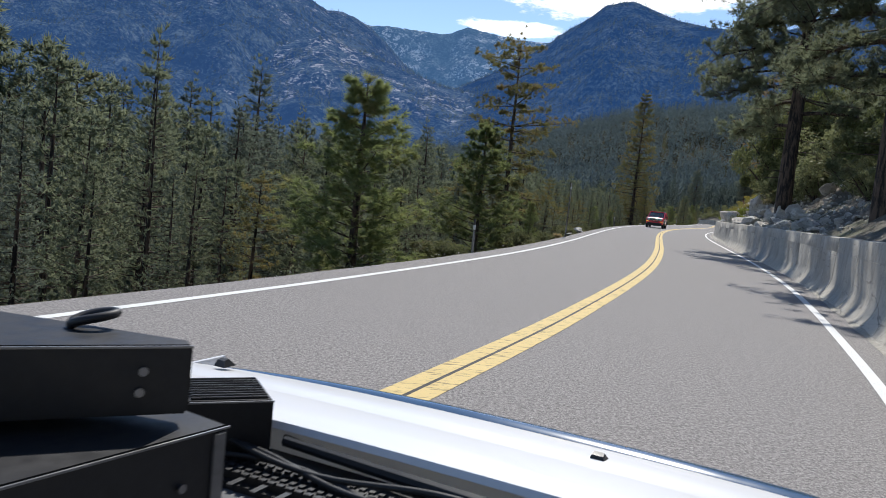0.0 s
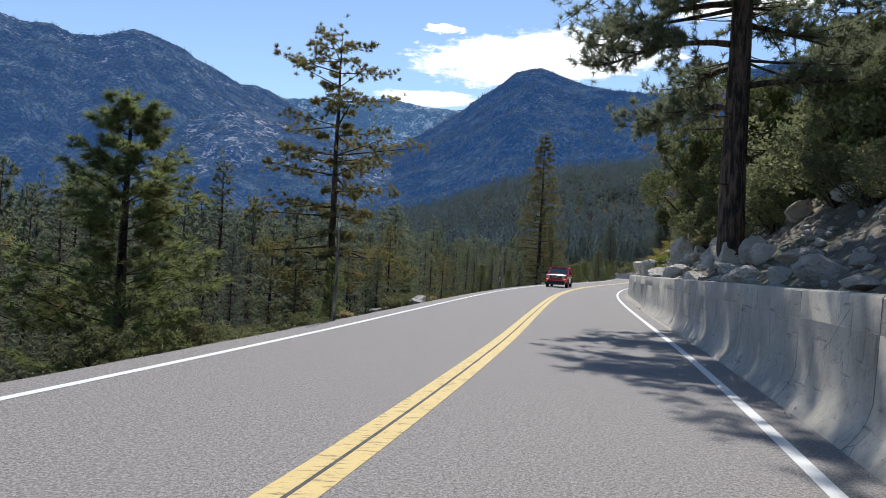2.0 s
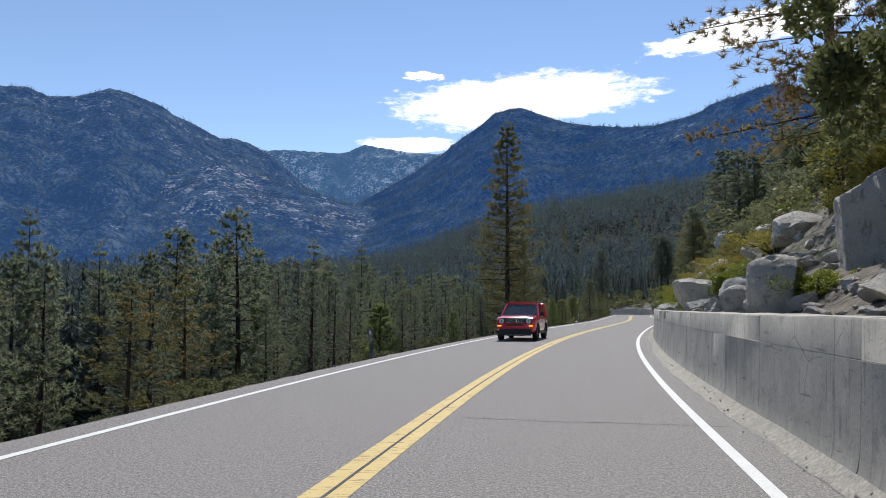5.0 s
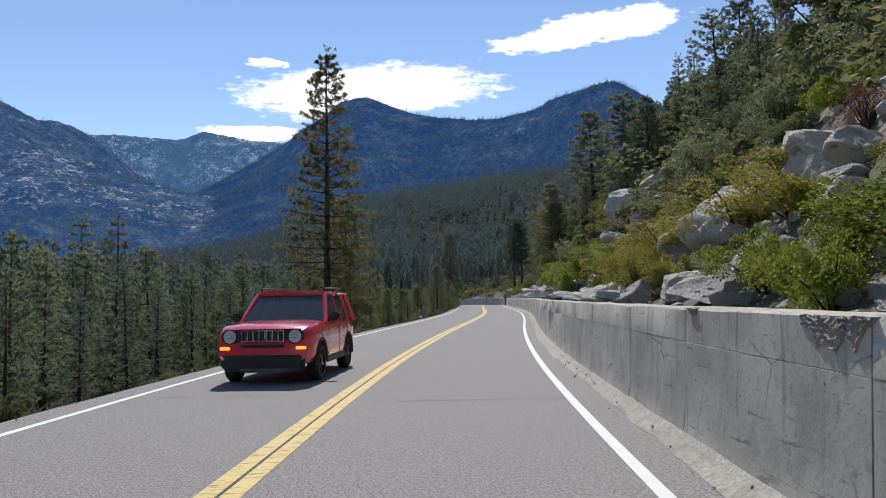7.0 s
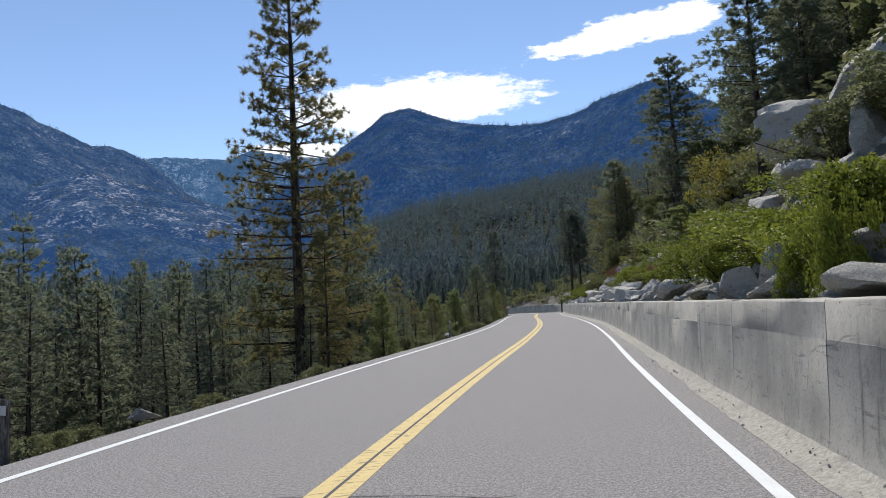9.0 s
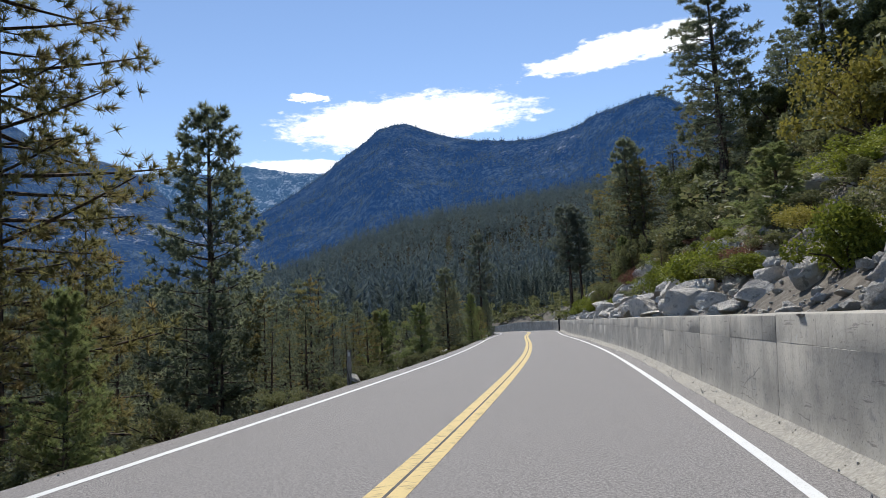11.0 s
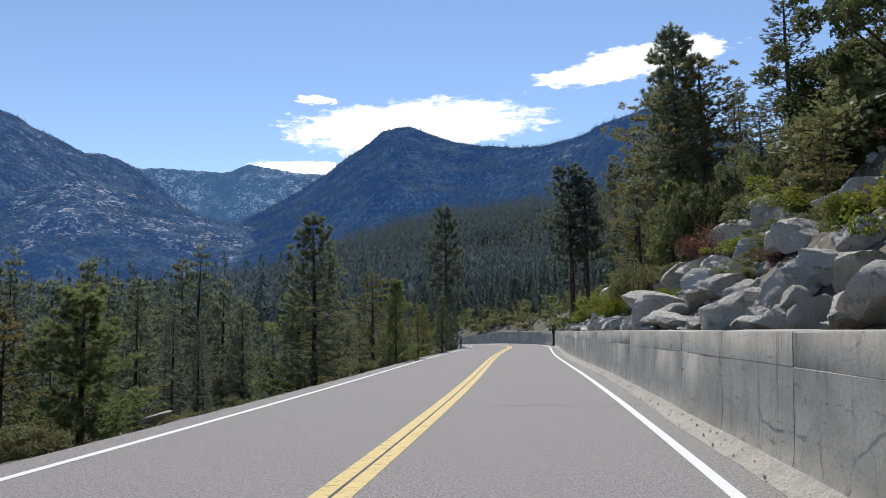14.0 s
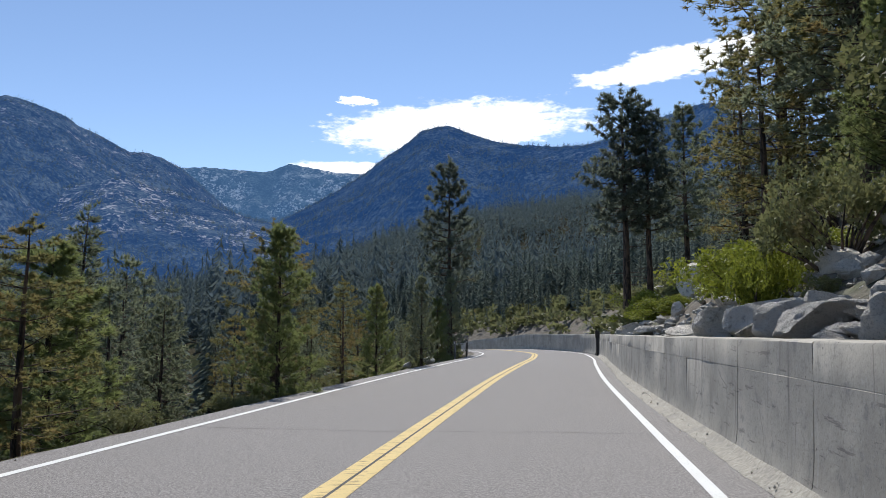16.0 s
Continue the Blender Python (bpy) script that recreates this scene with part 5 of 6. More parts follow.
SHRUBS = {
    "G": ("bright green manzanita shrub on the bank", [shrub_mesh("shrub", s, SHRUB, 7500, 0.036, 34, 14, 0.08, 0.55, 0.24, (0.09, 0.19)) for s in (1, 2, 3)]),
    "Y": ("yellowing autumn shrub on the bank", [shrub_mesh("shrub", s, YELLOWING, 6000, 0.032, 30, 16, 0.15, 0.65, 0.24, (0.08, 0.20)) for s in (4, 5)]),
    "D": ("dark green oak thicket on the hillside", [shrub_mesh("shrub", s, DARKLEAF, 7500, 0.034, 34, 20, 0.10, 0.68, 0.25, (0.07, 0.17)) for s in (6, 7, 8)]),
    "R": ("russet bare-looking shrub on the slope", [shrub_mesh("shrub", s, RUSSET, 2600, 0.03, 12, 40) for s in (9, 10)]),
    "S": ("tuft of dry straw-coloured grass", [shrub_mesh("shrub", s, STRAW, 420, 0.16, 9, 2, 0.0, 0.2, 0.2) for s in (11,)]),
}
shrub_rng = random.Random(9)
BRUSH = make_leaf("olive_brush_leaves", (0.040, 0.050, 0.022), (0.26, 0.265, 0.115), (0.22, 0.16, 0.09), 0.04, thin_share=0.26)
SHRUBS["B"] = ("olive-green mountain brush on the slope", [shrub_mesh("shrub", s, BRUSH, 5000, 0.036, 28, 20, 0.10, 0.6, 0.25, (0.07, 0.17)) for s in (21, 22, 23)])


def shrub(kind, x, y, wide, high, group="shrubs on the bank"):
    z = float(bank_z(np.array([x]), np.array([y]))[0])
    label, meshes = SHRUBS[kind]
    ob = empty("grass_tuft" if kind == "S" else "shrub")
    for what, me in zip(("foliage", "branchwork"), shrub_rng.choice(meshes)):
        new(what, me).parent = ob
    ob.matrix_basis = pose(x, y, z - 0.05, shrub_rng.uniform(-8, 8), shrub_rng.uniform(-8, 8), shrub_rng.uniform(0, 360)) @ Matrix.Diagonal((wide, wide * shrub_rng.uniform(0.8, 1.2), high, 1))
    return tagged(ob, label, "grass" if kind == "S" else "shrub", "grass tufts" if kind == "S" else group)


# ---- leafy oaks ----
OAKLEAF = make_leaf("oak_leaves", (0.022, 0.032, 0.016), (0.25, 0.27, 0.105), (0.22, 0.17, 0.07), 0.0, thin_share=0.24)
OAKS = [shrub_mesh("oak", s, OAKLEAF, 26000, 0.026, 60, 30, 0.16, 0.88, 0.23, (0.05, 0.13)) for s in (41, 42, 43)]


def oak(x, y, wide, high, label="broad leafy oak with a dark green crown"):
    z = float(bank_z(np.array([x]), np.array([y]))[0]) - 0.3
    top = empty("oak_tree", pose(x, y, z, 0, 0, shrub_rng.uniform(0, 360)) @ Matrix.Diagonal((wide, wide, high, 1)))
    tagged(top, label, "tree", "oaks on the hillside")
    crown, limbs = shrub_rng.choice(OAKS)
    new("crown", crown).parent = top
    new("branchwork", limbs).parent = top


SHRUBS_A = [(22.9, 62.9, 1.5, 0.6, "G"), (23.1, 65.3, 0.9, 0.9, "G"), (22.9, 66.9, 0.6, 0.9, "G"), (24.4, 67.9, 1.2, 0.7, "G"), (24.6, 68.9, 1.7, 0.7, "G"), (23.4, 68.9, 0.8, 0.7, "G"),
    (24.5, 69.7, 0.7, 0.6, "G"), (24, 69.9, 0.6, 0.6, "G"), (24.3, 70.6, 0.9, 0.8, "G"), (30.4, 75, 1.1, 1.0, "R"), (26, 75.1, 0.9, 0.7, "Y"), (26.5, 75.2, 0.4, 0.3, "Y"),
    (27.1, 77.5, 1.1, 0.9, "Y"), (26.1, 77.6, 1.3, 1.2, "Y"), (33, 78.2, 1.6, 1.2, "G"), (28.2, 78.7, 1.2, 0.8, "Y"), (27.9, 79.8, 0.9, 0.5, "Y"), (30.7, 80.7, 1.7, 1.4, "D")]
SHRUBS_B = [(33.8, 81.2, 1.9, 1.9, "D"), (31.7, 81.6, 1.9, 2.0, "D"), (29.2, 81.9, 1.0, 0.9, "Y"), (28.5, 82, 0.8, 0.6, "Y"), (28.3, 82.3, 2.0, 1.1, "Y"), (37.4, 87.0, 2.2, 2.0, "D"),
    (31, 89.2, 0.8, 1.4, "G"), (32, 89.9, 1.9, 1.4, "G"), (37.6, 90.0, 1.9, 1.3, "Y"), (31.5, 90.6, 0.7, 1.0, "G"), (38.2, 90.8, 2.7, 1.9, "D"), (38.0, 92.0, 2.0, 1.0, "Y"),
    (33.1, 93.7, 2.6, 1.25, "G"), (34.2, 95.9, 2.8, 1.25, "G"), (35.2, 96.6, 1.4, 1.1, "G"), (34.2, 97.4, 1.8, 1.5, "G"), (40.6, 108.6, 1.6, 0.9, "B")]
SHRUBS_C = [(38.2, 104, 2.3, 1.6, "G"), (41, 110.6, 1.9, 1.4, "G"), (57.3, 117.5, 4.7, 5.1, "D"), (50.6, 119.5, 3.7, 3.2, "Y"), (44.7, 122.4, 2.7, 1.8, "G"), (52.7, 124, 3.1, 2.5, "B"),
    (51.8, 131, 1.3, 0.9, "R"), (51.3, 133, 1.7, 1.0, "G"), (54.2, 133.7, 2.7, 2.5, "D"), (55.8, 133.7, 2.1, 2.3, "D"), (50.6, 134.1, 2.1, 1.8, "G"), (54.3, 140, 1.3, 0.9, "G"),
    (59, 143.7, 3.0, 3.0, "D"), (57, 149.7, 2.0, 1.7, "R"), (55.8, 150.5, 1.1, 0.9, "G"), (64.1, 150.6, 2.4, 3.3, "D"), (56.1, 150.9, 1.1, 0.9, "G"), (61.1, 152, 2.5, 2.9, "B")]
SHRUBS_D = [(64.6, 153.7, 2.3, 2.5, "Y"), (60.5, 156.3, 1.9, 4.0, "B"), (57.6, 156.3, 0.6, 0.4, "B"), (61.4, 156.4, 2.8, 3.9, "D"), (57.2, 157, 0.5, 0.2, "G"), (58.5, 157.1, 1.4, 2.5, "D"),
    (57.8, 158.3, 1.2, 1.5, "G"), (58.5, 159.8, 2.3, 1.4, "G"), (61.8, 166.1, 1.7, 1.9, "G"), (63.8, 175.6, 2.5, 1.1, "G"), (68.7, 180.8, 1.4, 1.4, "G"), (66.5, 182.4, 2.5, 1.2, "G"),
    (67.2, 184.1, 2.7, 1.8, "G")]
for x, y, w, h, k in SHRUBS_A + SHRUBS_B + SHRUBS_C + SHRUBS_D:
    if k == "D" and h > 2.4:
        x, y = clear_of_wall(x, y, w * 0.6)
        if y < 125:
            oak(x, y, w * 1.2, h * 1.5)
        else:
            shrub("B", x, y, w * 1.4, h * 1.05)
    else:
        shrub(k, *clear_of_wall(x, y, w * 0.62), w * 0.95, h * 1.25)
for x, y, w, h, k in ((19.6, 47.0, 2.6, 2.6, "D"), (23.8, 59.0, 2.6, 2.2, "Y"), (19.9, 55.6, 1.2, 0.7, "G"), (19.8, 40.5, 4.6, 4.0, "D"), (18.4, 36.6, 3.6, 3.4, "D"), (18.6, 45.6, 2.4, 1.8, "B"), (17.6, 36.2, 2.6, 2.2, "D"), (18.2, 40.6, 2.8, 2.4, "D"), (16.6, 33.4, 2.4, 1.9, "D"), (15.6, 30.6, 2.2, 1.7, "B"), (19.5, 43.0, 2.8, 2.4, "D"),
                      (14.6, 28.4, 2.0, 1.5, "D"), (17.4, 30.0, 2.8, 2.2, "D")):
    shrub(k, x, y, w, h)


for x, y, w, h in ((20.4, 39.0, 4.5, 5.0), (18.4, 35.2, 3.4, 3.6), (20.9, 51.8, 5.6, 6.6), (22.8, 55.4, 5.0, 5.0), (22.6, 49.0, 5.0, 6.5), (21.4, 47.6, 4.6, 5.0), (49.5, 100.5, 6.0, 5.0), (51.5, 106.5, 5.0, 5.0), (60.0, 143.0, 5.0, 4.4), (64.0, 150.0, 5.0, 3.6),
                   (61.5, 131.0, 6.0, 5.0), (52.0, 112.0, 7.0, 7.0), (36.5, 80.5, 4.6, 3.3), (62.5, 138.5, 6.0, 4.8)):
    oak(x, y, w, h)
for first, last, number, kinds in ((26, 60, 14, "DDDRB"), (60, 100, 22, "DDDRBB"), (100, 150, 24, "DBBDBR"), (150, 205, 16, "DBBBG")):
    for _ in range(number):
        p = spot(shrub_rng.uniform(first, last), 9.0 + 8 * shrub_rng.random())
        w = shrub_rng.uniform(1.4, 3.2)
        shrub(shrub_rng.choice(kinds), p.x, p.y, w, w * shrub_rng.uniform(0.5, 0.8), "thickets on the hillside")


for first, last, number, kinds in ((60, 84, 4, "YYYB"), (84, 92, 5, "BRY"), (108, 124, 16, "BBRBY"), (124, 150, 10, "BBGRD"), (150, 190, 8, "BG")):
    for _ in range(number):
        p = spot(shrub_rng.uniform(first, last), 6.6 + 2.8 * shrub_rng.random())
        w = shrub_rng.uniform(1.0, 2.2)
        shrub(shrub_rng.choice(kinds), p.x, p.y, w, w * shrub_rng.uniform(0.4, 0.65))


for first, last, d0, d1, number, kinds in ((63, 72, 5.8, 8.6, 3, "GGY"), (74, 84, 6.2, 8.0, 4, "YYY"), (88, 103, 5.6, 8.2, 12, "GGGGG"), (114, 126, 6.2, 10.5, 9, "BBGG"), (128, 150, 8.0, 11.5, 8, "GBBR"), (160, 188, 5.8, 9.0, 8, "GGB")):
    for _ in range(number):
        w = shrub_rng.uniform(1.3, 2.3)
        p = spot(shrub_rng.uniform(first, last), max(shrub_rng.uniform(d0, d1), 4.6 + 0.6 * w))
        shrub(shrub_rng.choice(kinds), p.x, p.y, w, w * shrub_rng.uniform(0.45, 0.7))


def hillside_brush():
    """The thicket that covers the slope higher up."""
    r = np.random.default_rng(44)
    protos = []
    for k in range(4):
        c = np.c_[r.normal(0, 0.24, (18, 2)), r.uniform(0.10, 0.6, 18)]
        d = r.normal(0, 1, (1000, 3))
        d /= np.linalg.norm(d, axis=1)[:, None]
        which = r.integers(0, 18, 1000)
        at = c[which] + d * r.uniform(0.10, 0.20, (1000, 1))
        at[:, 2] = np.abs(at[:, 2])
        protos.append(blades(at, d, 1, 0.062, 0.034, 0.9, r))
    i, d = r.integers(at_y(30), at_y(205), 420), 11 + 28 * r.random(420) ** 1.2
    xy = LINE[i] + RIGHT[i] * d[:, None] + r.normal(0, 1, (420, 2))
    z = ground_z(xy[:, 0], xy[:, 1])
    wide = r.uniform(1.0, 1.7, 420)
    return wood_of("hillside_brush", "dark oak and manzanita thicket on the hillside", protos, xy[:, 0], xy[:, 1], z - 0.3, r.uniform(1.4, 3.2, 420), wide, BRUSH, 45)


hillside_brush()
for y, d in ((61.5, 5.2), (62.6, 5.3), (36.2, 5.2), (76.5, 5.2), (98.0, 5.0), (150.5, 5.2), (36.5, -4.95), (49.0, -5.0)):
    p = spot(y, d)
    t = shrub("S", p.x, p.y, 0.45, 0.35)
    if d < 0:
        t.matrix_basis = pose(p.x, p.y, -0.2, 0, 0, y * 40) @ Matrix.Diagonal((0.5, 0.5, 0.4, 1))

# brush along the outer edge of the road
for _ in range(100):
    y, d = shrub_rng.uniform(14, 200), -4.75 - 3.2 * shrub_rng.random() ** 1.3
    p = spot(y, d)
    w = shrub_rng.uniform(0.7, 1.7) * (1 if d < -5.8 else 0.6)
    ob = shrub("B", p.x, p.y, w, w * 0.8, "brush beside the road")
    z = -0.12 - 0.55 * max(0.0, -d - 5.0)
    ob.matrix_basis = pose(p.x, p.y, z - 0.1, 0, 0, shrub_rng.uniform(0, 360)) @ Matrix.Diagonal((w, w, w * shrub_rng.uniform(0.6, 0.95), 1))


# ---- rubble between the boulders ----
def rubble():
    r = np.random.default_rng(15)
    bm = bmesh.new()
    bmesh.ops.create_icosphere(bm, subdivisions=1, radius=0.5)
    base = np.array([v.co[:] for v in bm.verts])
    tri = np.array([[v.index for v in f.verts] for f in bm.faces])
    bm.free()
    n = 9500
    i = r.integers(at_y(24), at_y(204), n)
    d = 4.55 + 9.0 * r.random(n) ** 1.4
    xy = LINE[i] + RIGHT[i] * d[:, None] + r.normal(0, 0.3, (n, 2))
    dd, _ = road_frame(xy)
    xy = xy[dd > 4.55]
    z = bank_z(xy[:, 0], xy[:, 1])
    n = len(xy)
    size = 0.07 + 0.30 * r.random(n) ** 3
    shape = base[None] * r.uniform(0.6, 1.3, (n, 1, 3)) + r.normal(0, 0.07, (n, len(base), 3))
    a = r.uniform(0, math.tau, n)[:, None]
    x = shape[..., 0] * np.cos(a) - shape[..., 1] * np.sin(a)
    y = shape[..., 0] * np.sin(a) + shape[..., 1] * np.cos(a)
    v = np.stack([x, y, shape[..., 2] * 0.75], -1) * size[:, None, None] + np.c_[xy, z + size * 0.15][:, None]
    f = tri[None] + (np.arange(n) * len(base))[:, None, None]
    return raw("rubble", v.reshape(-1, 3), f.reshape(-1, 3), GRANITE)


tagged(rubble(), "loose granite rubble between the boulders", "rubble", kind="stuff")


# brush that covers the slope beyond the bend
def slope_brush():
    r = np.random.default_rng(33)
    protos = []
    for k in range(3):
        d = r.normal(0, 1, (34, 3))
        d[:, 2] = np.abs(d[:, 2])
        d /= np.linalg.norm(d, axis=1)[:, None]
        protos.append(blades(d * [0.34, 0.34, 0.4], d, 1, 0.29, 0.12, 0.5, r))
    x, y = r.uniform(45, 125, 4200), r.uniform(175, 300, 4200)
    d, _ = road_frame(np.stack([x, y], 1))
    ok = ((d > 5.0) | (d < -5.5)) & ~((d < 0) & in_gap(x, y))
    x, y = x[ok], y[ok]
    z = np.where(d[ok] > 0, bank_z(x, y), ground_z(x, y))
    return wood_of("slope_brush", "low green and olive brush on the slope past the bend", protos, x, y, z - 0.05, r.uniform(0.8, 2.2, len(x)), r.uniform(0.9, 1.4, len(x)), BRUSH, 34)


slope_brush()


# grit along the road's edges
def grit():
    r = np.random.default_rng(52)
    corners = np.array([(1, 0, 0), (-1, 0, 0), (0, 1, 0), (0, -1, 0), (0, 0, 1), (0, 0, -1)]) * 0.5
    tri = np.array([(0, 2, 4), (2, 1, 4), (1, 3, 4), (3, 0, 4), (2, 0, 5), (1, 2, 5), (3, 1, 5), (0, 3, 5)])
    n = 2600
    i = r.integers(at_y(5), at_y(190), n)
    side = r.random(n) < 0.72
    d = np.where(side, 3.74 + 0.30 * r.random(n) ** 0.7, -4.0 - 0.5 * r.random(n))
    xy = LINE[i] + RIGHT[i] * d[:, None] + DIRS[i] * r.uniform(-0.45, 0.45, (n, 1))
    size = 0.010 + 0.035 * r.random(n) ** 4
    v = corners[None] * r.uniform(0.6, 1.3, (n, 6, 1)) * size[:, None, None] + np.c_[xy, np.where(side, 0.01 + np.clip(d - 3.74, 0, 0.3) * 0.25, 0.0) + size * 0.2][:, None]
    return raw("grit", v.reshape(-1, 3), (tri[None] + (np.arange(n) * 6)[:, None, None]).reshape(-1, 3), GRANITE)


tagged(grit(), "loose grit and small stones along the road's edges", "gravel", kind="stuff")


# ---- the red car ----
def evaluated(ob):
    """The object's mesh with its modifiers worked in."""
    bpy.context.view_layer.update()
    me = bpy.data.meshes.new_from_object(ob.evaluated_get(bpy.context.evaluated_depsgraph_get()))
    ob.modifiers.clear()
    ob.data = me
    return ob


def shell(bm, stations, close=True):
    """A body lofted through mirrored sections: (y, half width, bottom, top, tuck)."""
    rows = []
    for y, w, zb, zt, tuck in stations:
        half = [(0, zb), (0.88 * w, zb), (0.98 * w, zb + 0.10), (w, zb + 0.30 * (zt - zb)), (w, zb + 0.72 * (zt - zb)), (w - tuck * 0.4, zt - 0.07), (w - tuck, zt - 0.015), (0.55 * w, zt + 0.015), (0, zt + 0.025)]
        ring = [(x, z) for x, z in half] + [(-x, z) for x, z in half[-2:0:-1]]
        rows.append([bm.verts.new((x, y, z)) for x, z in ring])
    for a, b in zip(rows, rows[1:]):
        for k in range(len(a)):
            bm.faces.new((a[k], a[(k + 1) % len(a)], b[(k + 1) % len(b)], b[k]))
    if close:
        bm.faces.new(rows[0])
        bm.faces.new(rows[-1][::-1])
    bmesh.ops.recalc_face_normals(bm, faces=bm.faces)
    return bm


def pane(bm, corners, thick=0.006):
    """A thin pane through four or more corners."""
    vs = [bm.verts.new(c) for c in corners]
    face = bm.faces.new(vs)
    bmesh.ops.recalc_face_normals(bm, faces=[face])
    made = bmesh.ops.extrude_face_region(bm, geom=[face])
    face.normal_update()
    bmesh.ops.translate(bm, verts=[g for g in made["geom"] if isinstance(g, bmesh.types.BMVert)], vec=face.normal * thick)
    bmesh.ops.recalc_face_normals(bm, faces=bm.faces)
    return bm


RED = plain("red_car_paint", (0.74, 0.030, 0.062), 0.22, 0.0, 0.08, 4.0, coat=1.0)
WHITEPAINT = plain("white_car_paint", (0.74, 0.74, 0.745), 0.35, 0.0, 0.02, 4.0, coat=0.4)
BLACKTRIM = plain("black_plastic_trim", (0.018, 0.018, 0.019), 0.5, 0.0, 0.2, 60.0)
RUBBER = plain("tyre_rubber", (0.022, 0.022, 0.022), 0.85, 0.0, 0.25, 40.0)
ALLOY = plain("dark_alloy", (0.11, 0.11, 0.115), 0.35, 0.9, 0.1, 20.0)
CHROME = plain("bright_trim", (0.6, 0.6, 0.62), 0.2, 1.0, 0.05, 20.0)
AMBER = plain("amber_lens", (0.85, 0.36, 0.03), 0.2, 0.0, 0.05, 20.0)
lit = [x for x in AMBER.node_tree.nodes if x.bl_idname == "ShaderNodeBsdfPrincipled"][0].inputs
lit["Emission Color"].default_value, lit["Emission Strength"].default_value = (1.0, 0.42, 0.05, 1), 1.2
DARKCABIN = plain("dark_interior", (0.03, 0.03, 0.032), 0.8, 0.0, 0.2, 20.0)


def make_glass(name, tint, rough=0.02, through_it=0.85):
    m, n, s = material(name)
    n.put(s["Base Color"], n.mix(n.noise(n.coords(), 3.0, 3.0), tint, tuple(min(1, c * 1.15) for c in tint)))
    s["Roughness"].default_value, s["Transmission Weight"].default_value, s["IOR"].default_value = rough, through_it, 1.45
    return m


GLASS = make_glass("tinted_car_glass", (0.20, 0.25, 0.30), 0.03, 0.8)
LENS = plain("clear_lamp_lens", (0.62, 0.64, 0.66), 0.12, 0.0, 0.15, 40.0, coat=1.0)


def wheel(parent, x, y, r=0.345, wide=0.22):
    w = empty("wheel")
    w.parent = parent
    w.matrix_basis = pose(x, y, r, 0, 90, 0)
    bm = bmesh.new()
    prof = [(r * 0.64, -wide / 2), (r * 0.9, -wide / 2), (r, -wide * 0.34), (r, wide * 0.34), (r * 0.9, wide / 2), (r * 0.64, wide / 2)]
    rings = [[bm.verts.new((math.cos(a) * p, math.sin(a) * p, z)) for a in (math.tau * k / 28 for k in range(28))] for p, z in prof]
    for a, b in zip(rings, rings[1:] + rings[:1]):
        for k in range(28):
            bm.faces.new((a[k], a[(k + 1) % 28], b[(k + 1) % 28], b[k]))
    part("tyre", bm, RUBBER, w, "black rubber tyre", True)
    bm = bmesh.new()
    bmesh.ops.create_cone(bm, cap_ends=True, segments=24, radius1=r * 0.63, radius2=r * 0.63, depth=wide * 0.5)
    for side in (-1, 1):
        for k in range(5):
            a = math.tau * k / 5
            box(bm, (r * 0.5, 0.05, 0.03), (math.cos(a) * r * 0.34, math.sin(a) * r * 0.34, side * wide * 0.38), 0.008, Matrix.Rotation(a, 4, "Z"))
        bmesh.ops.create_cone(bm, cap_ends=True, segments=16, radius1=r * 0.16, radius2=r * 0.12, depth=0.05, matrix=Matrix.Translation((0, 0, side * wide * 0.38)))
    part("rim", bm, ALLOY, w, "dark five-spoke alloy rim")
    return w


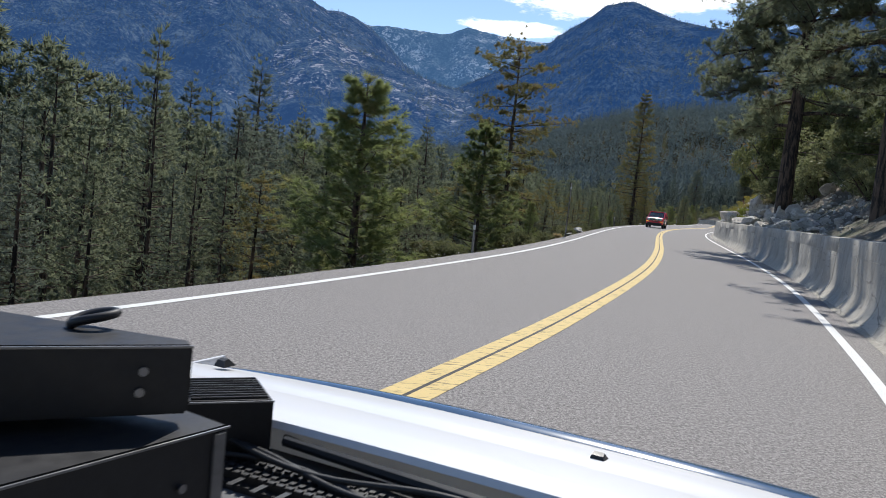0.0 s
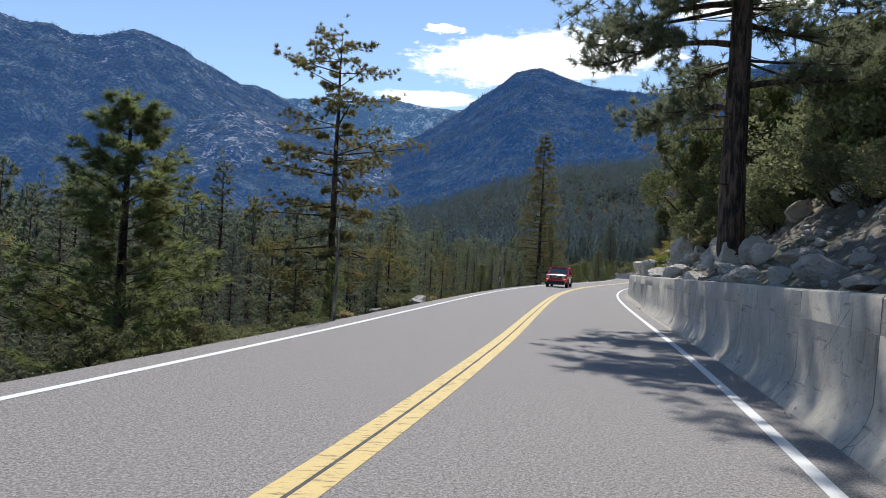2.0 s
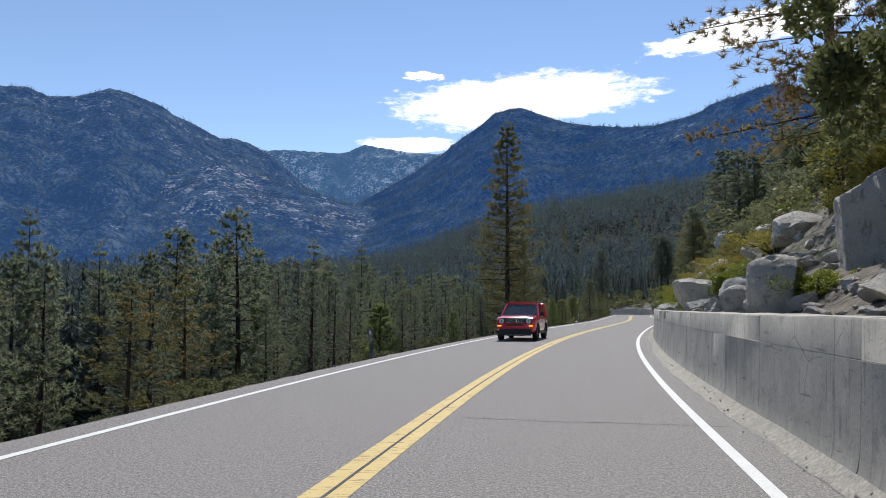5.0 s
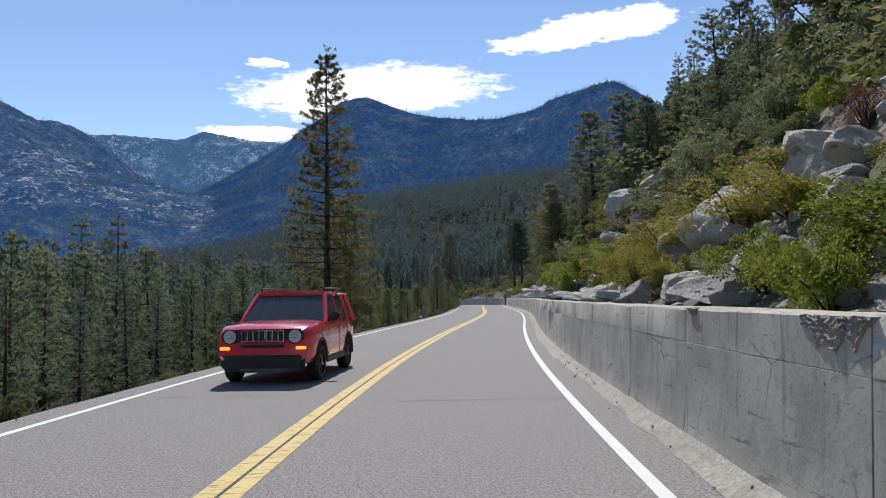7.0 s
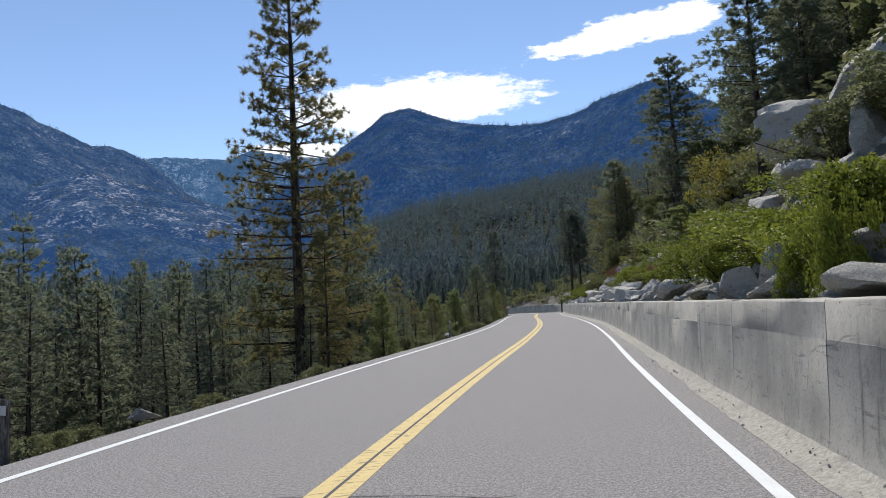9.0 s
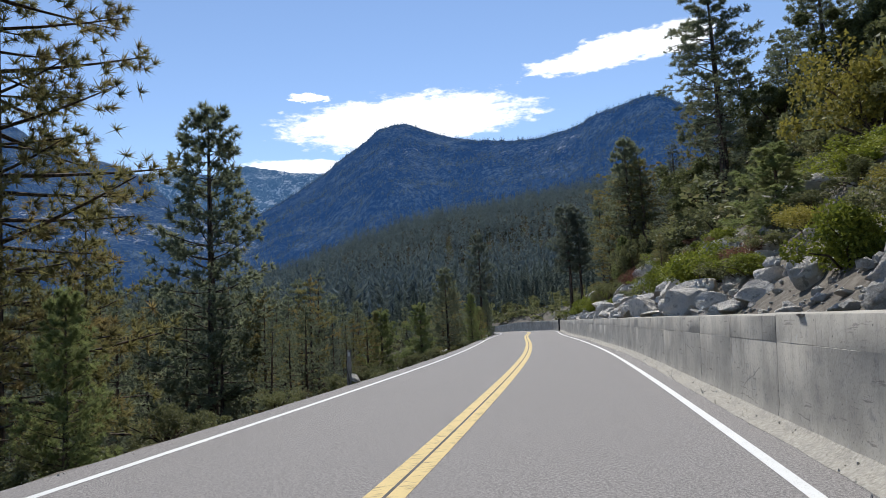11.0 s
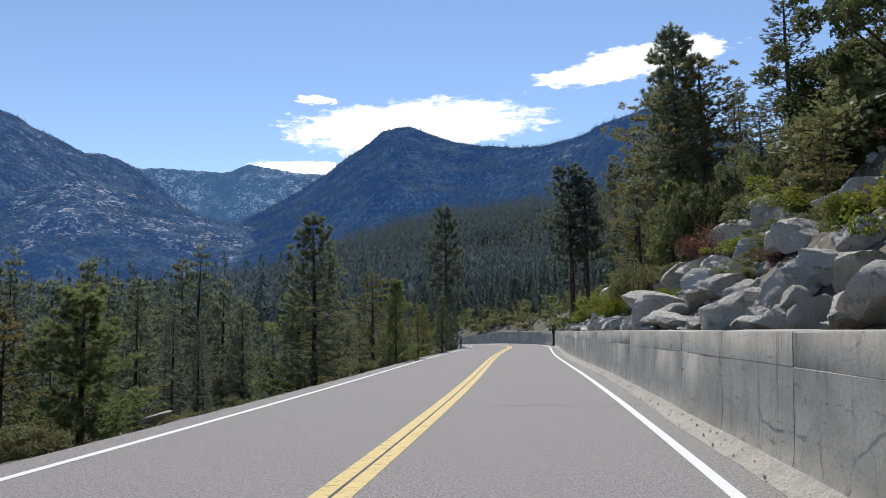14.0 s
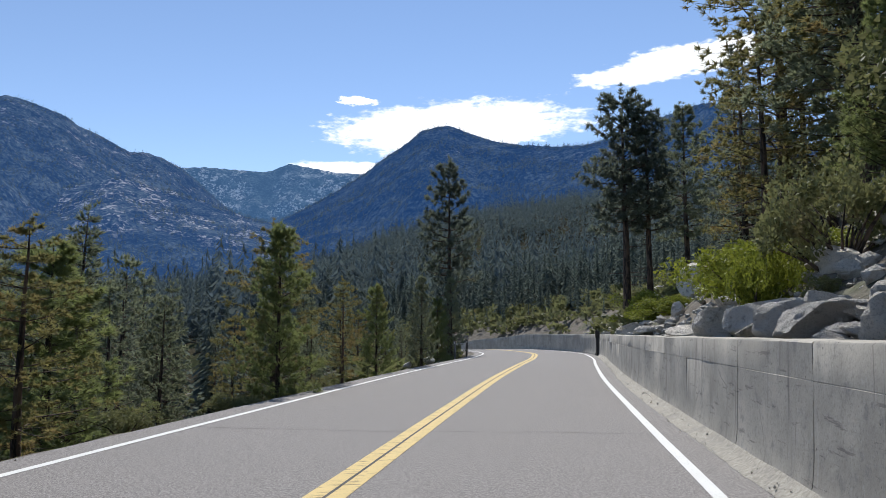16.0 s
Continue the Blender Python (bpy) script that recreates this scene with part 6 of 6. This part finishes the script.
def car(m, paint, label, sign=1.0):
    """A boxy small off-roader, its nose towards its own +y."""
    top = tagged(empty("car", m), label, "car")
    bm = shell(bmesh.new(), [(-2.10, 0.78, 0.50, 0.98, 0.05), (-2.02, 0.86, 0.42, 1.04, 0.05), (-1.6, 0.895, 0.34, 1.07, 0.05), (-0.9, 0.90, 0.30, 1.10, 0.05), (0.2, 0.90, 0.30, 1.10, 0.05),
                             (0.85, 0.905, 0.30, 1.12, 0.06), (1.35, 0.905, 0.32, 1.10, 0.07), (1.8, 0.89, 0.36, 1.07, 0.08), (2.02, 0.85, 0.40, 1.03, 0.08), (2.10, 0.80, 0.46, 0.98, 0.07)])
    body = part("body", bm, paint, top, "", True)
    cuts = []
    for y in (-1.28, 1.30):
        bm = bmesh.new()
        bmesh.ops.create_cone(bm, cap_ends=True, segments=32, radius1=0.42, radius2=0.42, depth=3.0, matrix=Matrix.Translation((0, y, 0.36)) @ Matrix.Rotation(radians(90), 4, "Y"))
        cut = link("cut", bm, paint)
        cuts.append(cut)
        mod = body.modifiers.new("arch", "BOOLEAN")
        mod.operation, mod.object, mod.solver = "DIFFERENCE", cut, "EXACT"
    body.parent = None
    evaluated(body)
    body.parent = top
    for cut in cuts:
        bpy.data.objects.remove(cut)
    body.data.shade_smooth()
    body.data.set_sharp_from_angle(angle=radians(32))
    # roof, pillars and glass
    bm = bmesh.new()
    box(bm, (1.46, 1.98, 0.10), (0, -0.78, 1.640), 0.048)
    box(bm, (1.28, 1.80, 0.05), (0, -0.80, 1.684), 0.022)
    part("roof", bm, paint, top, "", True)
    low, high = {"f": 0.78, "r": -2.0}, {"f": 0.16, "r": -1.72}
    for s in (-1, 1):
        for y0, y1, thick in ((0.80, 0.17, 0.052), (-0.32, -0.34, 0.055), (-1.28, -1.22, 0.065), (-1.98, -1.70, 0.085)):
            bm = rod(bmesh.new(), (s * 0.850, y0, 1.06), (s * 0.700, y1, 1.63), thick, thick * 0.9, 8)
            part("pillar", bm, paint, top, "", True)
        for y0, y1, y2, y3 in ((0.70, -0.28, -0.30, 0.10), (-0.36, -1.23, -1.18, -0.38), (-1.33, -1.92, -1.68, -1.27)):
            bm = pane(bmesh.new(), [(s * 0.865, y0, 1.11), (s * 0.865, y1, 1.11), (s * 0.725, y2, 1.60), (s * 0.725, y3, 1.60)])
            part("side_window", bm, GLASS, top, "dark tinted side window")
        bm = bmesh.new()
        box(bm, (0.22, 0.12, 0.17), (s * 1.0, 0.62, 1.19), 0.045)
        box(bm, (0.10, 0.05, 0.04), (s * 0.88, 0.62, 1.13), 0.01)
        part("mirror", bm, BLACKTRIM, top, "black door mirror", True)
        bm = rod(bmesh.new(), (s * 0.66, 0.05, 1.765), (s * 0.66, -1.6, 1.765), 0.02, 0.02, 8)
        for y in (0.05, -0.8, -1.6):
            rod(bm, (s * 0.66, y, 1.69), (s * 0.66, y, 1.770), 0.022, 0.02, 8)
        part("roof_rail", bm, ALLOY, top, "grey roof rail", True)
        for y in (-1.28, 1.30):
            turn = np.linspace(-0.1, math.pi + 0.1, 16)
            tube = ring_tube(np.c_[np.full(16, s * 0.885), y + 0.435 * np.cos(turn), 0.36 + 0.435 * np.sin(turn)], np.full(16, 0.036), 8)
            tagged(raw("wheel_arch", *tube, BLACKTRIM, top, True), "black plastic wheel arch")
            wheel(top, s * 0.79, y)
        bm = box(bmesh.new(), (0.05, 1.7, 0.13), (s * 0.885, 0.0, 0.36), 0.02)
        part("sill", bm, BLACKTRIM, top, "black plastic sill")
        for y in (0.02, -0.85):
            bm = box(bmesh.new(), (0.03, 0.17, 0.035), (s * 0.905, y, 0.90), 0.01)
            part("door_handle", bm, paint, top)
        for y in (0.72, -0.30, -1.2):
            bm = box(bmesh.new(), (0.006, 0.012, 0.55), (s * 0.900, y, 0.72))
            part("door_seam", bm, BLACKTRIM, top)
        bm = bmesh.new()
        bmesh.ops.create_cone(bm, cap_ends=True, segments=28, radius1=0.125, radius2=0.115, depth=0.06, matrix=Matrix.Translation((s * 0.60, 2.105, 0.875)) @ Matrix.Rotation(radians(-90), 4, "X"))
        lamp = part("headlight", bm, LENS, top, "round clear headlight", True)
        tube = ring_tube(np.c_[s * 0.60 + 0.128 * np.cos(np.linspace(0, math.tau, 29)), np.full(29, 2.133), 0.875 + 0.128 * np.sin(np.linspace(0, math.tau, 29))], np.full(29, 0.012), 6)
        tagged(raw("bezel", *tube, BLACKTRIM, lamp, True), "black lamp bezel")
        bm = bmesh.new()
        bmesh.ops.create_cone(bm, cap_ends=True, segments=28, radius1=0.118, radius2=0.045, depth=0.05, matrix=Matrix.Translation((s * 0.60, 2.075, 0.875)) @ Matrix.Rotation(radians(90), 4, "X"))
        bmesh.ops.create_uvsphere(bm, u_segments=16, v_segments=8, radius=0.045, matrix=Matrix.Translation((s * 0.60, 2.115, 0.875)))
        part("reflector", bm, CHROME, lamp)
        bm = box(bmesh.new(), (0.19, 0.05, 0.055), (s * 0.70, 2.10, 0.665), 0.012)
        part("turn_signal", bm, AMBER, top, "amber turn signal")
        bm = box(bmesh.new(), (0.15, 0.05, 0.28), (s * 0.70, -2.09, 0.86), 0.02)
        part("tail_light", bm, RED, top, "red tail light")
    bm = pane(bmesh.new(), [(-0.80, 0.80, 1.115), (0.80, 0.80, 1.115), (0.675, 0.19, 1.605), (-0.675, 0.19, 1.605)])
    part("windshield", bm, GLASS, top, "tinted windshield")
    bm = pane(bmesh.new(), [(-0.78, -2.0, 1.08), (0.78, -2.0, 1.08), (0.68, -1.74, 1.61), (-0.68, -1.74, 1.61)])
    part("rear_window", bm, GLASS, top, "tinted rear window")
    bm = box(bmesh.new(), (1.5, 2.4, 0.06), (0, -0.7, 1.0), 0.02)
    for x in (-0.38, 0.38):
        for y in (-0.25, -1.15):
            box(bm, (0.48, 0.12, 0.42), (x, y - 0.1, 1.2), 0.04)
    part("interior", bm, DARKCABIN, top, "dark seats and floor")
    bm = box(bmesh.new(), (1.50, 0.07, 0.25), (0, 2.085, 0.885), 0.05)
    grille = part("grille", bm, BLACKTRIM, top, "black grille panel with seven slots")
    for k in range(7):
        x = (k - 3) * 0.115
        bm = bmesh.new()
        for dx in (-0.045, 0.045):
            box(bm, (0.012, 0.02, 0.20), (x + dx, 2.124, 0.885), 0.004)
        for dz in (-0.1, 0.1):
            box(bm, (0.10, 0.02, 0.012), (x, 2.124, 0.885 + dz), 0.004)
        part("slot_surround", bm, CHROME, grille, "bright grille slot surround")
    bm = box(bmesh.new(), (1.52, 0.16, 0.36), (0, 2.05, 0.42), 0.06)
    box(bm, (0.80, 0.04, 0.06), (0, 2.115, 0.70), 0.015)
    part("bumper", bm, BLACKTRIM, top, "black lower front bumper")
    for k in range(4):
        part("intake_bar", box(bmesh.new(), (0.98, 0.02, 0.018), (0, 2.133, 0.36 + k * 0.05), 0.004), SEAM, top)
    part("skid_plate", box(bmesh.new(), (0.9, 0.10, 0.10), (0, 2.05, 0.275), 0.03), ALLOY, top, "grey skid plate")
    bm = box(bmesh.new(), (1.5, 0.12, 0.26), (0, -2.08, 0.50), 0.05)
    part("bumper", bm, BLACKTRIM, top, "black rear bumper")
    return top


p = spot(78.9, -1.80)
car(pose(p.x, p.y, 0.0, 0, 0, math.degrees(heading(81.6)) + 180), RED, "bright red boxy small off-road car on the road")


# ---- small things along the road ----
def snow_pole(y, d, high, lean):
    p = spot(y, d)
    top = tagged(empty("snow_pole", pose(p.x, p.y, -0.15, lean, lean * 0.5, 0)), "tall weathered grey wooden snow pole beside the road", "pole")
    part("pole", rod(bmesh.new(), (0, 0, -0.3), (0, 0, high), 0.036, 0.026, 8), GREYWOOD, top, "", True)
    part("band", rod(bmesh.new(), (0, 0, high - 0.28), (0, 0, high - 0.16), 0.031, 0.031, 8), WHITE, top, "faded white band")


def delineator(y, d, high, lean):
    p = spot(y, d)
    top = tagged(empty("delineator_post", pose(p.x, p.y, -0.1, lean, lean, math.degrees(heading(y)))), "pale weathered marker post at the road's edge", "marker post")
    bm = bmesh.new()
    for k in range(5):
        a = radians(-60 + 30 * k)
        box(bm, (0.035, 0.006, high), (0.06 * math.sin(a), 0.02 - 0.03 * math.cos(a), high / 2), 0.002, Matrix.Rotation(-a * 0.5, 4, "Z"))
    part("blade", bm, GREYWOOD, top)
    part("reflector", box(bmesh.new(), (0.07, 0.008, 0.11), (0, -0.03, high - 0.12), 0.003), WHITE, top, "dull white reflector")


snow_pole(33.2, -4.15, 2.6, 1.0)
snow_pole(18.3, -4.3, 1.0, -2.0)
for y, d, h, lean in ((65.8, -4.3, 0.95, -7), (90.0, -4.3, 0.8, 4), (120.0, -4.5, 1.0, 3), (188.0, -4.5, 1.1, -2), (193.5, -4.5, 1.1, 3)):
    delineator(y, d, h, lean)
p = spot(194.0, 4.05)
post = tagged(empty("marker_post", pose(p.x, p.y, 0, 0, 0, math.degrees(heading(194)))), "dark marker post at the end of the concrete wall", "marker post")
part("post", box(bmesh.new(), (0.16, 0.16, 1.62), (0, 0, 0.81), 0.02), BLACKTRIM, post)
part("plate", box(bmesh.new(), (0.28, 0.02, 0.5), (0, -0.095, 1.35), 0.006), SEAM, post, "dark hazard plate")


# ---- the white vehicle from which the road is seen, where it starts ----
START = pose(-0.357, 0.163, -0.003, 0, 0, -20.06)


def hood_surface(bm, x0, x1, rows):
    """A curved sheet through rows of (y, z in the middle, drop at the sides)."""
    xs = np.linspace(x0, x1, 21)
    mid, half = (x0 + x1) / 2, (x1 - x0) / 2
    grid = [[bm.verts.new((x, y - 0.07 * abs((x - mid) / half) ** 3.0, z - drop * abs((x - mid) / half) ** 2.2)) for x in xs] for y, z, drop in rows]
    for a, b in zip(grid, grid[1:]):
        for k in range(20):
            bm.faces.new((a[k], a[k + 1], b[k + 1], b[k]))
    return bm


TRUCK = pose(-0.357, 0.163, -0.003, 0, 0, -24.06)
truck = tagged(empty("vehicle_front", TRUCK), "front of a white vehicle with dark dashboard on the road", "car")
bm = hood_surface(bmesh.new(), -1.36, 0.56, [(1.000, 1.045, 0.01), (1.006, 1.056, 0.01), (1.03, 1.057, 0.01), (1.17, 1.049, 0.012), (1.19, 1.044, 0.012), (1.21, 1.047, 0.012), (1.34, 1.030, 0.02), (1.40, 1.008, 0.025), (1.44, 0.990, 0.03), (1.47, 0.95, 0.03), (1.475, 0.55, 0.03)])
part("hood", bm, WHITEPAINT, truck, "glossy white hood", True)
bm = hood_surface(bmesh.new(), -1.34, 0.54, [(1.415, 1.006, 0.028), (1.43, 1.013, 0.028), (1.475, 1.004, 0.03), (1.49, 0.965, 0.03), (1.485, 0.94, 0.03)])
part("bug_deflector", bm, plain("dark_blue_deflector", (0.05, 0.10, 0.18), 0.15, 0.0, 0.1, 8.0, coat=1.0), truck, "dark blue glossy deflector on the hood's edge", True)
for x, y in ((-1.10, 1.265), (-0.262, 1.245)):
    bm = bmesh.new()
    ring = [[bm.verts.new((x + a * w, y + b, 1.036 + c)) for a in (-1, 1)] for w, b, c in ((0.015, -0.014, 0.0), (0.010, -0.009, 0.014), (0.009, 0.004, 0.017), (0.014, 0.026, 0.0))]
    for a, b in zip(ring, ring[1:] + ring[:1]):
        bm.faces.new((a[0], a[1], b[1], b[0]))
    for side in (0, 1):
        bm.faces.new([v[side] for v in ring])
    bmesh.ops.recalc_face_normals(bm, faces=bm.faces)
    part("washer_nozzle", bm, BLACKTRIM, truck, "black washer nozzle")
bm = bmesh.new()
box(bm, (2.0, 0.14, 0.05), (-0.40, 0.935, 0.985), 0.012)
part("cowl", bm, BLACKTRIM, truck, "black plastic cowl grille")
bm = bmesh.new()
for k in range(44):
    box(bm, (0.010, 0.03, 0.004), (-1.2 + k * 0.042, 0.845, 1.012), 0.0)
part("vent_strip", bm, BLACKTRIM, truck, "row of black defroster slots")
bm = rod(bmesh.new(), (-0.72, 0.99, 1.03), (-0.30, 0.955, 1.035), 0.009, 0.012, 8)
rod(bm, (-0.30, 0.955, 1.035), (-0.02, 0.985, 1.03), 0.016, 0.012, 8)
rod(bm, (-0.75, 1.03, 1.02), (-0.28, 0.95, 1.02), 0.005, 0.005, 6)
part("wiper", bm, BLACKTRIM, truck, "black wiper arm", True)
for k in range(3):
    path = [(-0.78 + 0.03 * j, 0.905 + 0.012 * k + 0.018 * math.sin(j * 0.33 + k * 1.7), 1.018 + 0.006 * k + 0.006 * math.sin(j * 0.45 + k)) for j in range(28)]
    raw("cable", *ring_tube(path, [0.005] * 28, 8), BLACKTRIM, truck, True)
bm = bmesh.new()
for j in range(60):
    for k in range(5):
        box(bm, (0.009, 0.009, 0.004), (-0.95 + 0.0165 * j + 0.008 * (k % 2), 0.875 + 0.0165 * k, 1.012))
part("cowl_mesh", bm, BLACKTRIM, truck, "fine black plastic mesh")
DASH = plain("grey_dashboard", (0.13, 0.13, 0.135), 0.7, 0.0, 0.15, 120.0)
bm = hood_surface(bmesh.new(), -1.25, 0.65, [(0.42, 0.93, 0.02), (0.60, 0.98, 0.02), (0.80, 0.995, 0.02), (0.94, 0.985, 0.02), (0.96, 0.90, 0.02)])
part("dashboard", bm, DASH, truck, "grey dashboard top", True)
for s, x in ((-1, -1.33), (1, 0.53)):
    bm = box(bmesh.new(), (0.05, 1.1, 0.55), (x, 1.0, 0.70), 0.02)
    part("fender", bm, WHITEPAINT, truck, "white fender", True)
    wheel(truck, x - s * 0.12, 1.05, 0.37, 0.24)
bm = box(bmesh.new(), (1.86, 0.1, 0.25), (-0.40, 1.47, 0.48), 0.03)
part("bumper", bm, BLACKTRIM, truck, "black front bumper", True)

RADIO = plain("black_equipment_case", (0.014, 0.014, 0.016), 0.5, 0.0, 0.3, 90.0)
STEEL = plain("worn_steel", (0.30, 0.30, 0.31), 0.45, 1.0, 0.2, 60.0)


def case(name, label, right, left, deep, high, z, screws, strip=False, narrow=1.0):
    """A flat equipment box: the ends of its near top edge, its depth and height."""
    a, b = Vector((*right, z)), Vector((*left, z))
    along = (b - a)
    turn = math.atan2(along.y, along.x)
    top = tagged(empty(name, START @ Matrix.Translation(a) @ Matrix.Rotation(turn, 4, "Z")), label, "equipment")
    ln = along.length
    bm = box(bmesh.new(), (ln, deep, high), (ln / 2, -deep / 2, -high / 2), 0.004)
    for v in bm.verts:
        if v.co.y < -deep / 2 and v.co.x < ln / 2:
            v.co.y *= narrow
    part("case", bm, RADIO, top, "", True)
    bm = box(bmesh.new(), (ln, 0.003, 0.0025), (ln / 2, 0.0005, -0.002))
    part("edge", bm, STEEL, top, "worn bright edge")
    for dx, dz in screws:
        bm = bmesh.new()
        bmesh.ops.create_cone(bm, cap_ends=True, segments=16, radius1=0.0055, radius2=0.0045, depth=0.006, matrix=Matrix.Translation((dx, 0.004, -dz)) @ Matrix.Rotation(radians(90), 4, "X"))
        part("screw", bm, STEEL, top, "steel hex screw", True)
    if strip:
        bm = box(bmesh.new(), (0.018, 0.004, high * 0.92), (0.016, 0.002, -high / 2), 0.001)
        part("strip", bm, STEEL, top, "pale metal end strip")
    return top


radar = case("radar_unit", "flat black metal equipment case stacked on the dashboard", (-0.59, 0.72), (-0.90, 0.362), 0.42, 0.085, 1.25, ((0.055, 0.03), (0.058, 0.055)), False, 0.06)
loop = [(0.105 + 0.026 * math.cos(a), -0.098 + 0.016 * math.sin(a), 0.004 + 0.016 * math.sin(a * 0.5)) for a in np.linspace(0, math.tau, 25)]
raw("cable_loop", *ring_tube(loop, [0.006] * 25, 8), BLACKTRIM, radar, True)
case("radio_case", "black metal radio case lying on the dashboard", (-0.555, 0.755), (-0.66, 0.20), 0.30, 0.14, 1.15, ((0.07, 0.06), (0.078, 0.10)), True)
speaker = case("speaker_box", "black plastic speaker box with a ribbed top", (-0.665, 1.02), (-0.76, 0.92), 0.14, 0.115, 1.10, ())
for k in range(9):
    bm = box(bmesh.new(), (0.122, 0.005, 0.004), (0.068, -0.012 - k * 0.014, 0.002), 0.001)
    part("rib", bm, RADIO, speaker)
